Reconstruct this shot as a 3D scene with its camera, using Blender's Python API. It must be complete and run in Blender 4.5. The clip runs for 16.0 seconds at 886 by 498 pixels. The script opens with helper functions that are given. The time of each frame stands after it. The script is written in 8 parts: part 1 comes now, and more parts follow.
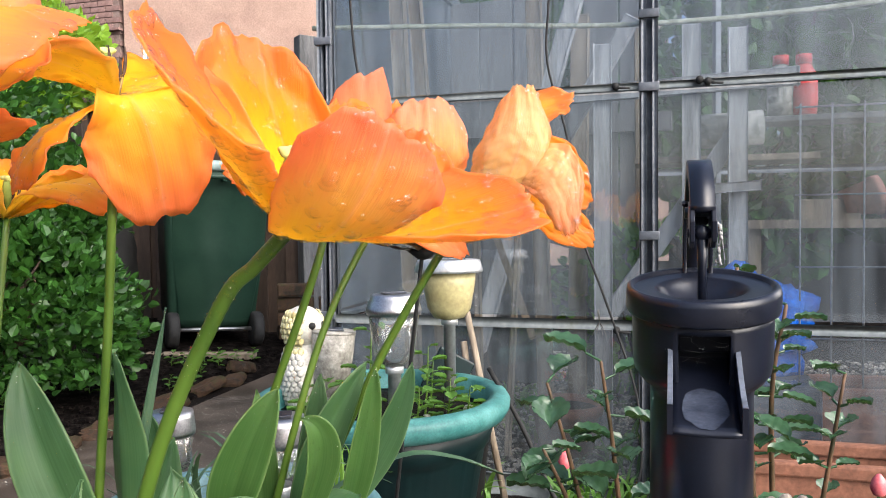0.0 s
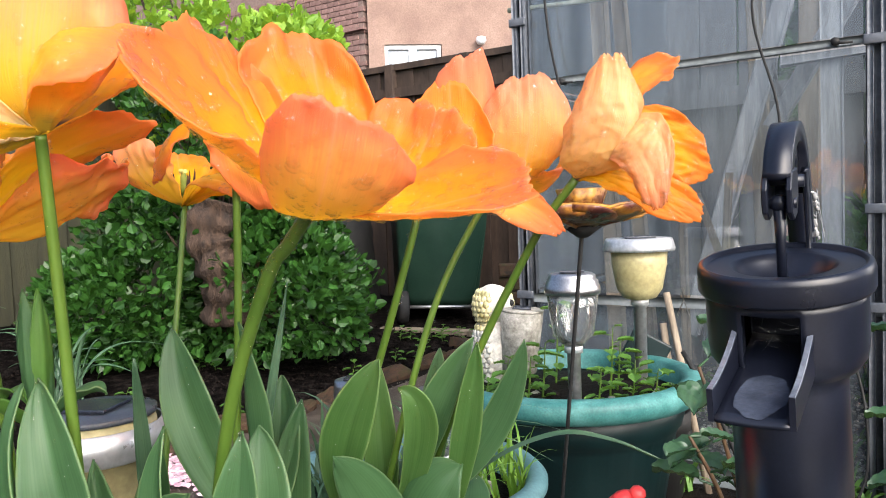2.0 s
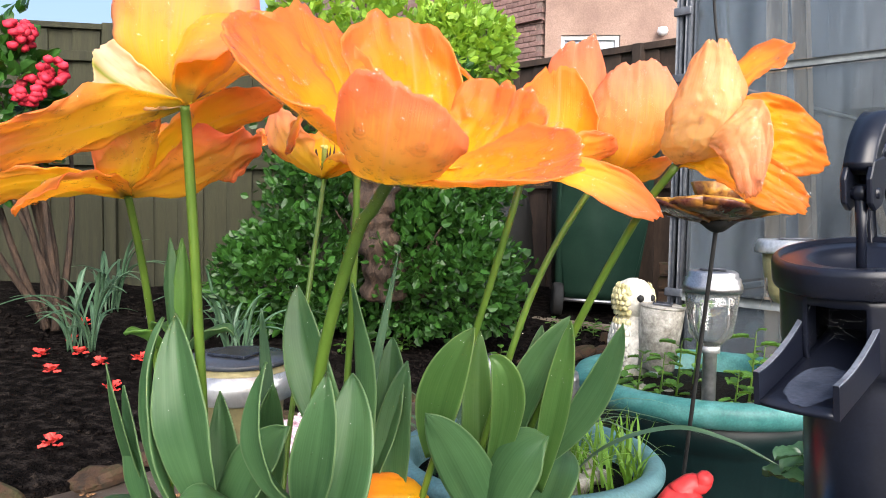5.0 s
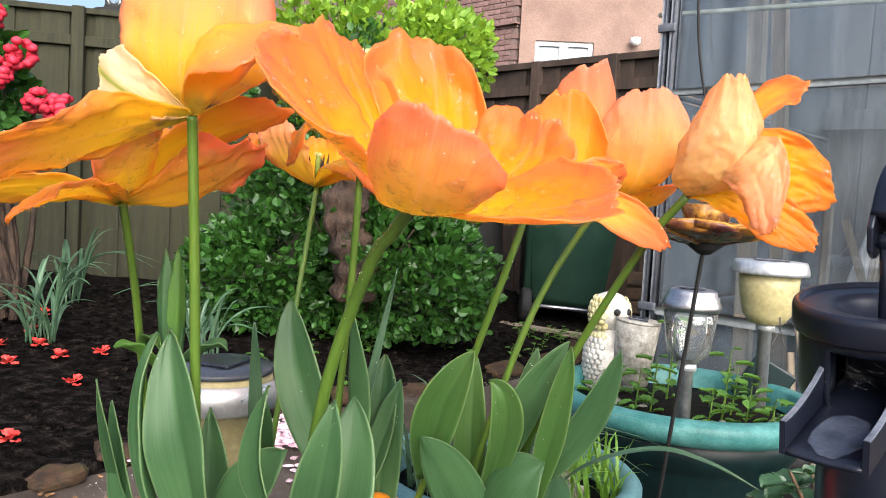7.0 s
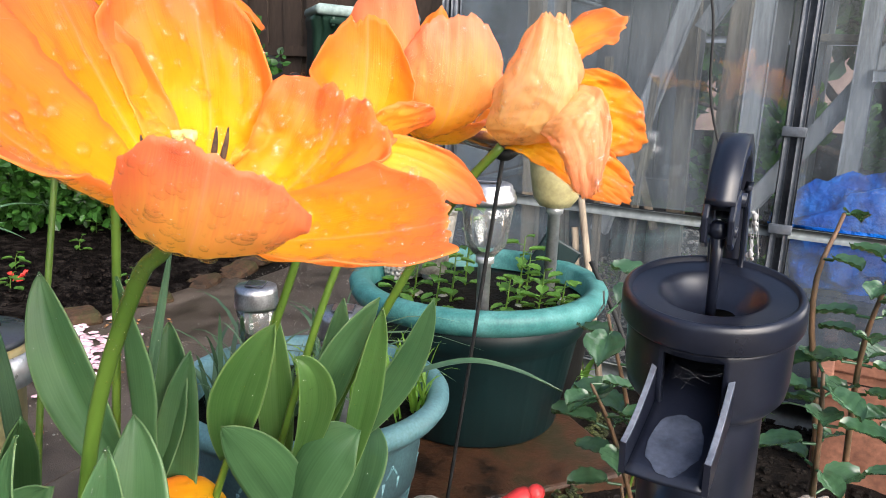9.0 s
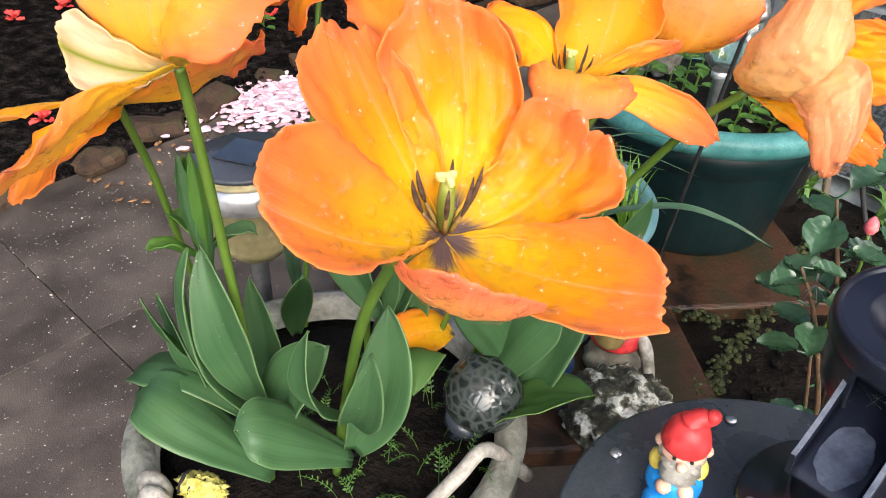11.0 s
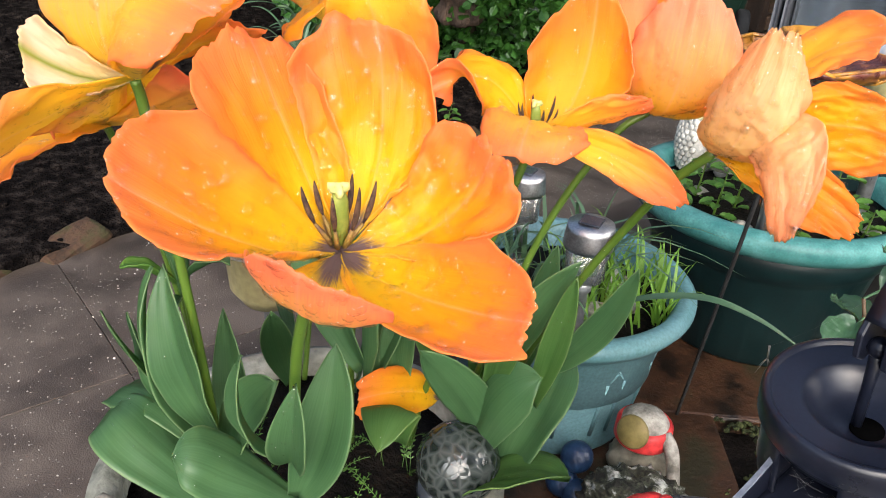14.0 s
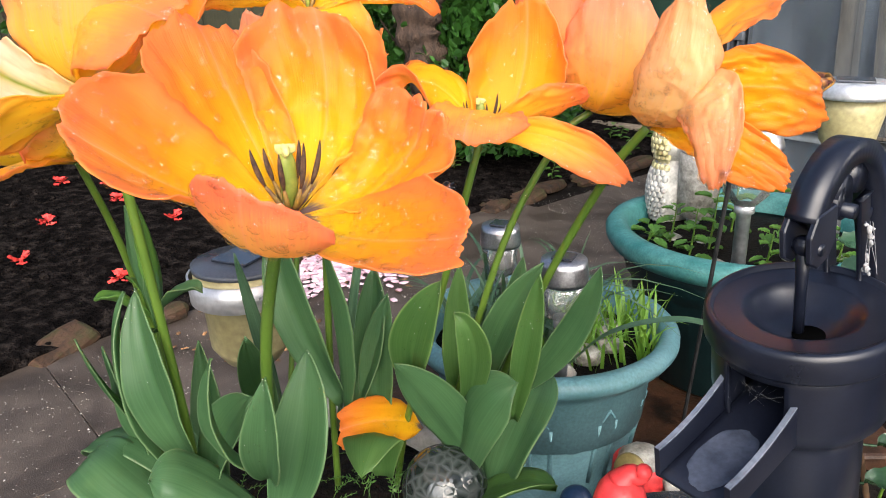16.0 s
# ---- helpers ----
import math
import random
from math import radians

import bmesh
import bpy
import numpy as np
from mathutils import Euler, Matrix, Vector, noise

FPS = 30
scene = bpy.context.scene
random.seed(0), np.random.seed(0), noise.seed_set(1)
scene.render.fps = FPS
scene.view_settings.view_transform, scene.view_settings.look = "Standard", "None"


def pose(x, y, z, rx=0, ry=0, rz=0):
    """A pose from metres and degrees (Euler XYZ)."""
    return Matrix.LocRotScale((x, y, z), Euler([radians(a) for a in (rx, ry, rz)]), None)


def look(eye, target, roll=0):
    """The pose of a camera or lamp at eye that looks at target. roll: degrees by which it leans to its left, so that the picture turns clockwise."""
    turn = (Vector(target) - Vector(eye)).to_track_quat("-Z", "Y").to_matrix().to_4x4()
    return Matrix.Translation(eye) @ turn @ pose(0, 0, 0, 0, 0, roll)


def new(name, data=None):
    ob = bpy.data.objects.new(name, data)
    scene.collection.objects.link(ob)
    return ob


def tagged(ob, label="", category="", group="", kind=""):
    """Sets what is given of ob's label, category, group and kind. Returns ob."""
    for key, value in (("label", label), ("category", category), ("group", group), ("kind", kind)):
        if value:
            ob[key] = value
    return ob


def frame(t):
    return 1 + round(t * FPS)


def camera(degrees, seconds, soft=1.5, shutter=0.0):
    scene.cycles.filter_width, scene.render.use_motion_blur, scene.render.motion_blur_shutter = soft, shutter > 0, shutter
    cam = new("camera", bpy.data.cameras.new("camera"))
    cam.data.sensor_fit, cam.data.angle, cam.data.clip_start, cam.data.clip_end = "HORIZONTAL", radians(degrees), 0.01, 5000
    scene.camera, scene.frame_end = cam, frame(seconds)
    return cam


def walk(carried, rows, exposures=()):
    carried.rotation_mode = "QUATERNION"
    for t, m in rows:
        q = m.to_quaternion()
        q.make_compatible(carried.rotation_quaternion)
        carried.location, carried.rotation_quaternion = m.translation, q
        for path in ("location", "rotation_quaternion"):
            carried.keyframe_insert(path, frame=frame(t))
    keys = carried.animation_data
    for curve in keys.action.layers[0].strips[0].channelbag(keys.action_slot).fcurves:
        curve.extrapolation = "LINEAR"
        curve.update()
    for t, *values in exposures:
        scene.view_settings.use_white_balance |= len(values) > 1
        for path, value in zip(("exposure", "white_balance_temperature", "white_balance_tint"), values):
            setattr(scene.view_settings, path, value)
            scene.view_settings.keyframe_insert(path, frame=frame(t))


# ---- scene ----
cam = camera(60.7, 16.0, 0.95)
PATH = [
    (0, (0.029, 0.018, 0.739), (0.384, 1.985, 0.669), -0.7),
    (0.5, (0.064, 0.018, 0.735), (0.235, 2.009, 0.659), -1.1),
    (1, (0.094, 0.012, 0.731), (0.053, 2.01, 0.646), -1.6),
    (1.5, (0.125, 0.009, 0.727), (-0.028, 2.001, 0.626), -1.9),
    (2, (0.151, 0.006, 0.734), (-0.123, 1.984, 0.628), -2.1),
    (2.5, (0.171, 0.008, 0.733), (-0.232, 1.964, 0.627), -2.0),
    (3, (0.186, 0.003, 0.725), (-0.259, 1.949, 0.608), -2.2),
    (3.5, (0.207, -0.009, 0.729), (-0.318, 1.918, 0.617), -1.2),
    (4, (0.212, -0.004, 0.723), (-0.333, 1.917, 0.611), 0.5),
    (4.5, (0.217, -0.004, 0.719), (-0.373, 1.904, 0.603), 0.7),
    (5, (0.217, -0.015, 0.721), (-0.483, 1.855, 0.597), 0.9),
    (5.2, (0.22, -0.022, 0.719), (-0.495, 1.842, 0.597), 1.0),
    (7.3, (0.166, -0.014, 0.74), (-0.383, 1.905, 0.616), 4.6),
    (7.5, (0.157, -0.017, 0.74), (-0.276, 1.932, 0.614), 4.6),
    (8, (0.139, -0.02, 0.75), (-0.076, 1.96, 0.567), 3.2),
    (8.5, (0.129, -0.004, 0.76), (-0.028, 1.972, 0.495), 3.6),
    (9, (0.149, 0.074, 0.812), (0.101, 2.017, 0.34), 2.4),
    (9.2, (0.139, 0.096, 0.848), (0.108, 2.011, 0.273), 1.8),
    (9.5, (0.126, 0.112, 0.877), (0.076, 1.95, 0.089), 0.7),
    (9.7, (0.114, 0.091, 0.902), (0.039, 1.864, -0.021), 0.9),
    (10, (0.088, 0.07, 0.954), (-0.112, 1.757, -0.102), 0.9),
    (10.2, (0.09, 0.068, 0.969), (-0.201, 1.717, -0.125), 0.1),
    (12.3, (0.212, 0.132, 0.978), (-0.457, 1.611, -0.191), 4.8),
    (12.5, (0.218, 0.137, 0.971), (-0.475, 1.649, -0.139), 4.4),
    (13, (0.221, 0.138, 0.965), (-0.504, 1.675, -0.088), 3.5),
    (13.5, (0.227, 0.125, 0.94), (-0.534, 1.667, -0.081), 2.9),
    (14, (0.235, 0.114, 0.937), (-0.554, 1.692, -0.005), 2.9),
    (14.5, (0.241, 0.112, 0.97), (-0.556, 1.704, 0.06), 2.9),
    (15, (0.252, 0.109, 0.959), (-0.533, 1.707, 0.049), 2.6),
    (15.5, (0.264, 0.095, 0.908), (-0.534, 1.72, 0.058), 2.2),
    (16, (0.285, 0.078, 0.866), (-0.548, 1.763, 0.182), -1.6),
]
walk(cam, [(t, look(eye, target, roll)) for t, eye, target, roll in PATH], [(0.0, 1.03, 6150, 11), (9.0, 1.03, 6150, 11), (12.3, 0.88, 6150, 11), (16.0, 0.88, 6150, 11)])

# ---- light ----
world = bpy.data.worlds.new("overcast")
scene.world = world
world.use_nodes = True
wn = world.node_tree.nodes
wl = world.node_tree.links
sky = wn.new("ShaderNodeTexSky")
sky.sky_type = "NISHITA"
sky.sun_disc = False
sky.sun_elevation = radians(35)
sky.sun_rotation = radians(149)
sky.air_density = 1.0
sky.dust_density = 6.0
sky.ozone_density = 1.0
hs = wn.new("ShaderNodeHueSaturation")
hs.inputs["Saturation"].default_value = 1.0
wl.new(sky.outputs[0], hs.inputs["Color"])
wl.new(hs.outputs[0], wn["Background"].inputs["Color"])
wn["Background"].inputs["Strength"].default_value = 0.145
sun = new("sun", bpy.data.lights.new("sun", "SUN"))
sun.data.energy = 2.35
sun.data.angle = radians(65)
sun.data.color = (1.0, 0.99, 0.975)
sun.matrix_world = look((1.9, -3.2, 2.1), (0, 0, 0))

# ---- helpers of this scene ----
rnd = random.Random(7)


def thing(name, at, label, category, group="", kind=""):
    ob = new(name)
    ob.empty_display_size = 0.05
    ob.location = at
    return tagged(ob, label, category, group, kind)


def part(name, bm, material, parent=None, label="", smooth=True, kind=""):
    me = bpy.data.meshes.new(name)
    bmesh.ops.recalc_face_normals(bm, faces=bm.faces[:])
    bm.to_mesh(me)
    bm.free()
    if smooth:
        me.polygons.foreach_set("use_smooth", [True] * len(me.polygons))
    for m in material if isinstance(material, (list, tuple)) else [material]:
        me.materials.append(m)
    ob = new(name, me)
    if parent is not None:
        ob.parent = parent
        if parent.type == "EMPTY":
            ob.matrix_parent_inverse = Matrix.Translation(-parent.location)
    return tagged(ob, label, "", "", kind)


def piece(name, me, parent, m):
    ob = new(name, me)
    ob.parent = parent
    if parent is not None and parent.type == "EMPTY":
        ob.matrix_parent_inverse = Matrix.Translation(-parent.location)
    ob.matrix_basis = m
    return ob


def mesh_of(name, bm, material):
    me = bpy.data.meshes.new(name)
    bmesh.ops.recalc_face_normals(bm, faces=bm.faces[:])
    bm.to_mesh(me)
    bm.free()
    me.materials.append(material)
    return me


def V(*a):
    return Vector(a)


def tube(bm, pts, radii, seg=10, cap=True, flat=1.0):
    pts = [Vector(p) for p in pts]
    if not isinstance(radii, (list, tuple)):
        radii = [radii] * len(pts)
    side = None
    rings = []
    for k, p in enumerate(pts):
        a = pts[max(k - 1, 0)]
        b = pts[min(k + 1, len(pts) - 1)]
        t = (b - a).normalized()
        if side is None:
            side = t.orthogonal().normalized()
            if abs(t.z) < 0.9:
                side = t.cross(V(0, 0, 1)).normalized()
        side = (side - t * side.dot(t)).normalized()
        up = t.cross(side)
        rings.append([bm.verts.new(p + radii[k] * (side * math.cos(2 * math.pi * j / seg) + up * flat * math.sin(2 * math.pi * j / seg))) for j in range(seg)])
    for r0, r1 in zip(rings, rings[1:]):
        for j in range(seg):
            bm.faces.new((r0[j], r0[(j + 1) % seg], r1[(j + 1) % seg], r1[j]))
    if cap:
        bm.faces.new(rings[0])
        bm.faces.new(rings[-1])
    return bm


def bez(p0, p1, p2, n):
    p0, p1, p2 = Vector(p0), Vector(p1), Vector(p2)
    return [p0 * (1 - k / n) ** 2 + p1 * 2 * (k / n) * (1 - k / n) + p2 * (k / n) ** 2 for k in range(n + 1)]


def smooth_path(pts, n=6):
    """A smooth line through the points."""
    pts = [Vector(p) for p in pts]
    ext = [pts[0] * 2 - pts[1]] + pts + [pts[-1] * 2 - pts[-2]]
    out = []
    for a, b, c, d in zip(ext, ext[1:], ext[2:], ext[3:]):
        for k in range(n):
            t = k / n
            out.append(0.5 * ((2 * b) + (c - a) * t + (2 * a - 5 * b + 4 * c - d) * t * t + (3 * b - a - 3 * c + d) * t ** 3))
    return out + [pts[-1]]


def lathe(bm, profile, at=(0, 0, 0), seg=48, m=None, wave=None, closed=True):
    at = Vector(at)
    rings = []
    for r, z in profile:
        ring = []
        for j in range(seg):
            a = 2 * math.pi * j / seg
            rr = r * (1 + (wave(a, z) if wave else 0))
            p = V(rr * math.cos(a), rr * math.sin(a), z)
            ring.append(bm.verts.new(at + (m @ p if m else p)))
        rings.append(ring)
    for r0, r1 in zip(rings, rings[1:]):
        for j in range(seg):
            bm.faces.new((r0[j], r0[(j + 1) % seg], r1[(j + 1) % seg], r1[j]))
    for ring, (r, z) in ((rings[0], profile[0]), (rings[-1], profile[-1])):
        if closed and r > 1e-5:
            bm.faces.new(ring)
    bmesh.ops.remove_doubles(bm, verts=bm.verts[:], dist=1e-6)
    return bm


def box(bm, c, size, rot=None, bevel=0.0):
    made = bmesh.ops.create_cube(bm, size=1.0)["verts"]
    for v in made:
        p = V(v.co.x * size[0], v.co.y * size[1], v.co.z * size[2])
        v.co = (rot @ p if rot else p) + Vector(c)
    if bevel:
        edges = list({e for v in made for e in v.link_edges})
        bmesh.ops.bevel(bm, geom=edges, offset=bevel, segments=2, affect="EDGES", profile=0.5)
    return bm


def beam(bm, a, b, w, d, bevel=0.0, up=(0, 0, 1)):
    """A straight bar of section w by d from a to b."""
    a, b = Vector(a), Vector(b)
    t = (b - a).normalized()
    s = t.cross(Vector(up))
    if s.length < 1e-3:
        s = t.cross(V(1, 0, 0))
    s.normalize()
    u = s.cross(t)
    rot = Matrix((s, t, u)).transposed()
    return box(bm, (a + b) / 2, (w, (b - a).length, d), rot, bevel)


def grid(bm, fn, nu, nv, uv=None):
    vs = [[bm.verts.new(fn(i / nu, j / nv)) for j in range(nv + 1)] for i in range(nu + 1)]
    layer = bm.loops.layers.uv.verify()
    for i in range(nu):
        for j in range(nv):
            f = bm.faces.new((vs[i][j], vs[i + 1][j], vs[i + 1][j + 1], vs[i][j + 1]))
            for loop, (a, b) in zip(f.loops, ((i, j), (i + 1, j), (i + 1, j + 1), (i, j + 1))):
                loop[layer].uv = (b / nv, a / nu)
    return vs


def blob(bm, c, r, sub=2, scale=(1, 1, 1), rough=0.0, seed=0, freq=3.0):
    made = bmesh.ops.create_icosphere(bm, subdivisions=sub, radius=1.0)["verts"]
    for v in made:
        n = v.co.normalized()
        k = 1 + rough * noise.noise(n * freq + V(seed * 3.1, seed, 0))
        v.co = Vector(c) + V(n.x * scale[0], n.y * scale[1], n.z * scale[2]) * r * k
    return made


def crumbs(name, items, material, seed=0):
    """Many small rough stones or scraps in one mesh: (place, radius, scale) each."""
    bm = bmesh.new()
    bmesh.ops.create_icosphere(bm, subdivisions=1, radius=1.0)
    bm.verts.index_update()
    ico = [v.co.copy() for v in bm.verts]
    tris = [[v.index for v in f.verts] for f in bm.faces]
    bm.free()
    rs = random.Random(seed)
    verts, faces = [], []
    for c, r, sc in items:
        i = len(verts)
        turn = Matrix.Rotation(rs.uniform(0, 6.28), 3, "Z")
        for d in ico:
            k = r * rs.uniform(0.7, 1.25)
            q = turn @ V(d.x * sc[0], d.y * sc[1], d.z * sc[2])
            verts.append((c[0] + q.x * k, c[1] + q.y * k, c[2] + q.z * k))
        faces += [(a + i, b + i, e + i) for a, b, e in tris]
    me = bpy.data.meshes.new(name)
    me.from_pydata(verts, [], faces)
    me.materials.append(material)
    return new(name, me)


# ---- materials ----
def mat(name):
    m = bpy.data.materials.new(name)
    m.use_nodes = True
    return m, m.node_tree.nodes, m.node_tree.links, m.node_tree.nodes["Principled BSDF"]


def surface(name, colours, scale=8.0, rough=0.6, bump=0.2, fine=60.0, metal=0.0, spread=(0.35, 0.65), island=0.0, rough_var=0.15, stretch=(1, 1, 1), spec=0.35, bump_dist=0.004, coat=0.0):
    """Colours blended by a coarse noise, with a fine grain, and relief."""
    m, n, l, b = mat(name)
    co = n.new("ShaderNodeTexCoord")
    mp = n.new("ShaderNodeMapping")
    mp.inputs["Scale"].default_value = stretch
    l.new(co.outputs["Object"], mp.inputs["Vector"])
    n1 = n.new("ShaderNodeTexNoise")
    n1.inputs["Scale"].default_value = scale
    n1.inputs["Detail"].default_value = 6
    n1.inputs["Roughness"].default_value = 0.62
    l.new(mp.outputs[0], n1.inputs["Vector"])
    ramp = n.new("ShaderNodeValToRGB")
    els = ramp.color_ramp.elements
    for k, c in enumerate(colours):
        pos = spread[0] + (spread[1] - spread[0]) * k / max(len(colours) - 1, 1)
        e = els[k] if k < 2 else els.new(pos)
        e.position = pos
        e.color = (*c, 1)
    l.new(n1.outputs["Fac"], ramp.inputs["Fac"])
    n2 = n.new("ShaderNodeTexNoise")
    n2.inputs["Scale"].default_value = fine
    n2.inputs["Detail"].default_value = 4
    l.new(mp.outputs[0], n2.inputs["Vector"])
    grain = n.new("ShaderNodeMapRange")
    grain.inputs["From Min"].default_value = 0.25
    grain.inputs["From Max"].default_value = 0.75
    grain.inputs["To Min"].default_value = 0.78
    grain.inputs["To Max"].default_value = 1.22
    l.new(n2.outputs["Fac"], grain.inputs["Value"])
    mul = n.new("ShaderNodeVectorMath")
    mul.operation = "MULTIPLY"
    l.new(ramp.outputs[0], mul.inputs[0])
    l.new(grain.outputs[0], mul.inputs[1])
    out = mul.outputs[0]
    if island:
        info = n.new("ShaderNodeNewGeometry" if island < 0 else "ShaderNodeObjectInfo")
        vr = n.new("ShaderNodeMapRange")
        vr.inputs["To Min"].default_value = 1 - abs(island)
        vr.inputs["To Max"].default_value = 1 + abs(island)
        l.new(info.outputs["Random Per Island" if island < 0 else "Random"], vr.inputs["Value"])
        m2 = n.new("ShaderNodeVectorMath")
        m2.operation = "MULTIPLY"
        l.new(out, m2.inputs[0])
        l.new(vr.outputs[0], m2.inputs[1])
        out = m2.outputs[0]
    l.new(out, b.inputs["Base Color"])
    rr = n.new("ShaderNodeMapRange")
    rr.inputs["To Min"].default_value = max(rough - rough_var, 0.02)
    rr.inputs["To Max"].default_value = min(rough + rough_var, 1)
    l.new(n1.outputs["Fac"], rr.inputs["Value"])
    l.new(rr.outputs[0], b.inputs["Roughness"])
    b.inputs["Metallic"].default_value = metal
    b.inputs["Specular IOR Level"].default_value = spec
    b.inputs["Coat Weight"].default_value = coat
    b.inputs["Coat Roughness"].default_value = 0.1
    if bump:
        add = n.new("ShaderNodeMath")
        l.new(n1.outputs["Fac"], add.inputs[0])
        l.new(n2.outputs["Fac"], add.inputs[1])
        bp = n.new("ShaderNodeBump")
        bp.inputs["Strength"].default_value = bump
        bp.inputs["Distance"].default_value = bump_dist
        l.new(add.outputs[0], bp.inputs["Height"])
        l.new(bp.outputs[0], b.inputs["Normal"])
    return m


def petal_material(name, base, mid, edge, blotch=0.0, streak=0.5, rib=(1.0, 0.62, 0.42), rib_power=40.0, rib_mix=0.35):
    """Petal skin along its length (base to tip), with a coral rim, fine veins and some light through it."""
    m, n, l, b = mat(name)
    uv = n.new("ShaderNodeUVMap")
    sep = n.new("ShaderNodeSeparateXYZ")
    l.new(uv.outputs[0], sep.inputs[0])
    # veins run along the petal
    mp = n.new("ShaderNodeMapping")
    mp.inputs["Scale"].default_value = (44, 2.0, 1)
    l.new(uv.outputs[0], mp.inputs[0])
    vein = n.new("ShaderNodeTexNoise")
    vein.inputs["Scale"].default_value = 1.6
    vein.inputs["Detail"].default_value = 5
    l.new(mp.outputs[0], vein.inputs["Vector"])
    co = n.new("ShaderNodeTexCoord")
    patch = n.new("ShaderNodeTexNoise")
    patch.inputs["Scale"].default_value = 26
    patch.inputs["Detail"].default_value = 3
    l.new(co.outputs["Object"], patch.inputs["Vector"])

    def math_node(op, a, c):
        k = n.new("ShaderNodeMath")
        k.operation = op
        for i, x in enumerate((a, c)):
            if isinstance(x, (int, float)):
                k.inputs[i].default_value = x
            else:
                l.new(x, k.inputs[i])
        return k.outputs[0]

    off = math_node("MULTIPLY", math_node("SUBTRACT", vein.outputs["Fac"], 0.5), streak * 0.6)
    off2 = math_node("MULTIPLY", math_node("SUBTRACT", patch.outputs["Fac"], 0.5), 0.28)
    u = math_node("ADD", math_node("ADD", sep.outputs["Y"], off), off2)
    ramp = n.new("ShaderNodeValToRGB")
    els = ramp.color_ramp.elements
    els[0].position, els[0].color = 0.36, (*base, 1)
    els[1].position, els[1].color = 0.72, (*mid, 1)
    e = els.new(0.98)
    e.color = (*edge, 1)
    l.new(u, ramp.inputs["Fac"])
    # coral rim at the sides
    sidew = math_node("ABSOLUTE", math_node("SUBTRACT", math_node("MULTIPLY", sep.outputs["X"], 2.0), 1.0), 0.0)
    rim = math_node("MULTIPLY", math_node("POWER", math_node("ADD", sidew, math_node("MULTIPLY", off2, 0.8)), 4.5), math_node("POWER", sep.outputs["Y"], 0.8))
    mix = n.new("ShaderNodeMix")
    mix.data_type = "RGBA"
    l.new(rim, mix.inputs["Factor"])
    l.new(ramp.outputs[0], mix.inputs["A"])
    mix.inputs["B"].default_value = (*edge, 1)
    col = mix.outputs["Result"]
    # pale midrib
    ribw = math_node("MULTIPLY", math_node("POWER", math_node("SUBTRACT", 1.0, sidew), rib_power), rib_mix)
    mix1 = n.new("ShaderNodeMix")
    mix1.data_type = "RGBA"
    l.new(ribw, mix1.inputs["Factor"])
    l.new(col, mix1.inputs["A"])
    mix1.inputs["B"].default_value = (*rib, 1)
    col = mix1.outputs["Result"]
    keep = 0.55
    if blotch:
        edgeu = math_node("ADD", sep.outputs["Y"], math_node("MULTIPLY", math_node("SUBTRACT", vein.outputs["Fac"], 0.5), 0.22))
        taper = math_node("MULTIPLY", math_node("POWER", sidew, 1.2), 0.15)
        dark = n.new("ShaderNodeMapRange")
        dark.interpolation_type = "SMOOTHSTEP"
        dark.inputs["From Min"].default_value = blotch * 0.70
        dark.inputs["From Max"].default_value = blotch * 1.20
        dark.inputs["To Min"].default_value = 1.0
        dark.inputs["To Max"].default_value = 0.0
        l.new(math_node("ADD", edgeu, taper), dark.inputs["Value"])
        mix2 = n.new("ShaderNodeMix")
        mix2.data_type = "RGBA"
        l.new(dark.outputs[0], mix2.inputs["Factor"])
        l.new(col, mix2.inputs["A"])
        mix2.inputs["B"].default_value = (0.23, 0.16, 0.165, 1)
        col = mix2.outputs["Result"]
        keep = math_node("MULTIPLY", math_node("SUBTRACT", 1.0, dark.outputs[0]), 0.55)
    l.new(col, b.inputs["Base Color"])
    b.inputs["Roughness"].default_value = 0.38
    b.inputs["Specular IOR Level"].default_value = 0.28
    b.inputs["Sheen Weight"].default_value = 0.1
    bp = n.new("ShaderNodeBump")
    bp.inputs["Strength"].default_value = 0.20
    bp.inputs["Distance"].default_value = 0.0012
    skin_n = n.new("ShaderNodeTexNoise")
    skin_n.inputs["Scale"].default_value = 170
    skin_n.inputs["Detail"].default_value = 3
    l.new(co.outputs["Object"], skin_n.inputs["Vector"])
    l.new(math_node("ADD", vein.outputs["Fac"], math_node("MULTIPLY", skin_n.outputs["Fac"], 0.7)), bp.inputs["Height"])
    l.new(bp.outputs[0], b.inputs["Normal"])
    tr = n.new("ShaderNodeBsdfTranslucent")
    thin = n.new("ShaderNodeMix")
    thin.data_type = "RGBA"
    if blotch:
        l.new(keep, thin.inputs["Factor"])
    else:
        thin.inputs["Factor"].default_value = keep
    l.new(col, thin.inputs["A"])
    thin.inputs["B"].default_value = (1.0, 0.74, 0.13, 1)
    l.new(thin.outputs["Result"], tr.inputs["Color"])
    l.new(bp.outputs[0], tr.inputs["Normal"])
    ms = n.new("ShaderNodeMixShader")
    ms.inputs[0].default_value = 0.69
    l.new(b.outputs[0], ms.inputs[1])
    l.new(tr.outputs[0], ms.inputs[2])
    l.new(ms.outputs[0], n["Material Output"].inputs["Surface"])
    return m


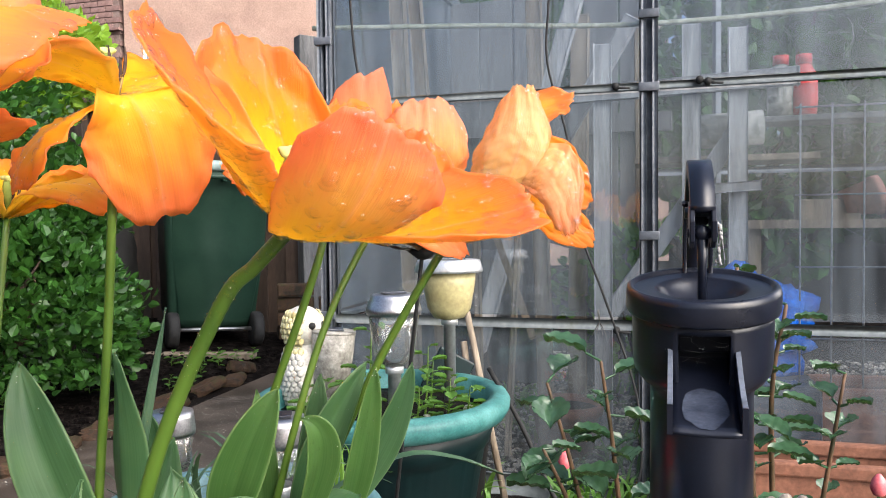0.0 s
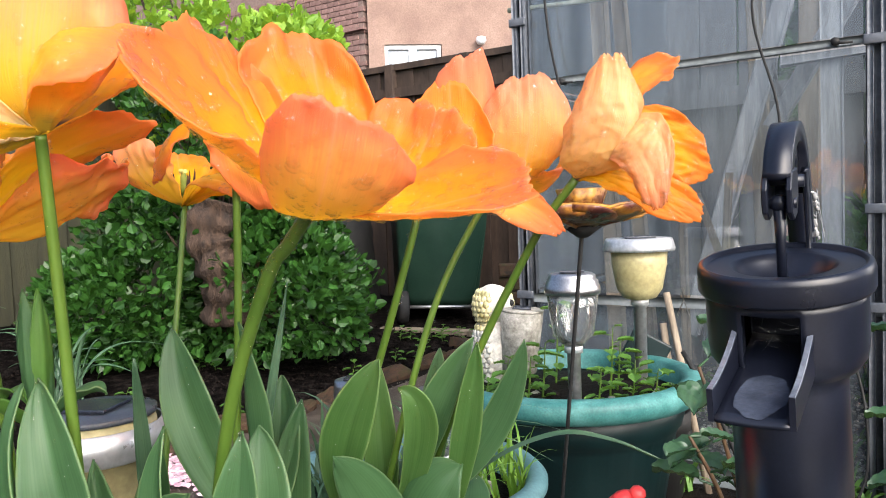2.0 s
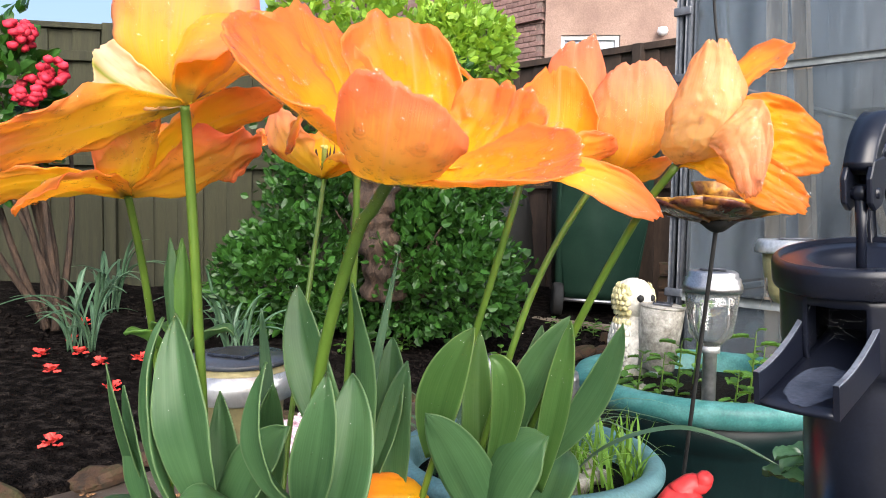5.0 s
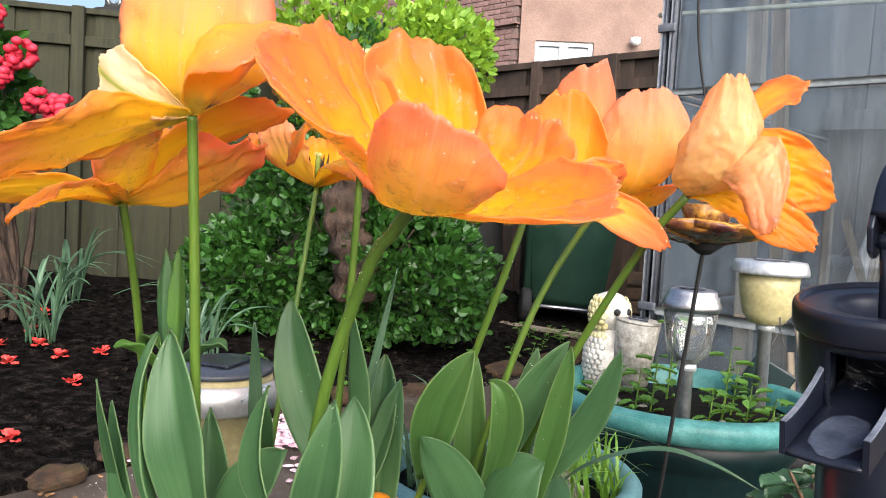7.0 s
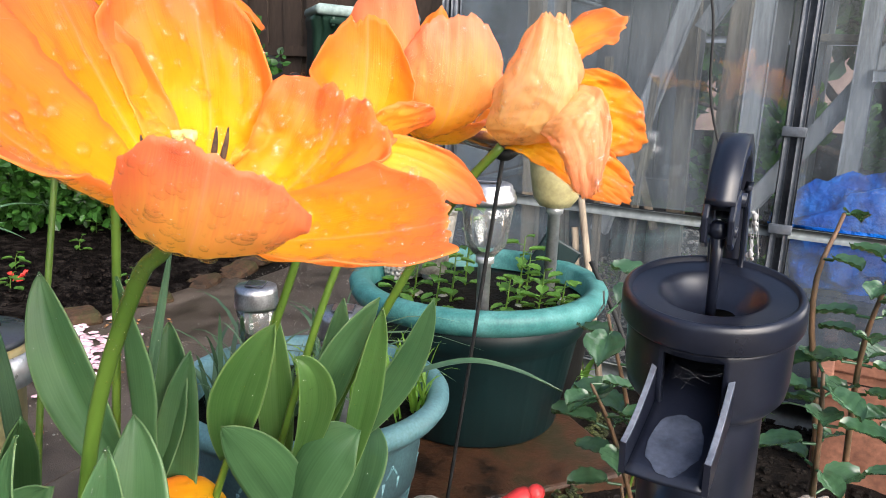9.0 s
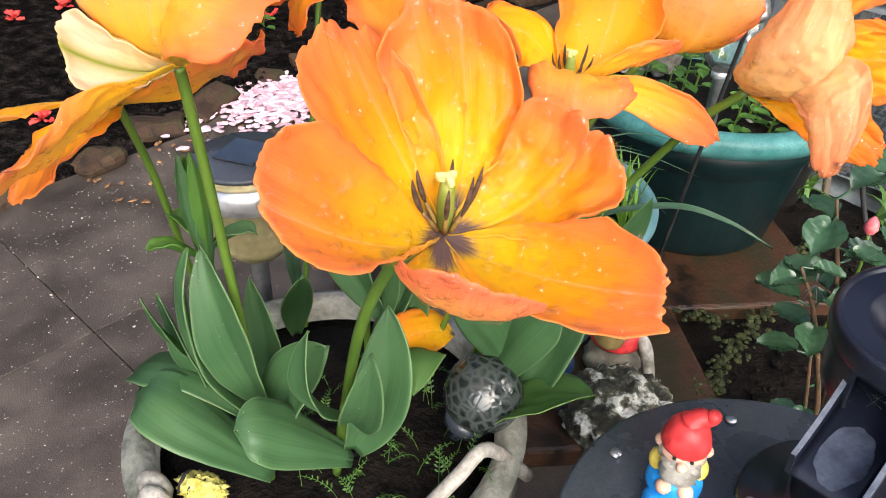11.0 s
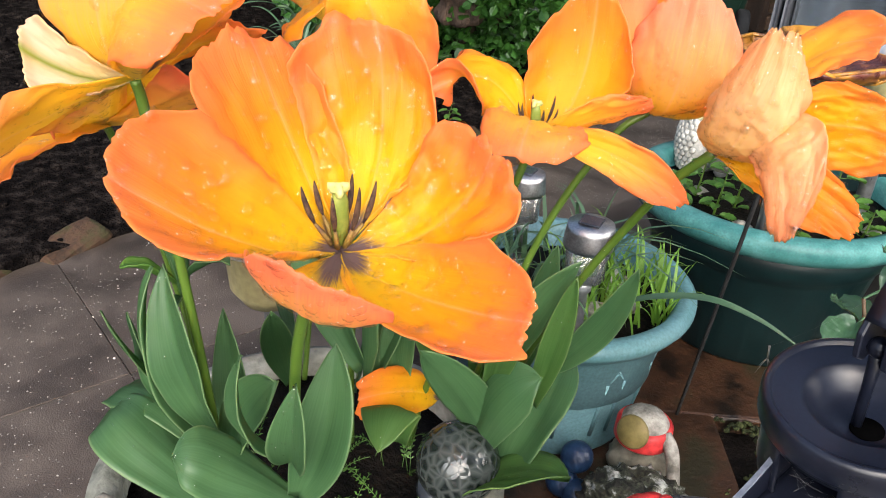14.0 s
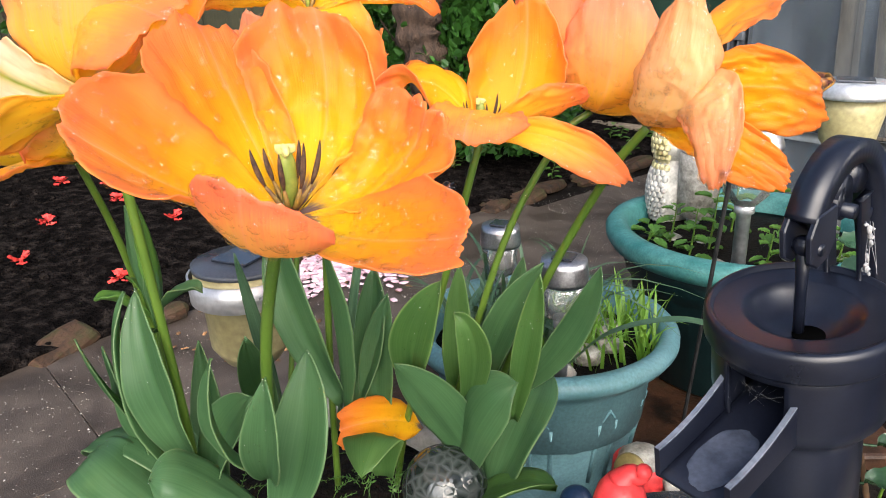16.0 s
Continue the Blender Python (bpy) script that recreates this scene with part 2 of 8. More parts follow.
def leaf_material(name, dark, light, rough=0.45, trans=0.25, veins=30.0, island=0.0, spec=0.40, margin=None):
    m, n, l, b = mat(name)
    uv = n.new("ShaderNodeUVMap")
    mp = n.new("ShaderNodeMapping")
    mp.inputs["Scale"].default_value = (veins, 1.2, 1)
    l.new(uv.outputs[0], mp.inputs[0])
    v = n.new("ShaderNodeTexNoise")
    v.inputs["Scale"].default_value = 1.0
    v.inputs["Detail"].default_value = 3
    l.new(mp.outputs[0], v.inputs["Vector"])
    co = n.new("ShaderNodeTexCoord")
    p = n.new("ShaderNodeTexNoise")
    p.inputs["Scale"].default_value = 14
    p.inputs["Detail"].default_value = 4
    l.new(co.outputs["Object"], p.inputs["Vector"])
    add = n.new("ShaderNodeMath")
    l.new(v.outputs["Fac"], add.inputs[0])
    l.new(p.outputs["Fac"], add.inputs[1])
    if island:
        g = n.new("ShaderNodeNewGeometry")
        k = n.new("ShaderNodeMath")
        k.operation = "MULTIPLY_ADD"
        l.new(g.outputs["Random Per Island"], k.inputs[0])
        k.inputs[1].default_value = island
        l.new(add.outputs[0], k.inputs[2])
        add = k
    r = n.new("ShaderNodeMapRange")
    r.inputs["From Min"].default_value = 0.65 if margin else 0.7
    r.inputs["From Max"].default_value = (1.35 if margin else 1.3) + island
    l.new(add.outputs[0], r.inputs["Value"])
    mix = n.new("ShaderNodeMix")
    mix.data_type = "RGBA"
    mix.inputs["A"].default_value = (*dark, 1)
    mix.inputs["B"].default_value = (*light, 1)
    l.new(r.outputs[0], mix.inputs["Factor"])
    col = mix.outputs["Result"]
    if margin:
        # thin pale margin along both sides
        sep = n.new("ShaderNodeSeparateXYZ")
        l.new(uv.outputs[0], sep.inputs[0])
        x1 = n.new("ShaderNodeMath")
        x1.operation = "SUBTRACT"
        l.new(sep.outputs["X"], x1.inputs[0])
        x1.inputs[1].default_value = 0.5
        x2 = n.new("ShaderNodeMath")
        x2.operation = "ABSOLUTE"
        l.new(x1.outputs[0], x2.inputs[0])
        x3 = n.new("ShaderNodeMapRange")
        x3.inputs["From Min"].default_value = 0.470
        x3.inputs["From Max"].default_value = 0.485
        x3.inputs["To Max"].default_value = 0.38
        l.new(x2.outputs[0], x3.inputs["Value"])
        mg = n.new("ShaderNodeMix")
        mg.data_type = "RGBA"
        l.new(x3.outputs[0], mg.inputs["Factor"])
        l.new(col, mg.inputs["A"])
        mg.inputs["B"].default_value = (*margin, 1)
        col = mg.outputs["Result"]
    l.new(col, b.inputs["Base Color"])
    b.inputs["Roughness"].default_value = rough
    b.inputs["Specular IOR Level"].default_value = spec
    bp = n.new("ShaderNodeBump")
    bp.inputs["Strength"].default_value = 0.14 if margin else 0.25
    bp.inputs["Distance"].default_value = 0.0015
    l.new(v.outputs["Fac"], bp.inputs["Height"])
    l.new(bp.outputs[0], b.inputs["Normal"])
    tr = n.new("ShaderNodeBsdfTranslucent")
    br = n.new("ShaderNodeMix")
    br.data_type = "RGBA"
    br.inputs["Factor"].default_value = 0.5
    l.new(col, br.inputs["A"])
    br.inputs["B"].default_value = (light[0] * 2.7, light[1] * 2.3, light[2] * 0.8, 1)
    l.new(br.outputs["Result"], tr.inputs["Color"])
    ms = n.new("ShaderNodeMixShader")
    ms.inputs[0].default_value = trans
    l.new(b.outputs[0], ms.inputs[1])
    l.new(tr.outputs[0], ms.inputs[2])
    l.new(ms.outputs[0], n["Material Output"].inputs["Surface"])
    return m


def glass_material(name, tint=(0.74, 0.78, 0.82), haze=0.07, dirt=(0.36, 0.41, 0.45), gloss=0.03):
    """Thin sheet glass: mostly clear, with a mirror film and a dusty bloom in streaks."""
    m, n, l, b = mat(name)
    n.remove(b)
    t = n.new("ShaderNodeBsdfTransparent")
    t.inputs[0].default_value = (*tint, 1)
    g = n.new("ShaderNodeBsdfGlossy")
    g.inputs["Roughness"].default_value = 0.03
    d = n.new("ShaderNodeBsdfDiffuse")
    d.inputs[0].default_value = (*dirt, 1)
    lw = n.new("ShaderNodeFresnel")
    lw.inputs[0].default_value = 1.5
    sc = n.new("ShaderNodeMath")
    sc.operation = "ADD"
    l.new(lw.outputs[0], sc.inputs[0])
    sc.inputs[1].default_value = gloss
    m1 = n.new("ShaderNodeMixShader")
    l.new(sc.outputs[0], m1.inputs[0])
    l.new(t.outputs[0], m1.inputs[1])
    l.new(g.outputs[0], m1.inputs[2])
    co = n.new("ShaderNodeTexCoord")
    mp = n.new("ShaderNodeMapping")
    mp.inputs["Scale"].default_value = (7, 7, 1.1)
    l.new(co.outputs["Object"], mp.inputs[0])
    no = n.new("ShaderNodeTexNoise")
    no.inputs["Scale"].default_value = 3.0
    no.inputs["Detail"].default_value = 7
    l.new(mp.outputs[0], no.inputs["Vector"])
    r = n.new("ShaderNodeMapRange")
    r.inputs["From Min"].default_value = 0.35
    r.inputs["From Max"].default_value = 0.75
    r.inputs["To Min"].default_value = haze * 0.4
    r.inputs["To Max"].default_value = min(haze * 1.9, 0.95)
    l.new(no.outputs["Fac"], r.inputs["Value"])
    m2 = n.new("ShaderNodeMixShader")
    l.new(r.outputs[0], m2.inputs[0])
    l.new(m1.outputs[0], m2.inputs[1])
    l.new(d.outputs[0], m2.inputs[2])
    l.new(m2.outputs[0], n["Material Output"].inputs["Surface"])
    return m


ORA, COR = (0.97, 0.53, 0.075), (0.96, 0.29, 0.12)
petal_in = petal_material("petal inside", (0.97, 0.66, 0.003), (0.97, 0.385, 0.006), (0.96, 0.26, 0.08), blotch=0.225)
petal_out = petal_material("petal outside", (0.96, 0.72, 0.03), ORA, COR)
petal_red = petal_material("petal outside red", (0.97, 0.72, 0.06), (0.97, 0.63, 0.16), (0.95, 0.26, 0.15))
petal_pale = petal_material("petal faded", (0.93, 0.70, 0.06), (0.95, 0.60, 0.25), (0.94, 0.40, 0.27), streak=0.9)
petal_wither = petal_material("petal withered", (0.93, 0.70, 0.30), (0.93, 0.72, 0.46), (0.93, 0.52, 0.28), streak=1.0)
petal_salmon = petal_material("petal faded salmon", (0.94, 0.66, 0.30), (0.94, 0.60, 0.36), (0.93, 0.40, 0.22), streak=1.0)
petal_cream = petal_material("petal cream", (0.84, 0.78, 0.46), (0.94, 0.82, 0.66), (0.94, 0.74, 0.60), streak=0.8, rib=(0.24, 0.36, 0.03), rib_power=5.0, rib_mix=1.0)
petal_pink = petal_material("petal outside pink", (0.96, 0.55, 0.10), (0.95, 0.48, 0.26), (0.94, 0.32, 0.22))
petal_yellow = petal_material("petal yellow", (0.97, 0.60, 0.005), (0.96, 0.46, 0.008), (0.95, 0.29, 0.05), blotch=0.13)
stem_green = leaf_material("tulip stem", (0.050, 0.108, 0.013), (0.112, 0.190, 0.026), 0.35, 0.08, 6)
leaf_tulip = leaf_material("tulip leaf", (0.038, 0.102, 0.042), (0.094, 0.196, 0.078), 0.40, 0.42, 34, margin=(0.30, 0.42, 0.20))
# brighter copy of the tulip leaf, with the light on chosen leaves painted in
leaf_tulip_lit = leaf_material("tulip leaf lit copy", (0.050, 0.128, 0.034), (0.122, 0.240, 0.064), 0.40, 0.46, 34, margin=(0.34, 0.46, 0.18))
leaf_bush = leaf_material("shrub leaf", (0.005, 0.021, 0.005), (0.048, 0.145, 0.020), 0.38, 0.2, 4, island=0.8)
leaf_lime = leaf_material("bright shrub leaf", (0.08, 0.20, 0.02), (0.30, 0.46, 0.05), 0.45, 0.3, 4, island=0.8)
leaf_rose = leaf_material("rose leaf", (0.016, 0.050, 0.024), (0.072, 0.150, 0.072), 0.25, 0.15, 8, island=0.4, spec=0.6)
leaf_mint = leaf_material("mint leaf", (0.034, 0.10, 0.016), (0.12, 0.25, 0.042), 0.45, 0.25, 6, island=0.5)
leaf_strap = leaf_material("strap leaf", (0.034, 0.082, 0.044), (0.095, 0.17, 0.095), 0.4, 0.15, 12)
leaf_grass = leaf_material("grass blade", (0.06, 0.16, 0.02), (0.20, 0.36, 0.05), 0.45, 0.25, 6, island=0.6)
wm, wnn, wll, wb = mat("water drop")
wnn.remove(wb)
wt = wnn.new("ShaderNodeBsdfTransparent")
wt.inputs[0].default_value = (1.0, 0.985, 0.965, 1)
wg = wnn.new("ShaderNodeBsdfGlossy")
wg.inputs["Roughness"].default_value = 0.03
wf = wnn.new("ShaderNodeLayerWeight")
wf.inputs[0].default_value = 0.5
wp = wnn.new("ShaderNodeMath")
wp.operation = "POWER"
wp.inputs[1].default_value = 2.6
wll.new(wf.outputs["Facing"], wp.inputs[0])
wa = wnn.new("ShaderNodeMath")
wa.operation = "MULTIPLY_ADD"
wa.inputs[1].default_value = 0.52
wa.inputs[2].default_value = 0.026
wll.new(wp.outputs[0], wa.inputs[0])
wx = wnn.new("ShaderNodeMixShader")
wll.new(wa.outputs[0], wx.inputs[0])
wll.new(wt.outputs[0], wx.inputs[1])
wll.new(wg.outputs[0], wx.inputs[2])
wll.new(wx.outputs[0], wnn["Material Output"].inputs["Surface"])
water = wm
anther = surface("anther", [(0.020, 0.010, 0.012), (0.10, 0.055, 0.03)], 300, 0.8, 0.3, 900)
filament = surface("filament", [(0.30, 0.20, 0.04), (0.12, 0.06, 0.03)], 120, 0.6, 0.1)
pistil_green = surface("pistil", [(0.12, 0.17, 0.025), (0.24, 0.27, 0.05)], 90, 0.5, 0.1)
stigma_mat = surface("stigma", [(0.38, 0.40, 0.11), (0.58, 0.58, 0.22)], 200, 0.5, 0.2)
black_plastic = surface("black plastic", [(0.0050, 0.0064, 0.0125), (0.0095, 0.0118, 0.0210)], 18, 0.30, 0.05, 420, spec=0.42, rough_var=0.08, bump_dist=0.0006)
grey_plastic = surface("dark grey plastic", [(0.030, 0.036, 0.046), (0.066, 0.074, 0.090)], 9, 0.28, 0.08, 300, rough_var=0.18, bump_dist=0.0006)
green_plastic = surface("green pot plastic", [(0.0014, 0.0075, 0.0085), (0.0032, 0.015, 0.016)], 7, 0.42, 0.06, 220, rough_var=0.12, bump_dist=0.001)
rim_plastic = surface("weathered teal rim", [(0.020, 0.115, 0.11), (0.075, 0.22, 0.21)], 22, 0.5, 0.1, 240, bump_dist=0.001)
blue_plastic = surface("blue green planter", [(0.075, 0.17, 0.185), (0.14, 0.27, 0.30)], 6, 0.45, 0.08, 200, bump_dist=0.001)
stone_pot = surface("stone planter", [(0.06, 0.065, 0.05), (0.19, 0.195, 0.16), (0.29, 0.29, 0.25)], 16, 0.8, 0.5, 120)
soil_mat = surface("soil", [(0.0020, 0.0017, 0.0016), (0.0068, 0.0055, 0.0050), (0.024, 0.0195, 0.0170)], 24, 0.92, 1.0, 90, bump_dist=0.016, rough_var=0.08, spec=0.02)
soil_wet = surface("wet soil", [(0.0022, 0.0018, 0.0015), (0.011, 0.0085, 0.0068)], 30, 0.7, 0.9, 140, bump_dist=0.006, rough_var=0.25, spec=0.08)
concrete = surface("wet concrete path", [(0.034, 0.026, 0.020), (0.068, 0.053, 0.042), (0.104, 0.083, 0.066)], 6, 0.42, 0.5, 330, bump_dist=0.003, rough_var=0.3)
grit = surface("pale grit in the concrete", [(0.11, 0.10, 0.088), (0.33, 0.31, 0.28)], 60, 0.3, 0.1, 300, island=-0.5)
slab_mat = surface("wet brown slab", [(0.009, 0.006, 0.004), (0.048, 0.021, 0.010), (0.022, 0.018, 0.007)], 9, 0.45, 0.5, 120, bump_dist=0.004, rough_var=0.3)
brick_mat = surface("house brick", [(0.165, 0.098, 0.086), (0.25, 0.158, 0.14)], 12, 0.85, 0.3, 90, island=0.22)
mortar = surface("mortar", [(0.16, 0.11, 0.097), (0.24, 0.178, 0.155)], 20, 0.9, 0.2, 100)
render_wall = surface("pink brick wall", [(0.215, 0.140, 0.112), (0.29, 0.20, 0.16)], 2.2, 0.85, 0.25, 60)
edge_brick = surface("edging brick", [(0.012, 0.010, 0.005), (0.052, 0.026, 0.013), (0.030, 0.028, 0.008)], 22, 0.8, 0.6, 120, island=0.2)
fence_dark = surface("dark fence timber", [(0.018, 0.013, 0.010), (0.055, 0.036, 0.026)], 6, 0.75, 0.3, 60, stretch=(1, 1, 0.25))
fence_olive = surface("weathered fence timber", [(0.015, 0.0155, 0.007), (0.036, 0.036, 0.017)], 4, 0.8, 0.3, 60, stretch=(6, 6, 0.4))
grey_wood = surface("grey timber", [(0.05, 0.052, 0.055), (0.12, 0.12, 0.122)], 7, 0.75, 0.3, 70, stretch=(5, 5, 0.6))
pale_timber = surface("pale weathered timber", [(0.22, 0.22, 0.22), (0.44, 0.435, 0.43)], 7, 0.75, 0.3, 70, stretch=(5, 5, 0.6))
old_wood = surface("old timber", [(0.13, 0.10, 0.07), (0.28, 0.23, 0.17)], 7, 0.75, 0.3, 70, stretch=(5, 5, 0.6))
alu = surface("aluminium", [(0.055, 0.064, 0.078), (0.13, 0.14, 0.16)], 9, 0.5, 0.05, 90, metal=0.3)
steel = surface("brushed steel", [(0.34, 0.34, 0.35), (0.50, 0.50, 0.51)], 30, 0.40, 0.05, 300, metal=1.0)
bin_green = surface("bin plastic", [(0.010, 0.030, 0.020), (0.018, 0.045, 0.030)], 5, 0.45, 0.05, 200, bump_dist=0.001)
rubber = surface("black rubber", [(0.008, 0.008, 0.008), (0.018, 0.018, 0.018)], 12, 0.75, 0.1)
cream_plastic = surface("cream lamp bowl", [(0.30, 0.26, 0.12), (0.42, 0.375, 0.20)], 12, 0.4, 0.05, 100)
silver_paint = surface("silver plastic", [(0.42, 0.44, 0.46), (0.62, 0.63, 0.64)], 20, 0.32, 0.05, 100, metal=0.6)
solar_mat = surface("solar panel", [(0.012, 0.014, 0.022), (0.03, 0.035, 0.05)], 30, 0.15, 0.0, spec=0.8)
terracotta = surface("terracotta", [(0.11, 0.045, 0.026), (0.23, 0.10, 0.060)], 10, 0.75, 0.2, 80)
bark = surface("bark", [(0.016, 0.010, 0.007), (0.065, 0.040, 0.026)], 16, 0.85, 0.8, 70, stretch=(2, 2, 0.5), bump_dist=0.01)
twig = surface("rose stem", [(0.035, 0.03, 0.015), (0.14, 0.075, 0.04)], 20, 0.6, 0.3, 100)
pane = glass_material("greenhouse glass")
clear = glass_material("clear glass", (0.95, 0.97, 0.96), 0.10, (0.6, 0.62, 0.6), 0.05)
red_paint = surface("red paint", [(0.42, 0.02, 0.022), (0.62, 0.05, 0.05)], 60, 0.4, 0.1)
white_paint = surface("weathered white paint", [(0.13, 0.12, 0.10), (0.40, 0.385, 0.34)], 40, 0.6, 0.3, 200)

# ---- ground ----
EDGE = [V(-1.42, 0.2), V(-1.33, 1.08), V(-1.06, 2.06), V(-0.83, 2.57), V(-0.64, 2.99), V(-0.40, 3.44), V(-0.28, 3.78), V(-0.1, 4.3)]


def edge_x(y):
    for a, b in zip(EDGE, EDGE[1:]):
        if a.y <= y <= b.y:
            return a.x + (b.x - a.x) * (y - a.y) / (b.y - a.y)
    return EDGE[0].x if y < EDGE[0].y else EDGE[-1].x + (y - EDGE[-1].y) * 0.6


bm = bmesh.new()
box(bm, (0, 0, -0.11), (900, 900, 0.2))
part("ground", bm, soil_mat, None, "dark garden soil and ground", smooth=False)
tagged(bpy.data.objects["ground"], "dark garden ground of wet soil", "ground", "", "structure")

# path of wet concrete slabs, 60 cm wide
pave = thing("pavement", (-0.3, 1.5, 0), "wet grey-brown concrete path slabs with dark joints", "pavement", "", "structure")
bm = bmesh.new()
box(bm, (0, 0, 0), (0.5985, 0.5985, 0.05), None, 0.002)
slab_me = mesh_of("slab", bm, concrete)
turn = radians(-24)
ux, uy = V(math.cos(turn), math.sin(turn)), V(-math.sin(turn), math.cos(turn))
for i in range(-7, 9):
    for j in range(-5, 8):
        p = V(-1.12, 1.03) + ux * (0.6 * i + 0.02) + uy * (0.6 * j + 0.3)
        if p.y < 4.0 and p.x < 1.6 and p.y > -3.5 and edge_x(p.y) - 0.25 < p.x and not (p.x > 0.42 and p.y > 0.6) and not (p.y > 2.0 and p.x > 0.3):
            piece("slab", slab_me, pave, pose(p.x, p.y, -0.027 + rnd.uniform(-0.002, 0.002), rnd.uniform(-0.3, 0.3), rnd.uniform(-0.3, 0.3), -24))

# dark sand filling the joints
bm = bmesh.new()
box(bm, (-0.45, 0.9, -0.017), (2.0, 5.6, 0.02))
part("joint_filling", bm, soil_wet, pave, "dark sand between the slabs", False)

# pale wet grit showing in the slabs
bits = []
for k in range(12000):
    y = rnd.uniform(0.35, 3.4)
    x = rnd.uniform(edge_x(y) + 0.05, min(0.35, edge_x(y) + 1.5))
    bits.append(((x, y, -0.002), rnd.uniform(0.0008, 0.0022) * (1.7 if rnd.random() < 0.06 else 1), (1, 0.8, 0.7)))
tagged(crumbs("path_grit", bits, grit), "pale wet stone chips showing in the concrete path", "grit", "", "stuff")

# the flower bed, rising to the fence
bm = bmesh.new()


def bed(u, v):
    y = -1.5 + u * 9.5
    x0 = edge_x(y) - 0.03
    d = v ** 1.6 * 7.0
    x = x0 - d
    z = 0.012 + 0.055 * min(d, 4.0) + 0.02 * noise.noise(V(x * 2.3, y * 2.3, 0)) + 0.012 * noise.noise(V(x * 9, y * 9, 3)) + 0.006 * noise.noise(V(x * 28, y * 28, 5))
    return V(x, y, z - (0.05 if v == 0 else 0))


grid(bm, bed, 170, 130)
tagged(part("soil_bed", bm, soil_mat, None), "dark crumbly soil of the raised flower bed", "soil", "", "structure")


def bed_z(x, y):
    return 0.012 + 0.055 * max(0, min(edge_x(y) - x, 4.0))


# soil between the slabs and the greenhouse
bm = bmesh.new()


def strip(u, v):
    x = 0.12 + u * 2.6
    y = 0.55 + v * 2.3
    return V(x, y, 0.006 + 0.010 * noise.noise(V(x * 6, y * 6, 0)) + 0.008 * noise.noise(V(x * 19, y * 19, 4)))


grid(bm, strip, 90, 80)
tagged(part("soil_strip", bm, soil_wet, None), "wet muddy soil beside the greenhouse", "soil", "", "structure")

# brown slabs under the pots
for c, s, a in (((0.20, 1.56, 0.02), (0.50, 0.46, 0.045), 24), ((0.04, 1.12, 0.018), (0.46, 0.44, 0.045), 24), ((-0.28, 1.30, 0.012), (0.42, 0.42, 0.04), 24)):
    bm = bmesh.new()
    box(bm, (0, 0, 0), s, None, 0.008)
    for v in bm.verts:
        v.co += V(0.004, 0.004, 0.002) * noise.noise(v.co * 9)
    ob = part("paving_slab", bm, slab_mat, None, "", False)
    ob.matrix_basis = pose(*c, 0, 0, a)
    tagged(ob, "wet brown paving slab with moss at its edges", "paving slab", "brown slabs under the pots", "structure")

# clods and stones of the bed, moss crumbs at the slab edge
bits = []
for k in range(5000):
    y = rnd.uniform(0.6, 4.4)
    x = edge_x(y) - 0.06 - rnd.random() ** 1.6 * 2.6
    bits.append(((x, y, bed_z(x, y) + 0.004), rnd.uniform(0.003, 0.010) * (2 if rnd.random() < 0.08 else 1), (1, 1, 0.7)))
tagged(crumbs("soil_clods", bits, soil_mat), "loose dark clods and stones on the soil bed", "soil clods", "", "stuff")
bits = []
for k in range(1500):
    x, y = rnd.uniform(0.25, 1.0), rnd.uniform(0.7, 1.85)
    if x < 0.2 + (y - 1.0) * 0.42:
        continue
    bits.append(((x, y, 0.010), rnd.uniform(0.003, 0.012), (1, 1, 0.6)))
tagged(crumbs("mud_clods", bits, soil_wet), "small wet clods on the muddy strip", "soil clods", "", "stuff")
moss = surface("moss", [(0.010, 0.014, 0.004), (0.045, 0.055, 0.012)], 60, 0.9, 0.8, 300)
bits = []
for k in range(700):
    t = rnd.random()
    p = V(0.20, 0.90).lerp(V(0.50, 1.72), t) if k % 3 else V(-0.15, 1.40).lerp(V(0.30, 1.31), t)
    bits.append(((p.x + rnd.gauss(0, 0.012), p.y + rnd.gauss(0, 0.012), 0.036 + rnd.uniform(-0.012, 0.004)), rnd.uniform(0.003, 0.009), (1, 1, 0.6)))
tagged(crumbs("moss_tufts", bits, moss), "olive moss growing along the slab edges", "moss", "", "stuff")

# brick edging of the bed
edging = thing("brick_edging", (-0.9, 2.3, 0), "row of weathered mossy half bricks edging the bed", "edging", "", "structure")
ebs = []
for k in range(4):
    bm = bmesh.new()
    box(bm, (0, 0, 0), ((0.19, 0.15, 0.12, 0.17)[k], 0.10, (0.050, 0.060, 0.045, 0.04)[k]), None, 0.018)
    bmesh.ops.subdivide_edges(bm, edges=[e for e in bm.edges if e.calc_length() > 0.04], cuts=2, use_grid_fill=True)
    for v in bm.verts:
        v.co += v.co.normalized() * (0.022 * noise.noise(v.co * 15 + V(k, 0, 0)) + 0.006 * noise.noise(v.co * 60))
    ebs.append(mesh_of("brick", bm, edge_brick))
y = 0.3
while y < 4.0:
    x = edge_x(y)
    d = V(edge_x(y + 0.1) - x, 0.1)
    piece("brick", rnd.choice(ebs), edging, pose(x - 0.03 + rnd.uniform(-0.04, 0.03), y, 0.018 + rnd.uniform(-0.02, 0.012), rnd.uniform(-16, 16), rnd.uniform(-16, 16), math.degrees(math.atan2(d.y, d.x)) + rnd.uniform(-28, 28)))
    y += 0.165 + rnd.uniform(0, 0.10)

# ---- fences ----


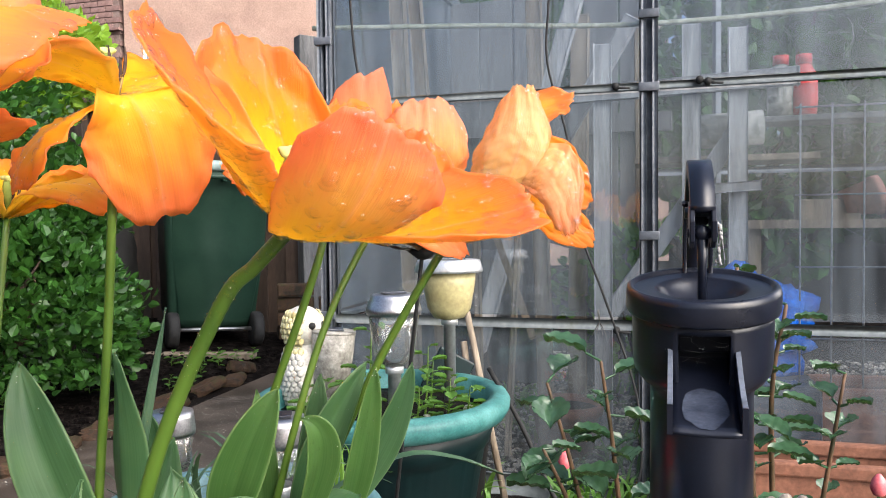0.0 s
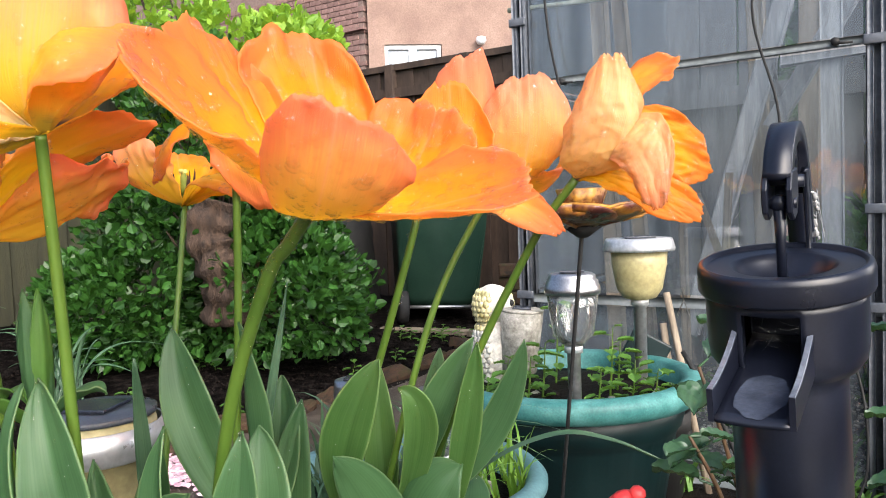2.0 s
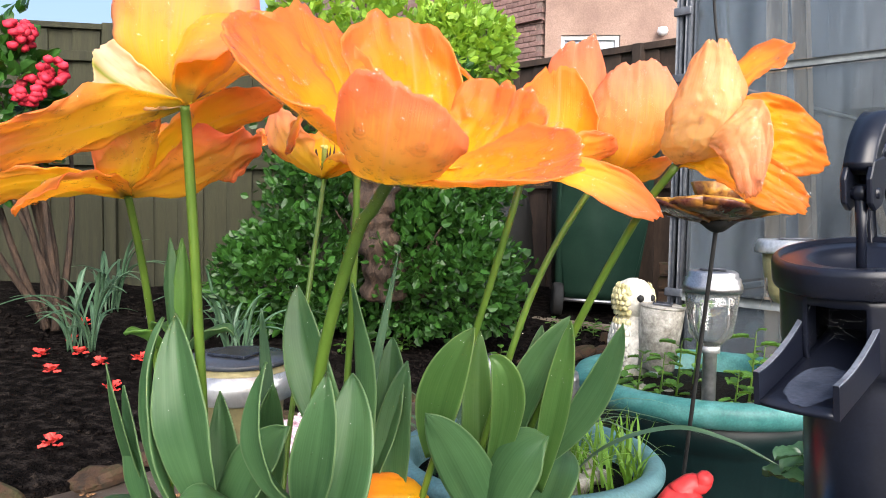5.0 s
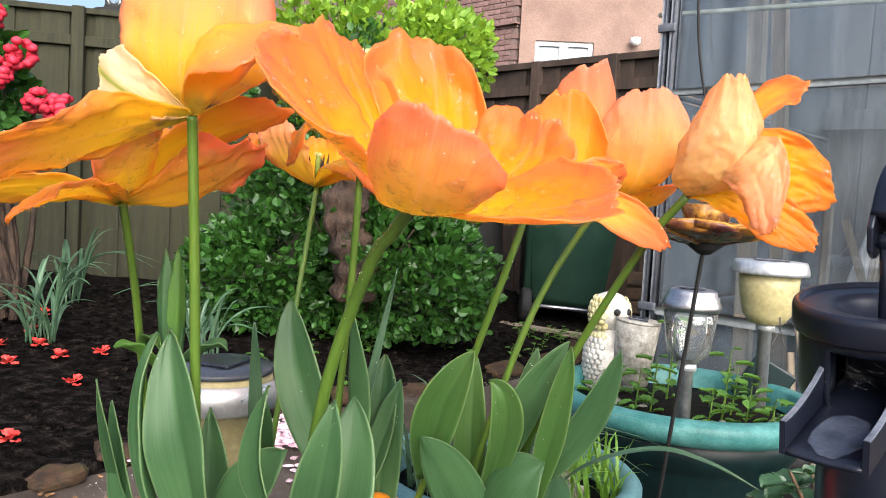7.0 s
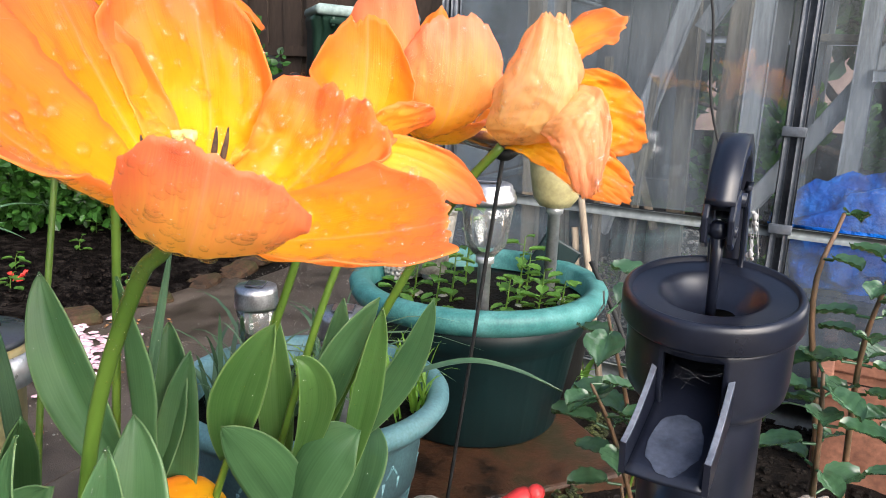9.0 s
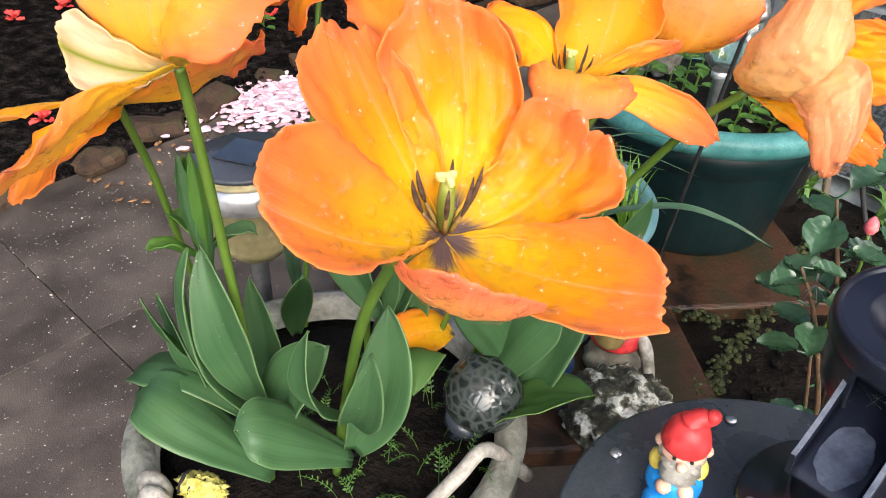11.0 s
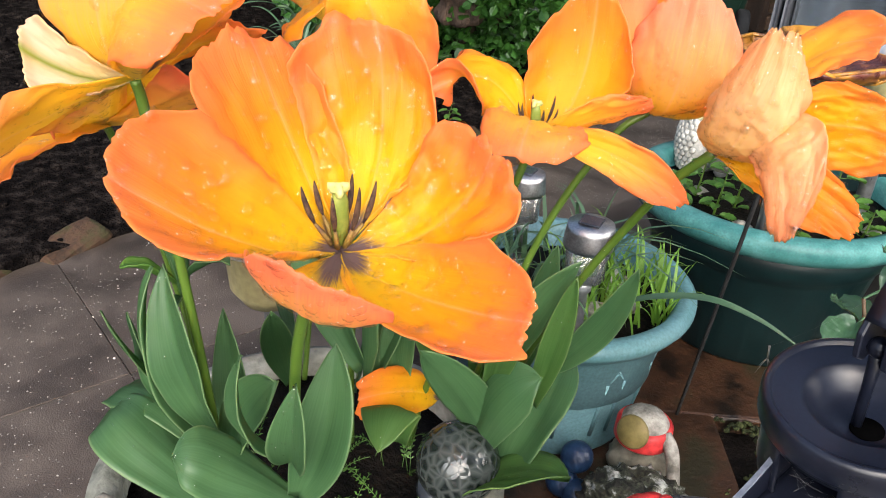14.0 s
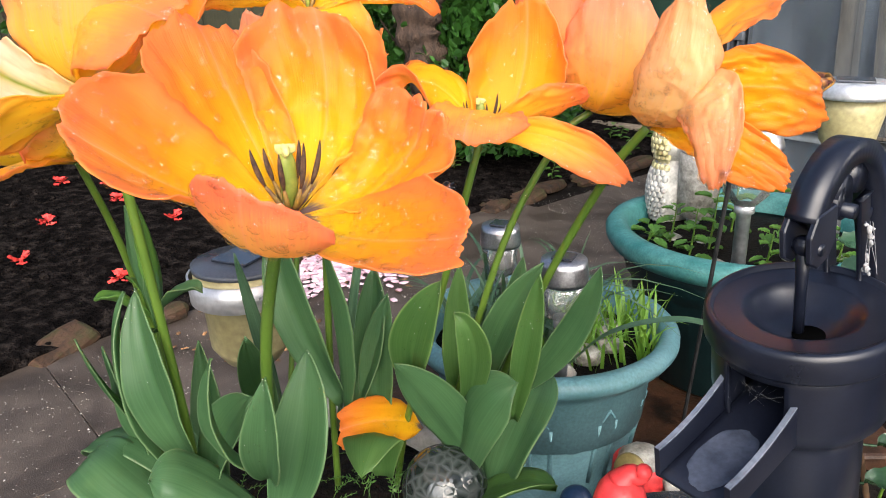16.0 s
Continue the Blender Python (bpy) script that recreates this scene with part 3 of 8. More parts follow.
def fence(name, a, b, z0, z1, material, board, label, posts=1.8):
    a, b = Vector(a), Vector(b)
    d = (b - a)
    n = d.length
    d.normalize()
    root = thing(name, (a.x, a.y, z0), label, "fence", "", "structure")
    bm = bmesh.new()
    box(bm, (0, 0, 0), (board + 0.010, 0.014, z1 - z0), None, 0.003)
    me = mesh_of("board", bm, material)
    ang = math.degrees(math.atan2(d.y, d.x))
    k = 0
    while k * board < n:
        p = a + d * (k + 0.5) * board + V(d.y, -d.x) * (0.008 if k % 2 else -0.008)
        piece("board", me, root, pose(p.x, p.y, (z0 + z1) / 2 + rnd.uniform(-0.004, 0.004), 0, rnd.uniform(-0.3, 0.3), ang + rnd.uniform(-0.8, 0.8)))
        k += 1
    q = V(d.y, -d.x)
    for z, w in ((z1 + 0.02, 0.05), (z1 - 0.16, 0.06), ((z0 + z1) / 2, 0.06)):
        bm = bmesh.new()
        off = q * 0.03 if w > 0.05 else q * 0.0
        beam(bm, (a.x + off.x, a.y + off.y, z), (b.x + off.x, b.y + off.y, z), 0.08 if w == 0.05 else 0.035, w if w > 0.05 else 0.035, 0.004)
        part("rail", bm, material, root, "", False)
    s = 0.0
    while s <= n + 0.01:
        bm = bmesh.new()
        p = a + d * s + q * 0.035
        box(bm, (p.x, p.y, (z0 + z1) / 2 + 0.02), (0.07, 0.07, z1 - z0 + 0.04), Matrix.Rotation(math.radians(ang), 3, "Z"), 0.006)
        part("post", bm, material, root, "", False)
        s += posts
    return root


fence("fence_back", (-2.6, 6.18), (-0.02, 5.0), 0.0, 1.73, fence_dark, 0.145, "dark brown timber panel fence with capping rail", posts=0.62)
fence("fence_side", (-6.5, 1.79), (-2.0, 4.49), 0.15, 1.73, fence_olive, 0.15, "weathered olive-green vertical board fence", posts=1.83)
bm = bmesh.new()
box(bm, (0.05, 4.93, 0.95), (0.13, 0.10, 1.95), Matrix.Rotation(0.4, 3, "Z"), 0.008)
tagged(part("fence_post", bm, grey_wood, None, "", False), "pale grey weathered timber fence post", "post", "", "structure")

# ---- house beyond the fence ----
house = thing("house", (-2.25, 10.39, 0), "two-storey house of red brick with a pinkish gable wall", "house", "", "structure")
C0 = V(-2.25, 10.39)
LD = V(-0.90, 0.44).normalized()
RD = V(0.965, 0.26).normalized()
bm = bmesh.new()
pl = C0 + LD * 7
beam(bm, (C0.x - 0.0, C0.y + 0.14, 3.0), (pl.x, pl.y + 0.14, 3.0), 0.2, 6.0)
part("wall", bm, mortar, house, "mortar of the brick wall", False)
bm = bmesh.new()
for s0, s1, z0, z1 in ((0.0, 0.22, 0, 6), (0.22, 1.02, 0, 1.95), (0.22, 1.02, 3.04, 6), (1.02, 9, 0, 6)):
    a, b = C0 + RD * s0, C0 + RD * s1
    beam(bm, (a.x, a.y + 0.1, (z0 + z1) / 2), (b.x, b.y + 0.1, (z0 + z1) / 2), 0.2, z1 - z0)
part("wall", bm, render_wall, house, "pinkish brick gable wall", False)
bm = bmesh.new()
beam(bm, (-9, 16.5, 6.2), (7, 15.2, 6.2), 8.5, 0.4)
part("roof", bm, surface("roof tile", [(0.06, 0.035, 0.03), (0.12, 0.07, 0.055)], 6, 0.8, 0.4), house, "dark tiled roof", False)
# bricks of the near face
bm = bmesh.new()
box(bm, (0, 0, 0), (0.215, 0.102, 0.065), None, 0.004)
hb = mesh_of("brick", bm, brick_mat)
nl = V(LD.y, -LD.x) if V(LD.y, -LD.x).y < 0 else V(-LD.y, LD.x)
angL = math.degrees(math.atan2(LD.y, LD.x))
for r in range(30):
    z = 1.75 + r * 0.075
    for c in range(10):
        s = c * 0.225 + (0.1125 if r % 2 else 0.0) + 0.11
        p = C0 + LD * s + nl * 0.012
        piece("brick", hb, house, pose(p.x, p.y + 0.084, z, 0, 0, angL + rnd.uniform(-0.3, 0.3)))
rows = []
bm = bmesh.new()
for r in range(30):
    z = 1.75 + r * 0.075
    for c in range(10, 30):
        s = c * 0.225 + (0.1125 if r % 2 else 0.0) + 0.11
        p = C0 + LD * s + nl * 0.012
        box(bm, (p.x, p.y + 0.084, z), (0.215, 0.102, 0.065), Matrix.Rotation(radians(angL), 3, "Z"))
part("far_bricks", bm, brick_mat, house, "", False, "stuff")
# projecting course and air vent
bm = bmesh.new()
a, b = C0 + nl * 0.03, C0 + LD * 6 + nl * 0.03
beam(bm, (a.x, a.y + 0.03, 3.27), (b.x, b.y + 0.03, 3.27), 0.10, 0.03)
part("brick_course", bm, brick_mat, house, "", False)
bm = bmesh.new()
p = C0 + LD * 1.00 + nl * 0.04
box(bm, (p.x, p.y, 2.99), (0.19, 0.08, 0.21), Matrix.Rotation(radians(angL), 3, "Z"), 0.02)
vent = part("air_vent", bm, surface("vent plastic", [(0.35, 0.30, 0.27), (0.45, 0.40, 0.36)], 8, 0.6, 0.1), house, "grey plastic air vent")
for k in range(4):
    bm = bmesh.new()
    q = p + nl * 0.045
    box(bm, (q.x, q.y, 2.93 + k * 0.038), (0.15, 0.015, 0.018), Matrix.Rotation(radians(angL), 3, "Z"), 0.003)
    part("vent_slat", bm, bpy.data.materials["vent plastic"], vent)
# window
upvc = surface("white window frame", [(0.72, 0.74, 0.76), (0.82, 0.83, 0.84)], 9, 0.35, 0.02)
for s0, s1 in ((0.22, 0.62), (0.62, 1.02)):
    bm = bmesh.new()
    for sa, sb, za, zb in ((s0, s1, 2.98, 3.04), (s0, s1, 1.95, 2.01), (s0, s0 + 0.055, 2.01, 2.98), (s1 - 0.055, s1, 2.01, 2.98)):
        a, b = C0 + RD * sa, C0 + RD * sb
        beam(bm, (a.x, a.y + 0.07, (za + zb) / 2), (b.x, b.y + 0.07, (za + zb) / 2), 0.07, zb - za)
    w = part("window", bm, upvc, house, "white plastic window casement", False)
    bm = bmesh.new()
    a, b = C0 + RD * (s0 + 0.055), C0 + RD * (s1 - 0.055)
    beam(bm, (a.x, a.y + 0.10, 2.495), (b.x, b.y + 0.10, 2.495), 0.02, 0.97)
    part("pane", bm, surface("window pane %d" % (s0 * 100), [(0.10, 0.13, 0.17), (0.20, 0.25, 0.30)], 1.5, 0.06, 0.0, spec=0.8), w, "", False)
bm = bmesh.new()
p = C0 + RD * 1.62 - V(0, 0.12)
lathe(bm, [(0.0, -0.06), (0.05, -0.05), (0.075, 0.0), (0.06, 0.05), (0.0, 0.06)], (p.x, p.y, 3.06), 20)
part("flue_cover", bm, upvc, house, "round white flue cover")

# ---- wheelie bin ----


def wheelie_bin(at, yaw, lean):
    root = thing("wheelie_bin", at, "dark green plastic wheelie bin standing before the fence", "bin")
    M = Matrix.Translation(at) @ Matrix.Rotation(radians(lean), 4, "Y") @ Matrix.Rotation(radians(yaw), 4, "Z")

    def put(bm):
        bm.transform(M)
        return bm

    bm = bmesh.new()
    rings = []
    for z, w, d in ((0.10, 0.44, 0.46), (0.16, 0.47, 0.52), (0.60, 0.52, 0.60), (0.92, 0.555, 0.66), (0.97, 0.58, 0.70), (1.0, 0.58, 0.70)):
        rings.append([bm.verts.new((sx * w / 2, sy * d / 2, z)) for sx, sy in ((-1, -1), (1, -1), (1, 1), (-1, 1))])
    for r0, r1 in zip(rings, rings[1:]):
        for j in range(4):
            bm.faces.new((r0[j], r0[(j + 1) % 4], r1[(j + 1) % 4], r1[j]))
    bm.faces.new(rings[0])
    bm.faces.new(rings[-1])
    bmesh.ops.bevel(bm, geom=[e for e in bm.edges if abs(e.verts[0].co.z - e.verts[1].co.z) > 0.02], offset=0.04, segments=3, affect="EDGES")
    part("body", put(bm), bin_green, root)
    bm = bmesh.new()
    box(bm, (0, 0.0, 1.03), (0.59, 0.74, 0.055), None, 0.022)
    for v in bm.verts:
        v.co.z += 0.03 * max(0, 1 - (v.co.x / 0.3) ** 2) * (1 if v.co.z > 1.03 else 0)
    lid = part("lid", put(bm), surface("bin lid", [(0.16, 0.22, 0.20), (0.26, 0.33, 0.31)], 6, 0.35, 0.03), root, "wet grey-green domed lid")
    bm = bmesh.new()
    tube(bm, [(-0.22, -0.40, 0.97), (0.22, -0.40, 0.97)], 0.016, 10)
    for x in (-0.2, 0, 0.2):
        box(bm, (x, -0.37, 0.97), (0.02, 0.08, 0.05), None, 0.004)
    part("handle", put(bm), bin_green, root)
    for x in (-0.235, 0.235):
        bm = bmesh.new()
        R = Matrix.Rotation(radians(90), 3, "Y")
        lathe(bm, [(0.055, -0.03), (0.09, -0.03), (0.10, -0.02), (0.10, 0.02), (0.09, 0.03), (0.055, 0.03)], (x, -0.27, 0.10), 28, R)
        wheel = part("wheel", put(bm), rubber, root)
        bm = bmesh.new()
        lathe(bm, [(0.0, -0.022), (0.056, -0.02), (0.056, 0.02), (0.0, 0.022)], (x, -0.27, 0.10), 20, R)
        part("hub", put(bm), bin_green, wheel)
    bm = bmesh.new()
    tube(bm, [(-0.25, -0.27, 0.10), (0.25, -0.27, 0.10)], 0.012, 8)
    part("axle", put(bm), steel, root)
    bm = bmesh.new()
    box(bm, (0, -0.16, 0.19), (0.40, 0.16, 0.12), None, 0.02)
    part("wheel_arch", put(bm), bin_green, root)
    return root


wheelie_bin((-0.58, 4.78, 0.045), 17, 3)
bm = bmesh.new()
box(bm, (-0.62, 4.28, 0.035), (0.75, 0.09, 0.03), Matrix.Rotation(-0.25, 3, "Z"), 0.005)
tagged(part("plank", bm, old_wood, None, "", False), "pale timber plank lying before the bin", "plank")

# black compost bin at the fence
bm = bmesh.new()
lathe(bm, [(0.34, 0.0), (0.35, 0.04), (0.31, 0.45), (0.315, 0.50), (0.27, 0.72), (0.0, 0.76)], (-1.30, 4.85, 0.10), 40)
tagged(part("compost_bin", bm, rubber, None), "black plastic compost bin in shade by the fence", "compost bin")

# stacked logs and bricks beside the bin
for k in range(7):
    bm = bmesh.new()
    z = 0.10 + 0.085 * (k // 2)
    box(bm, (0.02 + 0.24 * (k % 2) - 0.06, 4.55 + 0.03 * rnd.random(), z), (0.21, 0.10, 0.07), Matrix.Rotation(rnd.uniform(-0.15, 0.15), 3, "Z"), 0.008)
    tagged(part("loose_brick", bm, edge_brick, None, "", False), "weathered brick stacked against the fence", "brick", "bricks stacked by the fence")

# ---- greenhouse ----
GA = V(0.094, 2.20)
GD = V(0.896, -0.444)
GN = V(0.444, 0.896)


def gp(s, off, z):
    p = GA + GD * s + GN * off
    return V(p.x, p.y, z)


green = thing("greenhouse", (GA.x, GA.y, 0), "aluminium greenhouse with old dusty glass panes", "greenhouse", "", "structure")
for s in (0.0, 0.88, 1.76, 2.64):
    bm = bmesh.new()
    beam(bm, gp(s, 0.012, 0.0), gp(s, 0.012, 1.75), 0.045, 0.014, 0.002, (GN.x, GN.y, 0))
    post = part("post", bm, alu, green)
    for ds, w in ((-0.012, 0.012), (0.014, 0.010)):
        bm = bmesh.new()
        beam(bm, gp(s + ds, -0.006, 0.0), gp(s + ds, -0.006, 1.75), w, 0.03, 0.002, (GN.x, GN.y, 0))
        part("glazing_bar", bm, alu, post)
    for z in (0.48, 0.70, 1.07, 1.25):
        bm = bmesh.new()
        box(bm, gp(s + 0.001, -0.024, z), (0.05, 0.012, 0.022), Matrix.Rotation(math.atan2(GD.y, GD.x), 3, "Z"), 0.002)
        part("clip", bm, alu, post)
rail_mat = surface("rail with algae", [(0.06, 0.072, 0.078), (0.105, 0.122, 0.13), (0.045, 0.05, 0.018)], 9, 0.6, 0.1, 80, metal=0.0, spread=(0.35, 0.75))
for z, h in ((0.47, 0.018), (1.075, 0.011), (1.74, 0.05), (0.03, 0.06)):
    bm = bmesh.new()
    beam(bm, gp(-0.02, 0.0, z), gp(3.4, 0.0, z), 0.02, h, 0.003)
    part("rail", bm, rail_mat, green)
    bm = bmesh.new()
    beam(bm, gp(0, 0.01, z), gp(0, 2.4, z), 0.02, h, 0.003)
    part("rail", bm, rail_mat, green)
for s in (0.0, 0.88, 1.76):
    for z0, z1 in ((0.06, 0.455), (0.49, 1.062), (1.088, 1.72)):
        bm = bmesh.new()
        beam(bm, gp(s + 0.02, 0.008, (z0 + z1) / 2), gp(s + 0.86, 0.008, (z0 + z1) / 2), 0.004, z1 - z0)
        part("glass_pane", bm, pane, green, "dusty glass pane", False).visible_shadow = False
for o in (0.0, 0.8, 1.6):
    bm = bmesh.new()
    beam(bm, gp(0.0, o + 0.78, 0.0), gp(0.0, o + 0.78, 1.75), 0.03, 0.03, 0.002)
    part("post", bm, alu, green)
    for z0, z1 in ((0.06, 0.455), (0.49, 1.062), (1.088, 1.72)):
        bm = bmesh.new()
        beam(bm, gp(0.0, o + 0.02, (z0 + z1) / 2), gp(0.0, o + 0.765, (z0 + z1) / 2), 0.004, z1 - z0)
        part("glass_pane", bm, pane, green, "dusty glass pane", False).visible_shadow = False
# bolts and dark clamps on the middle rail
for s, z in ((0.80, 1.075), (1.0, 1.08), (0.13, 1.07), (0.80, 0.46), (1.02, 1.075)):
    bm = bmesh.new()
    tube(bm, [gp(s, -0.03, z), gp(s, 0.0, z)], 0.009, 8)
    tube(bm, [gp(s, -0.024, z - 0.004), gp(s + 0.035, -0.024, z - 0.006)], 0.003, 6)
    part("clamp", bm, rubber, green)
# far wall, open pale sheets and the hedge seen through it
for k in range(4):
    bm = bmesh.new()
    beam(bm, gp(0.1 + k * 1.1, 2.4, 0), gp(0.1 + k * 1.1, 2.4, 2.1), 0.035, 0.035, 0.003)
    part("back_post", bm, alu, green)
bm = bmesh.new()
beam(bm, gp(0, 2.4, 1.0), gp(3.6, 2.4, 1.0), 0.02, 0.03, 0.003)
part("back_rail", bm, alu, green)

# black cable hanging down the glass
cable = thing("cable", (gp(0.7, -0.03, 1.6)), "thin black electric cable hanging on the greenhouse", "cable")
bm = bmesh.new()
tube(bm, smooth_path([gp(0.62, -0.03, 1.75), gp(0.635, -0.03, 1.35), gp(0.63, -0.035, 1.15), gp(0.68, -0.035, 0.95), gp(0.70, -0.035, 0.75), gp(0.78, -0.04, 0.52), gp(0.85, -0.05, 0.30), gp(0.86, -0.06, 0.12), gp(0.83, -0.10, 0.03)], 6), 0.0032, 8)
part("wire", bm, rubber, cable)
cord = thing("cable", (gp(0.1, -0.03, 1.6)), "thin black cable at the greenhouse corner", "cable")
bm = bmesh.new()
tube(bm, smooth_path([gp(0.06, -0.03, 1.75), gp(0.085, -0.03, 1.4), gp(0.10, -0.03, 1.2), gp(0.14, -0.03, 1.0)], 6), 0.0036, 8)
part("wire", bm, rubber, cord)
bm = bmesh.new()
tube(bm, smooth_path([gp(-0.05, 0.02, 1.30), gp(0.4, 0.02, 1.27), gp(0.9, 0.02, 1.235), gp(1.5, 0.02, 1.25), gp(2.4, 0.02, 1.33)], 8), 0.007, 6)
tagged(part("cord", bm, surface("old yellowed cord", [(0.42, 0.42, 0.28), (0.58, 0.57, 0.44)], 30, 0.7, 0.1), None), "yellowed cord strung behind the glass", "cord")

# timber frames, battens and braces inside
def batten(a, b, w, d, material, label, bev=0.004):
    bm = bmesh.new()
    beam(bm, a, b, w, d, bev, (GN.x, GN.y, 0))
    return tagged(part("timber_batten", bm, material, None, "", False), label, "timber", "timbers in the greenhouse")


for s, off, z1, w in ((0.73, 0.5, 1.30, 0.055), (1.00, 0.5, 1.34, 0.055), (1.135, 0.5, 1.32, 0.055), (2.05, 0.5, 1.3, 0.05)):
    batten(gp(s, off, 0.0), gp(s, off, z1), w, 0.035, pale_timber, "pale grey upright timber inside the greenhouse")
for a, b, w in ((gp(0.60, 0.48, 1.14), gp(1.30, 0.48, 1.16), 0.05), (gp(0.74, 0.53, 0.42), gp(1.14, 0.53, 1.02), 0.05), (gp(0.30, 0.55, 0.30), gp(0.72, 0.55, 1.75), 0.05), (gp(0.55, 0.6, 0.95), gp(0.82, 0.6, 1.40), 0.045)):
    batten(a, b, w, 0.03, pale_timber, "pale grey diagonal brace inside the greenhouse")
for a, b, w in ((gp(0.16, 0.3, 0.0), gp(0.10, 0.3, 1.75), 0.045), (gp(0.24, 0.4, 0.0), gp(0.13, 0.35, 1.75), 0.04), (gp(0.50, 0.8, 0.0), gp(0.46, 0.8, 1.6), 0.05), (gp(0.60, 0.9, 0.0), gp(0.62, 0.9, 1.5), 0.06), (gp(0.85, 1.0, 0.0), gp(0.84, 1.0, 1.5), 0.05), (gp(0.38, 0.25, 0.05), gp(0.36, 0.28, 0.85), 0.016), (gp(0.47, 0.2, 0.05), gp(0.51, 0.22, 0.80), 0.012), (gp(0.40, 0.3, 0.75), gp(0.55, 0.2, 0.4), 0.012)):
    batten(a, b, w, w * 0.7, old_wood, "old brown timber leaning inside the greenhouse")
batten(gp(0.86, 0.62, 0.0), gp(0.87, 0.62, 1.25), 0.05, 0.035, pale_timber, "pale grey upright timber inside the greenhouse")
batten(gp(1.02, 0.48, 0.83), gp(1.20, 0.48, 0.84), 0.03, 0.03, pale_timber, "pale grey cross timber inside the greenhouse")
# grey board wall at the near end
boards = thing("board_screen", gp(0.3, 1.3, 0), "weathered grey board screen inside the greenhouse", "screen")
bm = bmesh.new()
box(bm, (0, 0, 0), (0.145, 0.02, 1.7), None, 0.003)
gb = mesh_of("board", bm, grey_wood)
for k in range(7):
    p = gp(-0.1 + k * 0.152, 1.35, 0.87)
    if k != 4:
        piece("board", gb, boards, pose(p.x, p.y, p.z, 0, rnd.uniform(-0.5, 0.5), math.degrees(math.atan2(GD.y, GD.x))))
for z in (0.35, 1.15):
    bm = bmesh.new()
    beam(bm, gp(-0.15, 1.31, z), gp(0.95, 1.31, z), 0.04, 0.07, 0.004)
    part("rail", bm, grey_wood, boards, "", False)

# bench with seed trays, jug and red bottles
bench = thing("potting_bench", gp(1.7, 1.0, 0), "dark slatted potting bench inside the greenhouse", "bench")
for k in range(5):
    bm = bmesh.new()
    beam(bm, gp(1.15, 0.75 + k * 0.11, 0.72), gp(3.2, 0.75 + k * 0.11, 0.72), 0.09, 0.022, 0.003)
    part("slat", bm, old_wood, bench, "", False)
for s in (1.2, 2.2, 3.1):
    for o in (0.76, 1.18):
        bm = bmesh.new()
        beam(bm, gp(s, o, 0.0), gp(s, o, 0.71), 0.05, 0.05, 0.004)
        part("leg", bm, old_wood, bench, "", False)
red_plastic = surface("red plastic", [(0.42, 0.03, 0.03), (0.55, 0.06, 0.05)], 12, 0.4, 0.03)
for s, col, lab in ((1.29, white_paint, "white plastic bottle with a red cap on the shelf"), (1.36, red_plastic, "red plastic bottle on the shelf")):
    at = gp(s, 0.75, 1.075)
    b0 = thing("bottle", at, lab, "bottle", "bottles on the shelf")
    bm = bmesh.new()
    lathe(bm, [(0.0, 0.0), (0.040, 0.004), (0.043, 0.05), (0.042, 0.13), (0.028, 0.155), (0.019, 0.17), (0.0, 0.17)], at, 24)
    part("body", bm, col, b0)
    bm = bmesh.new()
    lathe(bm, [(0.0, 0.17), (0.025, 0.17), (0.025, 0.20), (0.0, 0.205)], at, 18)
    part("cap", bm, red_plastic, b0)
bm = bmesh.new()
box(bm, gp(1.62, 0.78, 1.064), (0.95, 0.16, 0.02), Matrix.Rotation(math.atan2(GD.y, GD.x), 3, "Z"), 0.003)
tagged(part("shelf", bm, grey_wood, None, "", False), "grey timber shelf high in the greenhouse", "shelf")
bm = bmesh.new()
box(bm, gp(1.44, 0.80, 0.766), (0.19, 0.07, 0.07), Matrix.Rotation(math.atan2(GD.y, GD.x) + 0.1, 3, "Z"), 0.005)
tagged(part("timber_block", bm, old_wood, None, "", False), "short offcut of old timber on the bench", "timber block")
for s, z, r, h, m, lab in ((1.545, 0.80, 0.065, 0.12, surface("pale clay", [(0.30, 0.13, 0.09), (0.46, 0.22, 0.16)], 14, 0.8, 0.2), "terracotta pot lying on its side on the bench"), (1.66, 0.79, 0.075, 0.12, surface("purple pot plastic", [(0.20, 0.06, 0.13), (0.32, 0.12, 0.22)], 14, 0.4, 0.05), "purple plastic pot lying on the bench")):
    at = gp(s, 0.80, z)
    p0 = thing("plant_pot", at, lab, "plant pot", "pots on the bench")
    bm = bmesh.new()
    lathe(bm, [(0.0, -h / 2), (r * 0.68, -h / 2), (r * 0.9, h * 0.28), (r, h * 0.28), (r, h / 2), (r * 0.9, h / 2), (r * 0.6, -h * 0.42), (0.0, -h * 0.42)], at, 28, Matrix.Rotation(radians(75), 3, V(GN.x, GN.y, 0)))
    part("body", bm, m, p0)
bm = bmesh.new()
tube(bm, [gp(0.98, 0.62, 1.02), gp(1.22, 0.62, 1.03)], 0.055, 20)
tagged(part("drum", bm, white_paint, None), "white plastic drum lying on a shelf", "drum")
bm = bmesh.new()
box(bm, gp(1.1, 0.66, 0.93), (0.55, 0.22, 0.02), Matrix.Rotation(math.atan2(GD.y, GD.x), 3, "Z"), 0.003)
tagged(part("shelf", bm, old_wood, None, "", False), "small timber shelf between the uprights", "shelf")
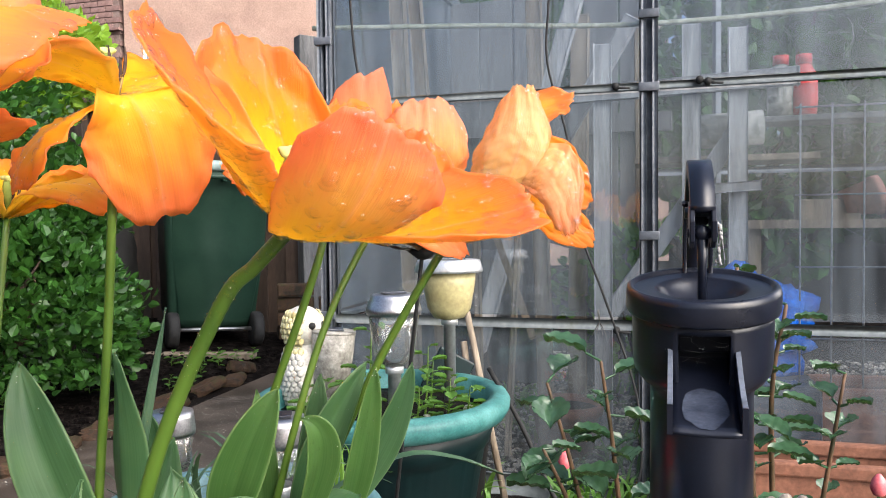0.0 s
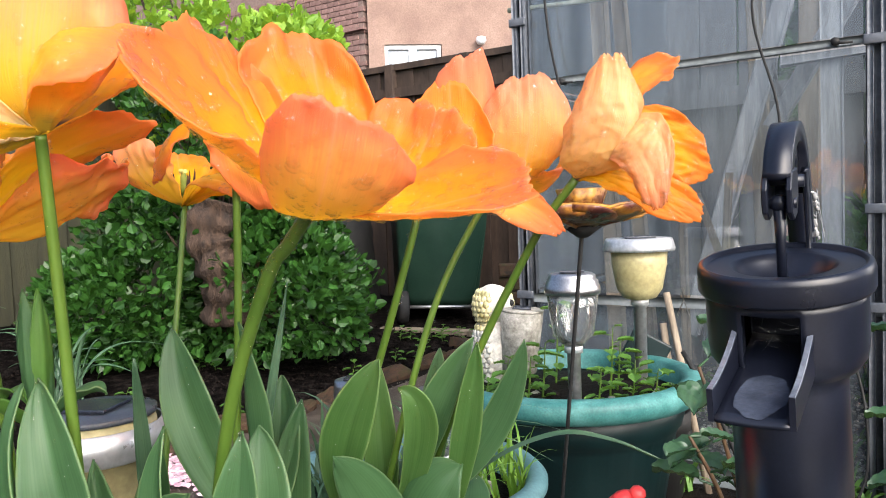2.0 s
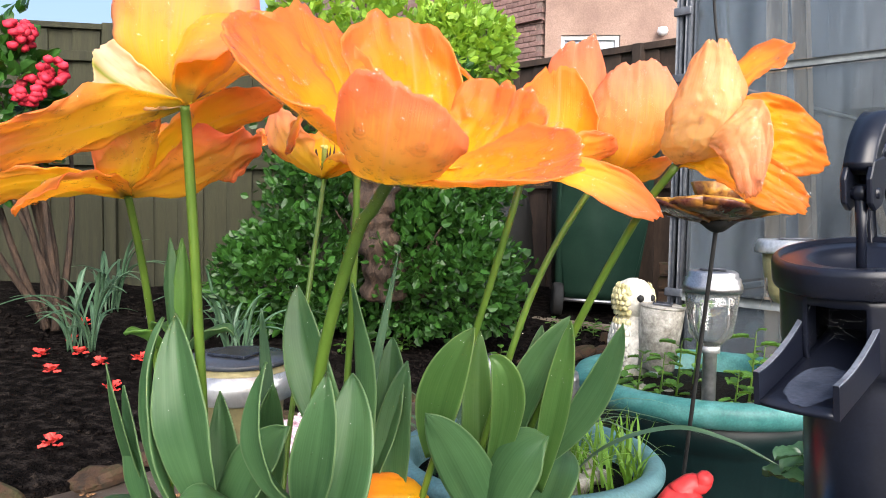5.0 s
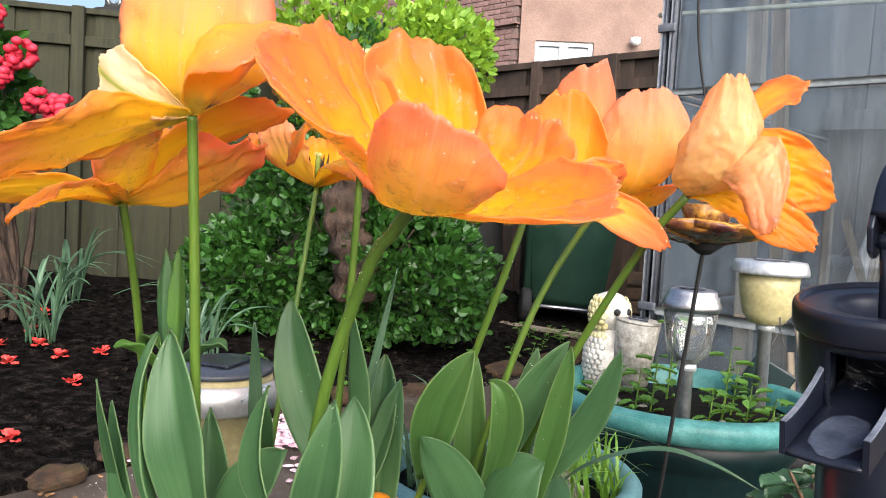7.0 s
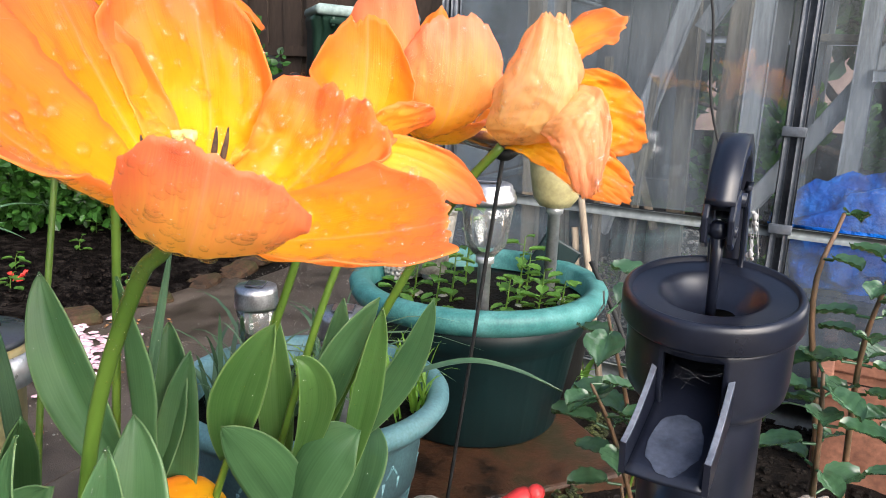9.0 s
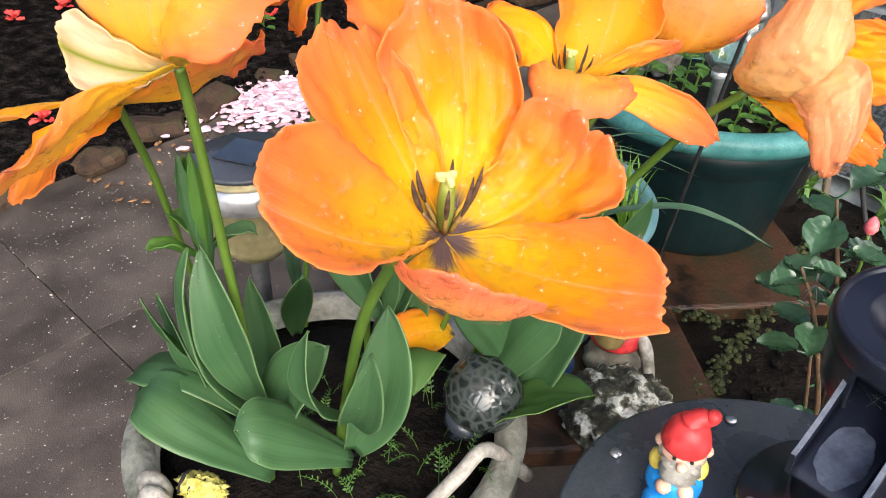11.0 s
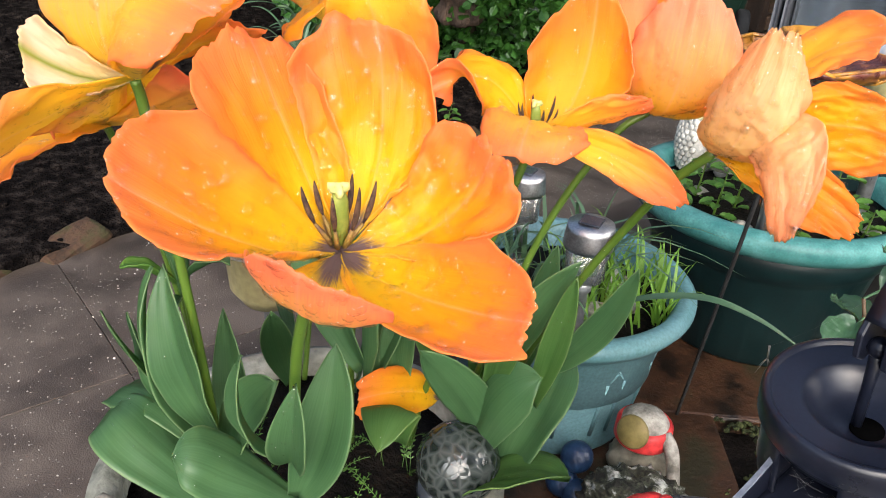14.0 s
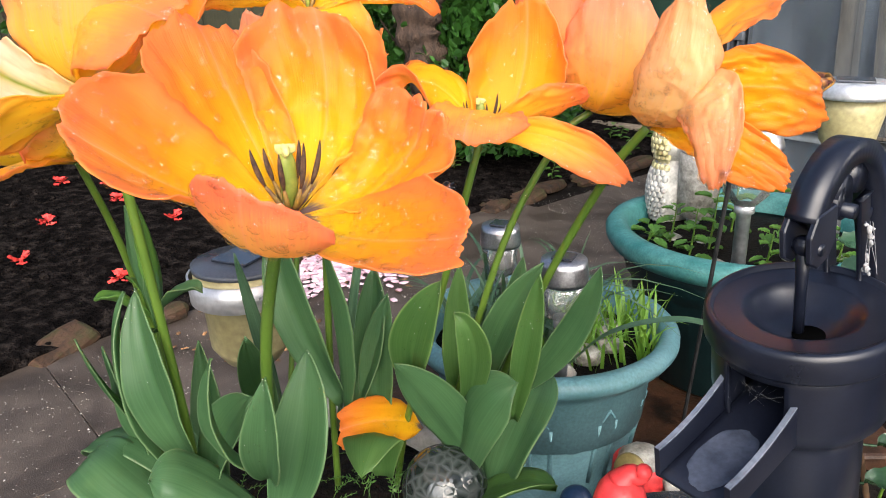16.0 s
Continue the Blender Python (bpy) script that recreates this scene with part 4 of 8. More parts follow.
# wire basket and mesh panel
basket = thing("wire_mesh_panel", gp(1.7, 0.25, 0), "thin metal wire mesh panel behind the glass", "mesh panel")
wire_mat = surface("galvanised wire", [(0.20, 0.21, 0.22), (0.32, 0.33, 0.34)], 30, 0.5, 0.05, metal=0.4)
for k in range(11):
    bm = bmesh.new()
    tube(bm, [gp(1.262 + k * 0.076, 0.2, 0.25), gp(1.262 + k * 0.076, 0.2, 1.04)], 0.0026, 5)
    part("wire", bm, wire_mat, basket)
for z in (0.42, 0.61, 0.80, 1.03):
    bm = bmesh.new()
    tube(bm, [gp(1.25, 0.2, z), gp(2.05, 0.2, z)], 0.0026, 5)
    part("wire", bm, wire_mat, basket)
# terracotta pots, troughs and crates
def clay_pot(at, r, h, label, material=terracotta, fill=True):
    root = thing("plant_pot", at, label, "plant pot", "pots by the greenhouse")
    bm = bmesh.new()
    lathe(bm, [(0.0, 0.0), (r * 0.68, 0.0), (r * 0.92, h * 0.8), (r, h * 0.8), (r * 1.02, h), (r * 0.93, h), (r * 0.88, h * 0.86), (0, h * 0.84)], at, 36)
    part("body", bm, material, root)
    if fill:
        bm = bmesh.new()
        lathe(bm, [(r * 0.885, h * 0.875), (0.0, h * 0.90)], at, 24)
        part("compost", bm, soil_wet, root)
    return root


clay_pot(tuple(gp(0.62, 0.40, 0.0)), 0.115, 0.17, "round terracotta pot filled with dark compost")
clay_pot(tuple(gp(0.42, -0.12, 0.0)), 0.07, 0.22, "black plastic pot beside the greenhouse", rubber)


def trough(at, size, ang, label, z=0.0):
    root = thing("trough", at, label, "trough", "troughs by the greenhouse")
    R = Matrix.Rotation(ang, 3, "Z")
    w, d, h = size
    for c, s in (((0, -d / 2, h / 2), (w, 0.012, h)), ((0, d / 2, h / 2), (w, 0.012, h)), ((-w / 2, 0, h / 2), (0.012, d - 0.013, h)), ((w / 2, 0, h / 2), (0.012, d - 0.013, h)), ((0, 0, 0.008), (w - 0.013, d - 0.013, 0.012))):
        bm = bmesh.new()
        box(bm, R @ Vector(c) + Vector(at), s, R, 0.003)
        part("side_panel" if s[2] == h else "bottom", bm, terracotta, root, "", False)
    bm = bmesh.new()
    for c, s in (((0, -d / 2, h), (w + 0.03, 0.03, 0.03)), ((0, d / 2, h), (w + 0.03, 0.03, 0.03)), ((-w / 2, 0, h), (0.03, d, 0.03)), ((w / 2, 0, h), (0.03, d, 0.03))):
        box(bm, R @ Vector(c) + Vector(at), s, R, 0.005)
    part("rim", bm, terracotta, root, "", False)
    bm = bmesh.new()
    box(bm, Vector(at) + V(0, 0, h * 0.8), (w - 0.02, d - 0.02, 0.01), R)
    part("compost", bm, soil_wet, root, "", False)
    return root


ga = math.atan2(GD.y, GD.x)
trough(tuple(gp(1.28, -0.14, 0.0)), (0.52, 0.17, 0.20), ga, "terracotta-coloured plastic trough on the soil")
trough(tuple(gp(1.50, 0.28, 0.02)), (0.5, 0.18, 0.26), ga + 0.1, "terracotta-coloured trough behind the glass")
# blue bag
bm = bmesh.new()
blob(bm, gp(1.10, 0.19, 0.45), 0.125, 4, (1.75, 0.75, 1.15), 0.5, 3, 2.6)
for v in bm.verts:
    v.co += V(1, 1, 1) * 0.012 * noise.noise(v.co * 40)
blue_bag = part("plastic_bag", bm, surface("blue polythene", [(0.004, 0.07, 0.42), (0.015, 0.19, 0.72)], 14, 0.25, 0.6, 50, bump_dist=0.02), None)
tagged(blue_bag, "crumpled bright blue plastic bag", "bag")
bm = bmesh.new()
box(bm, gp(1.12, 0.19, 0.16), (0.36, 0.20, 0.30), Matrix.Rotation(ga, 3, "Z"), 0.01)
tagged(part("crate", bm, grey_plastic, None, "", False), "dark plastic crate under the blue bag", "crate")
# gravel floor of the greenhouse
gravel_mat = surface("gravel", [(0.13, 0.11, 0.088), (0.36, 0.32, 0.27)], 30, 0.8, 0.2, 100, island=-0.45)
bits = []
for k in range(12000):
    s, o = rnd.uniform(0.1, 2.6), 0.05 + rnd.random() ** 1.3 * 2.2
    bits.append((gp(s, o, 0.010), rnd.uniform(0.004, 0.012), (1, 0.8, 0.6)))
tagged(crumbs("gravel", bits, gravel_mat), "pale brown gravel on the greenhouse floor", "gravel", "", "stuff")
bits = []
for k in range(5000):
    s, o = rnd.uniform(0.1, 1.9), 0.06 + rnd.random() * 1.6
    p = gp(s, o, 0.014)
    if noise.noise(p * 3.1) > 0.06:
        bits.append((p, rnd.uniform(0.004, 0.010), (1, 1, 0.9)))
floor_moss = surface("bright moss", [(0.035, 0.075, 0.012), (0.13, 0.20, 0.035)], 40, 0.9, 0.5, 200)
tagged(crumbs("floor_moss", bits, floor_moss), "green moss cushions on the gravel floor", "moss", "", "stuff")

# ---- tulips ----


def dew_drops(ob, point, count, rs, facing, thick, lo=0.12, big=0.0027):
    """Rain drops standing on a sheet; the sheet's hollow side lies at thick along the normal."""
    bm = bmesh.new()
    for k in range(int(count * 1.35)):
        u, v = 1 - (1 - lo) * rs.random() ** 1.3, rs.uniform(0.03, 0.97)
        u = min(u, 0.985)
        a, b, c = point(u, v), point(u + 0.012, v), point(u, min(v + 0.02, 1))
        nn = (c - a).cross(b - a)
        if nn.length < 1e-10:
            continue
        nn.normalize()
        sgn = facing or rs.choice((1, -1))
        m = nn * sgn
        r = 0.0008 + big * 1.15 * rs.random() ** 1.9
        c0 = a + m * ((thick if sgn > 0 else 0) - 0.00015)
        ex, tw = rs.uniform(0.85, 1.3), rs.uniform(0, 3.14)
        q = m.to_track_quat("Z", "Y").to_matrix() @ Matrix.Rotation(tw, 3, "Z")
        rr = []
        for f, h in ((0.98, -0.1), (1.0, 0.08), (0.86, 0.31), (0.48, 0.47)):
            rr.append([bm.verts.new(c0 + q @ V(r * f * math.cos(j * math.pi / 4), r * f * ex * math.sin(j * math.pi / 4), r * h)) for j in range(8)])
        for r0, r1 in zip(rr, rr[1:]):
            for j in range(8):
                bm.faces.new((r0[j], r0[(j + 1) % 8], r1[(j + 1) % 8], r1[j]))
        top = bm.verts.new(c0 + q @ V(0, 0, r * 0.52))
        for j in range(8):
            bm.faces.new((rr[3][j], rr[3][(j + 1) % 8], top))
    part("dew", bm, water, ob, "clear rain droplets on the petal", True, "stuff")


def petal_sheet(root, point, seed, skin, inner, drops, facing, nu, nv):
    rs = random.Random(seed)
    bm = bmesh.new()
    grid(bm, point, nu, nv)
    me = bpy.data.meshes.new("petal")
    bm.to_mesh(me)
    bm.free()
    me.polygons.foreach_set("use_smooth", [True] * len(me.polygons))
    me.materials.append(skin or petal_out)
    me.materials.append(inner or petal_in)
    ob = new("petal", me)
    ob.parent = root
    ob.matrix_parent_inverse = Matrix.Translation(-root.location)
    so = ob.modifiers.new("thickness", "SOLIDIFY")
    so.thickness = 0.0009
    so.offset = -1
    so.material_offset = 1
    so.material_offset_rim = 0
    if drops:
        dew_drops(ob, point, drops, rs, facing, 0.0009)
    return ob


def folds(x, u, ph, ruffle, crease, asp=0.4):
    """Relief of a petal: broad waves, pleats along the veins, a frilled margin."""
    edge = abs(x) ** 1.8
    tipe = max(0, u - 0.6) * 1.5
    wob = noise.noise(V(x * 1.1 + ph, u * 2.2, ph)) * 1.1 + noise.noise(V(x * 2.2 + ph, u * 4.0, ph * 2)) * 0.55
    frl = noise.noise(V(x * 4.2 + ph, u * 8, ph * 3)) * 0.8 + noise.noise(V(x * 9 + ph, u * 17, ph)) * 0.35
    k = ruffle * (wob * (0.35 + edge) + frl * max(edge, tipe)) * min(1, u * 1.8)
    x0, x = x, x * min(1.2, asp / 0.4)
    k += 0.026 * (noise.noise(V(x * 4.5 + ph, u * 1.6, ph)) + 0.5 * noise.noise(V(x * 10 + ph, u * 2.8, ph))) * min(1, u * 3)
    f = 1 + 11 * crease
    k += (crease + 0.012) * (1.3 * noise.noise(V(x * 1.9 * f + ph, u * 3.6 * f, ph)) + 1.1 * abs(noise.noise(V(x * 3.4 * f + ph, u * 6.6 * f, ph * 2))) + 0.45 * noise.noise(V(x * 8 * f + ph, u * 15 * f, ph)))
    return k - 0.035 * math.exp(-(x0 / 0.06) ** 2) * min(1, u * 4) * max(0, 1.1 - u)


def petal(root, base, ctrl, tip, half, side, cup=0.25, ruffle=0.10, seed=0, skin=None, inner=None, curl=0.0, drops=40, tipw=0.62, facing=0, nu=30, nv=28, taper=0.25, crease=0.0):
    """One petal: a bent midrib, a width with a ruffled edge, hollowed across by cup, its end rolled by curl."""
    base, ctrl, tip = Vector(base), Vector(ctrl), Vector(tip)
    S0 = Vector(side).normalized()
    ph = random.Random(seed).uniform(0, 50)
    long = (ctrl - base).length * 0.6 + (tip - ctrl).length * 0.6
    # the hollow side looks to the flower's middle
    t = (tip - base).normalized()
    s = (S0 - t * S0.dot(t)).normalized()
    if s.cross(t).dot(base + V(0, 0, 0.08) - (base + ctrl * 2 + tip) / 4) < 0:
        S0 = -S0

    def point(u0, v):
        x = 2 * v - 1
        u = u0 * (1 - taper * abs(x) ** 3.4 + 0.07 * noise.noise(V(x * 1.5 + ph, 3.3, 1)) + 0.030 * noise.noise(V(x * 4.2 + ph, 1.3, 2)) + 0.016 * noise.noise(V(x * 12 + ph, 1.3, 2)))
        p = base * (1 - u) ** 2 + ctrl * 2 * u * (1 - u) + tip * u * u
        t = ((ctrl - base) * (1 - u) + (tip - ctrl) * u).normalized()
        s = (S0 - t * S0.dot(t)).normalized()
        n = s.cross(t)
        w = half * (0.16 + 0.84 * math.sin(math.pi / 2 * min(1, u / tipw)) ** 1.1) * (1 - 0.08 * max(0, u - 0.75) / 0.25)
        lift = cup * w * (x * x) + half * folds(x, u, ph, ruffle * 1.4, crease, half / long) + curl * half * max(0, u - 0.70) ** 2 * 9
        lobe = 1 + 0.12 * noise.noise(V(u * 3.2 + ph, (1 if x > 0 else -1) * 2, 1.7)) * abs(x) + 0.07 * noise.noise(V(u * 9 + ph, x * 2, 4.7)) * abs(x) + 0.03 * noise.noise(V(u * 22 + ph, x * 2, 4.7)) * abs(x)
        return p + s * x * w * lobe + n * lift

    return petal_sheet(root, point, seed, skin, inner, int(drops * 2.2), facing, nu, nv)


def wide_petal(root, base, left, mid, right, ruffle=0.10, seed=0, skin=None, inner=None, drops=120, facing=0, roll=0.0, crease=0.0, swelling=0.42, nu=40, nv=40):
    """A broad petal between two edge lines and a midrib, each through a shoulder to its end."""
    base = Vector(base)
    ph = random.Random(seed).uniform(0, 50)
    lines = []
    for k, (a, b) in enumerate((left, mid, right)):
        a, b = Vector(a), Vector(b)
        p0 = base + (a - base) * (0.0 if k == 1 else 0.10)
        lines.append((p0, (a - p0 * 0.2025 - b * 0.3025) / 0.495, b))
    if (lines[2][2] - lines[0][2]).cross(lines[1][2] - base).dot(base + V(0, 0, 0.08) - Vector(mid[0])) < 0:
        lines.reverse()
    half = (lines[2][2] - lines[0][2]).length / 2
    long = (lines[1][2] - base).length * 1.1

    def skel(u, x):
        l, m, r = (p * (1 - u) ** 2 + c * 2 * u * (1 - u) + e * u * u for p, c, e in lines)
        # across: through both edges and the midrib
        # and swelling sideways below the shoulders, so that petals overlap
        swell = (r - l).normalized() * (x * half * swelling * math.sin(math.pi * min(1, max(0, u)) * 0.8) ** 0.7) if u > 0 else V(0, 0, 0)
        k = abs(x) ** (2 + 1.4 * max(0, u) ** 2)
        return l * ((k - x) / 2) + m * (1 - k) + r * ((k + x) / 2) + swell

    def point(u0, v):
        x = 2 * v - 1
        u = u0 * (0.975 - 0.10 * abs(x) ** 4.5 + 0.038 * noise.noise(V(x * 1.7 + ph, 3.3, 1)) + 0.028 * noise.noise(V(x * 4.2 + ph, 1.3, 2)) + 0.015 * noise.noise(V(x * 11 + ph, 1.3, 2)) + 0.010 * noise.noise(V(x * 27 + ph, 1.3, 2)))
        x *= 1 + 0.035 * noise.noise(V(u * 7 + ph, (1 if x > 0 else -1) * 3, 2.7)) + 0.018 * noise.noise(V(u * 19 + ph, x, 5.1))
        p = skel(u, x)
        n = (skel(u, x + 0.02) - skel(u, x - 0.02)).cross(skel(u + 0.02, x) - skel(max(u - 0.02, 0), x))
        n = n.normalized() if n.length > 1e-9 else UP
        return p + n * half * (folds(x, u, ph, ruffle, crease, half / long) + roll * (max(0, u - 0.8) ** 2 * 12 + max(0, abs(x) - 0.8) ** 2 * 6))

    return petal_sheet(root, point, seed, skin, inner, drops, facing, nu, nv)


def stem(root, pts, r0=0.0042, r1=0.0052, drops=0, seed=0):
    path = smooth_path(pts, 8)
    n = len(path) - 1
    bm = bmesh.new()
    tube(bm, path, [0.78 * (r1 + (r0 - r1) * k / n) for k in range(n + 1)], 12)
    layer = bm.loops.layers.uv.verify()
    ob = part("stem", bm, stem_green, root)
    if drops:
        rs = random.Random(seed)
        bm = bmesh.new()
        for k in range(drops):
            i = rs.randrange(int(n * 0.45), n)
            a = rs.uniform(0, 6.28)
            p = path[i].lerp(path[min(i + 1, n)], rs.random())
            blob(bm, p + V(math.cos(a), math.sin(a), 0) * 0.0046, rs.uniform(0.0008, 0.0019), 1)
        part("dew", bm, water, ob, "rain droplets on the stem", True, "stuff")
    return ob


def pistil(root, base, axis, length=0.030, spread=0.010, n=6, seed=0, k=1.0):
    base, axis = Vector(base), Vector(axis).normalized()
    q = axis.to_track_quat("Z", "Y").to_matrix()
    bm = bmesh.new()
    lathe(bm, [(0.0, 0.0), (0.0036 * k, 0.001), (0.0046 * k, length * 0.4), (0.0042 * k, length * 0.8), (0.0030 * k, length * 0.93), (0.0, length)], base, 12, q, lambda a, z: 0.10 * math.cos(3 * a))
    part("pistil", bm, pistil_green, root, "green three-sided pistil")
    bm = bmesh.new()
    c = base + q @ V(0, 0, length)
    for v in bmesh.ops.create_icosphere(bm, subdivisions=3, radius=1.0)["verts"]:
        d = v.co.normalized()
        a = math.atan2(d.y, d.x)
        r = 0.0066 * k * (0.62 + 0.38 * math.cos(3 * a - 1.2) * (1 - d.z * d.z)) * (1 + 0.25 * noise.noise(d * 4 + V(seed, 0, 0)))
        v.co = c + q @ V(d.x * r, d.y * r, d.z * r * 0.75)
    part("stigma", bm, stigma_mat, root, "pale yellow lobed stigma")
    rs = random.Random(seed)
    for j in range(n):
        a = j * 2 * math.pi / n + rs.uniform(-0.2, 0.2)
        r = spread * rs.uniform(0.8, 1.25)
        d = V(math.cos(a), math.sin(a), 0)
        p0 = base + q @ (d * 0.004)
        p1 = base + q @ (d * r + V(0, 0, length * 0.38))
        p2 = base + q @ (d * r * 1.5 + V(0, 0, length * rs.uniform(0.9, 1.2)))
        bm = bmesh.new()
        tube(bm, [p0, (p0 + p1) / 2, p1], [0.0016 * k, 0.0013 * k, 0.0009 * k], 6)
        st = part("stamen", bm, filament, root)
        bm = bmesh.new()
        tube(bm, bez(p1, (p1 + p2) / 2 + q @ (d * 0.002), p2, 6), [0.0006 * k, 0.0013 * k, 0.0016 * k, 0.0015 * k, 0.0013 * k, 0.0009 * k, 0.0003 * k], 7, True, 0.7)
        part("anther", bm, anther, st, "dark purple-black anther")


def blade(root, base, ctrl, tip, half, side, fold=0.35, seed=0, material=None, wave=0.15, drops=0, name="leaf", blunt=1.0):
    """A lance-shaped leaf with a channelled midrib and a waved margin."""
    base, ctrl, tip = Vector(base), Vector(ctrl), Vector(tip)
    S0 = Vector(side).normalized()
    ph = seed * 1.7

    def point(u, v):
        p = base * (1 - u) ** 2 + ctrl * 2 * u * (1 - u) + tip * u * u
        t = ((ctrl - base) * (1 - u) + (tip - ctrl) * u)
        t = t.normalized() if t.length > 1e-6 else V(0, 0, 1)
        s = (S0 - t * S0.dot(t)).normalized()
        n = s.cross(t)
        x = 2 * v - 1
        w = half * (0.34 + 0.66 * math.sin(math.pi / 2 * min(1, u / 0.52))) * max(0.0, 1 - max(0.0, (u - 0.42) / 0.58) ** (2.3 * blunt)) ** 0.85
        roll = fold * w * (abs(x) ** 1.25) * (1.3 - 0.5 * u)
        wob = wave * half * (noise.noise(V(u * 3.2 + ph, x * 1.0, ph)) + 0.35 * noise.noise(V(u * 8 + ph, x * 1.5, ph))) * (0.25 + abs(x)) * min(1, u * 3)
        wob += 0.05 * half * noise.noise(V(x * 7 + ph, u * 2, ph))
        return p + s * x * w + n * (roll + wob)

    bm = bmesh.new()
    grid(bm, point, 22, 14)
    ob = part(name, bm, material or leaf_tulip, root)
    so = ob.modifiers.new("thickness", "SOLIDIFY")
    so.thickness = 0.0012
    if drops:
        dew_drops(ob, point, drops, random.Random(seed), 0, 0.0008, 0.35, 0.0011)
    return ob


def tulip(at, label):
    return thing("tulip", at, label, "tulip", "tulips in the stone planter")


UP = V(0, 0, 1)
SOIL = 0.315
# 1: the large open flower
t1 = tulip((-0.13, 0.54, SOIL), "wide-open orange and yellow tulip wet with rain, showing dark stamens")
B = V(0.019, 0.418, 0.735)
stem(t1, [(-0.13, 0.54, SOIL), (-0.100, 0.510, 0.45), (-0.060, 0.472, 0.60), (-0.018, 0.443, 0.694), (0.002, 0.430, 0.717), B], 0.0052, 0.0062, 190, 1)
wide_petal(t1, B, ((-0.008, 0.438, 0.790), (-0.034, 0.450, 0.832)), ((0.014, 0.468, 0.786), (0.000, 0.484, 0.850)), ((0.036, 0.464, 0.776), (0.041, 0.486, 0.815)), 0.24, 11, petal_out, petal_in, 360, 0, 0.2, 0.0, 0.22)
wide_petal(t1, B, ((-0.014, 0.394, 0.786), (-0.044, 0.386, 0.842)), ((-0.012, 0.424, 0.784), (-0.047, 0.428, 0.846)), ((0.004, 0.436, 0.782), (-0.024, 0.448, 0.834)), 0.18, 12, petal_out, petal_in, 220, 0, 0.15, 0.0, 0.25)
wide_petal(t1, B, ((-0.006, 0.386, 0.786), (-0.028, 0.358, 0.831)), ((0.000, 0.360, 0.762), (-0.031, 0.314, 0.806)), ((0.016, 0.364, 0.762), (0.010, 0.322, 0.772)), 0.10, 13, petal_out, petal_in, 360, 0, 0.1, 0.0, 0.12)
wide_petal(t1, B, ((0.044, 0.454, 0.768), (0.052, 0.474, 0.808)), ((0.066, 0.450, 0.752), (0.090, 0.468, 0.796)), ((0.076, 0.428, 0.750), (0.114, 0.440, 0.772)), 0.18, 14, petal_out, petal_in, 360, 0, 0.2, 0.0, 0.22)
wide_petal(t1, B, ((0.074, 0.424, 0.752), (0.119, 0.410, 0.774)), ((0.083, 0.402, 0.733), (0.148, 0.390, 0.748)), ((0.068, 0.378, 0.733), (0.136, 0.366, 0.736)), 0.11, 15, petal_out, petal_in, 320, 0, 0.1, 0.0, 0.08)
wide_petal(t1, B, ((0.016, 0.364, 0.747), (0.033, 0.327, 0.786)), ((0.046, 0.350, 0.740), (0.064, 0.326, 0.781)), ((0.072, 0.368, 0.738), (0.093, 0.352, 0.763)), 0.06, 16, petal_red, petal_in, 230, 0, 0.04, 0.0, 0.10)
pistil(t1, V(0.021, 0.415, 0.742), V(0.05, -0.05, 1), 0.034, 0.011, 6, 1, 1.1)
# 2: behind it, ragged and half open
t2 = tulip((-0.09, 0.70, SOIL), "half-open orange tulip with one pointed drooping petal")
B = V(0.045, 0.636, 0.737)
stem(t2, [(-0.09, 0.70, SOIL), (-0.065, 0.69, 0.42), (0.0, 0.655, 0.60), (0.035, 0.635, 0.70), B], 0.004, 0.0048, 30, 2)
wide_petal(t2, B, ((0.034, 0.648, 0.778), (0.034, 0.650, 0.822)), ((0.066, 0.672, 0.775), (0.068, 0.682, 0.846)), ((0.100, 0.664, 0.778), (0.103, 0.664, 0.816)), 0.10, 21, petal_red, petal_yellow, 150, 0, 0.1, 0.0, 0.12)
petal(t2, B, (0.010, 0.655, 0.80), (-0.022, 0.600, 0.776), 0.026, (0.5, 0.75, 0.1), -0.2, 0.27, 22, petal_out, petal_yellow, 0.2, 30)
wide_petal(t2, B, ((0.030, 0.602, 0.768), (0.030, 0.574, 0.764)), ((0.058, 0.594, 0.770), (0.064, 0.560, 0.752)), ((0.082, 0.608, 0.766), (0.102, 0.600, 0.754)), 0.13, 23, petal_out, petal_out, 130, 0, -0.1, 0.02, 0.1)
petal(t2, B, (0.090, 0.650, 0.765), (0.122, 0.672, 0.770), 0.024, (0.1, -0.7, 0.6), 0.25, 0.16, 24, petal_out, petal_yellow, 0, 30)
petal(t2, B, (0.098, 0.622, 0.768), (0.160, 0.650, 0.712), 0.0175, (0.45, 0.25, 0.70), 0.2, 0.14, 25, petal_out, petal_out, 0, 50, tipw=0.92)
pistil(t2, V(0.046, 0.638, 0.744), V(0, -0.1, 1), 0.026, 0.009, 6, 2, 0.85)
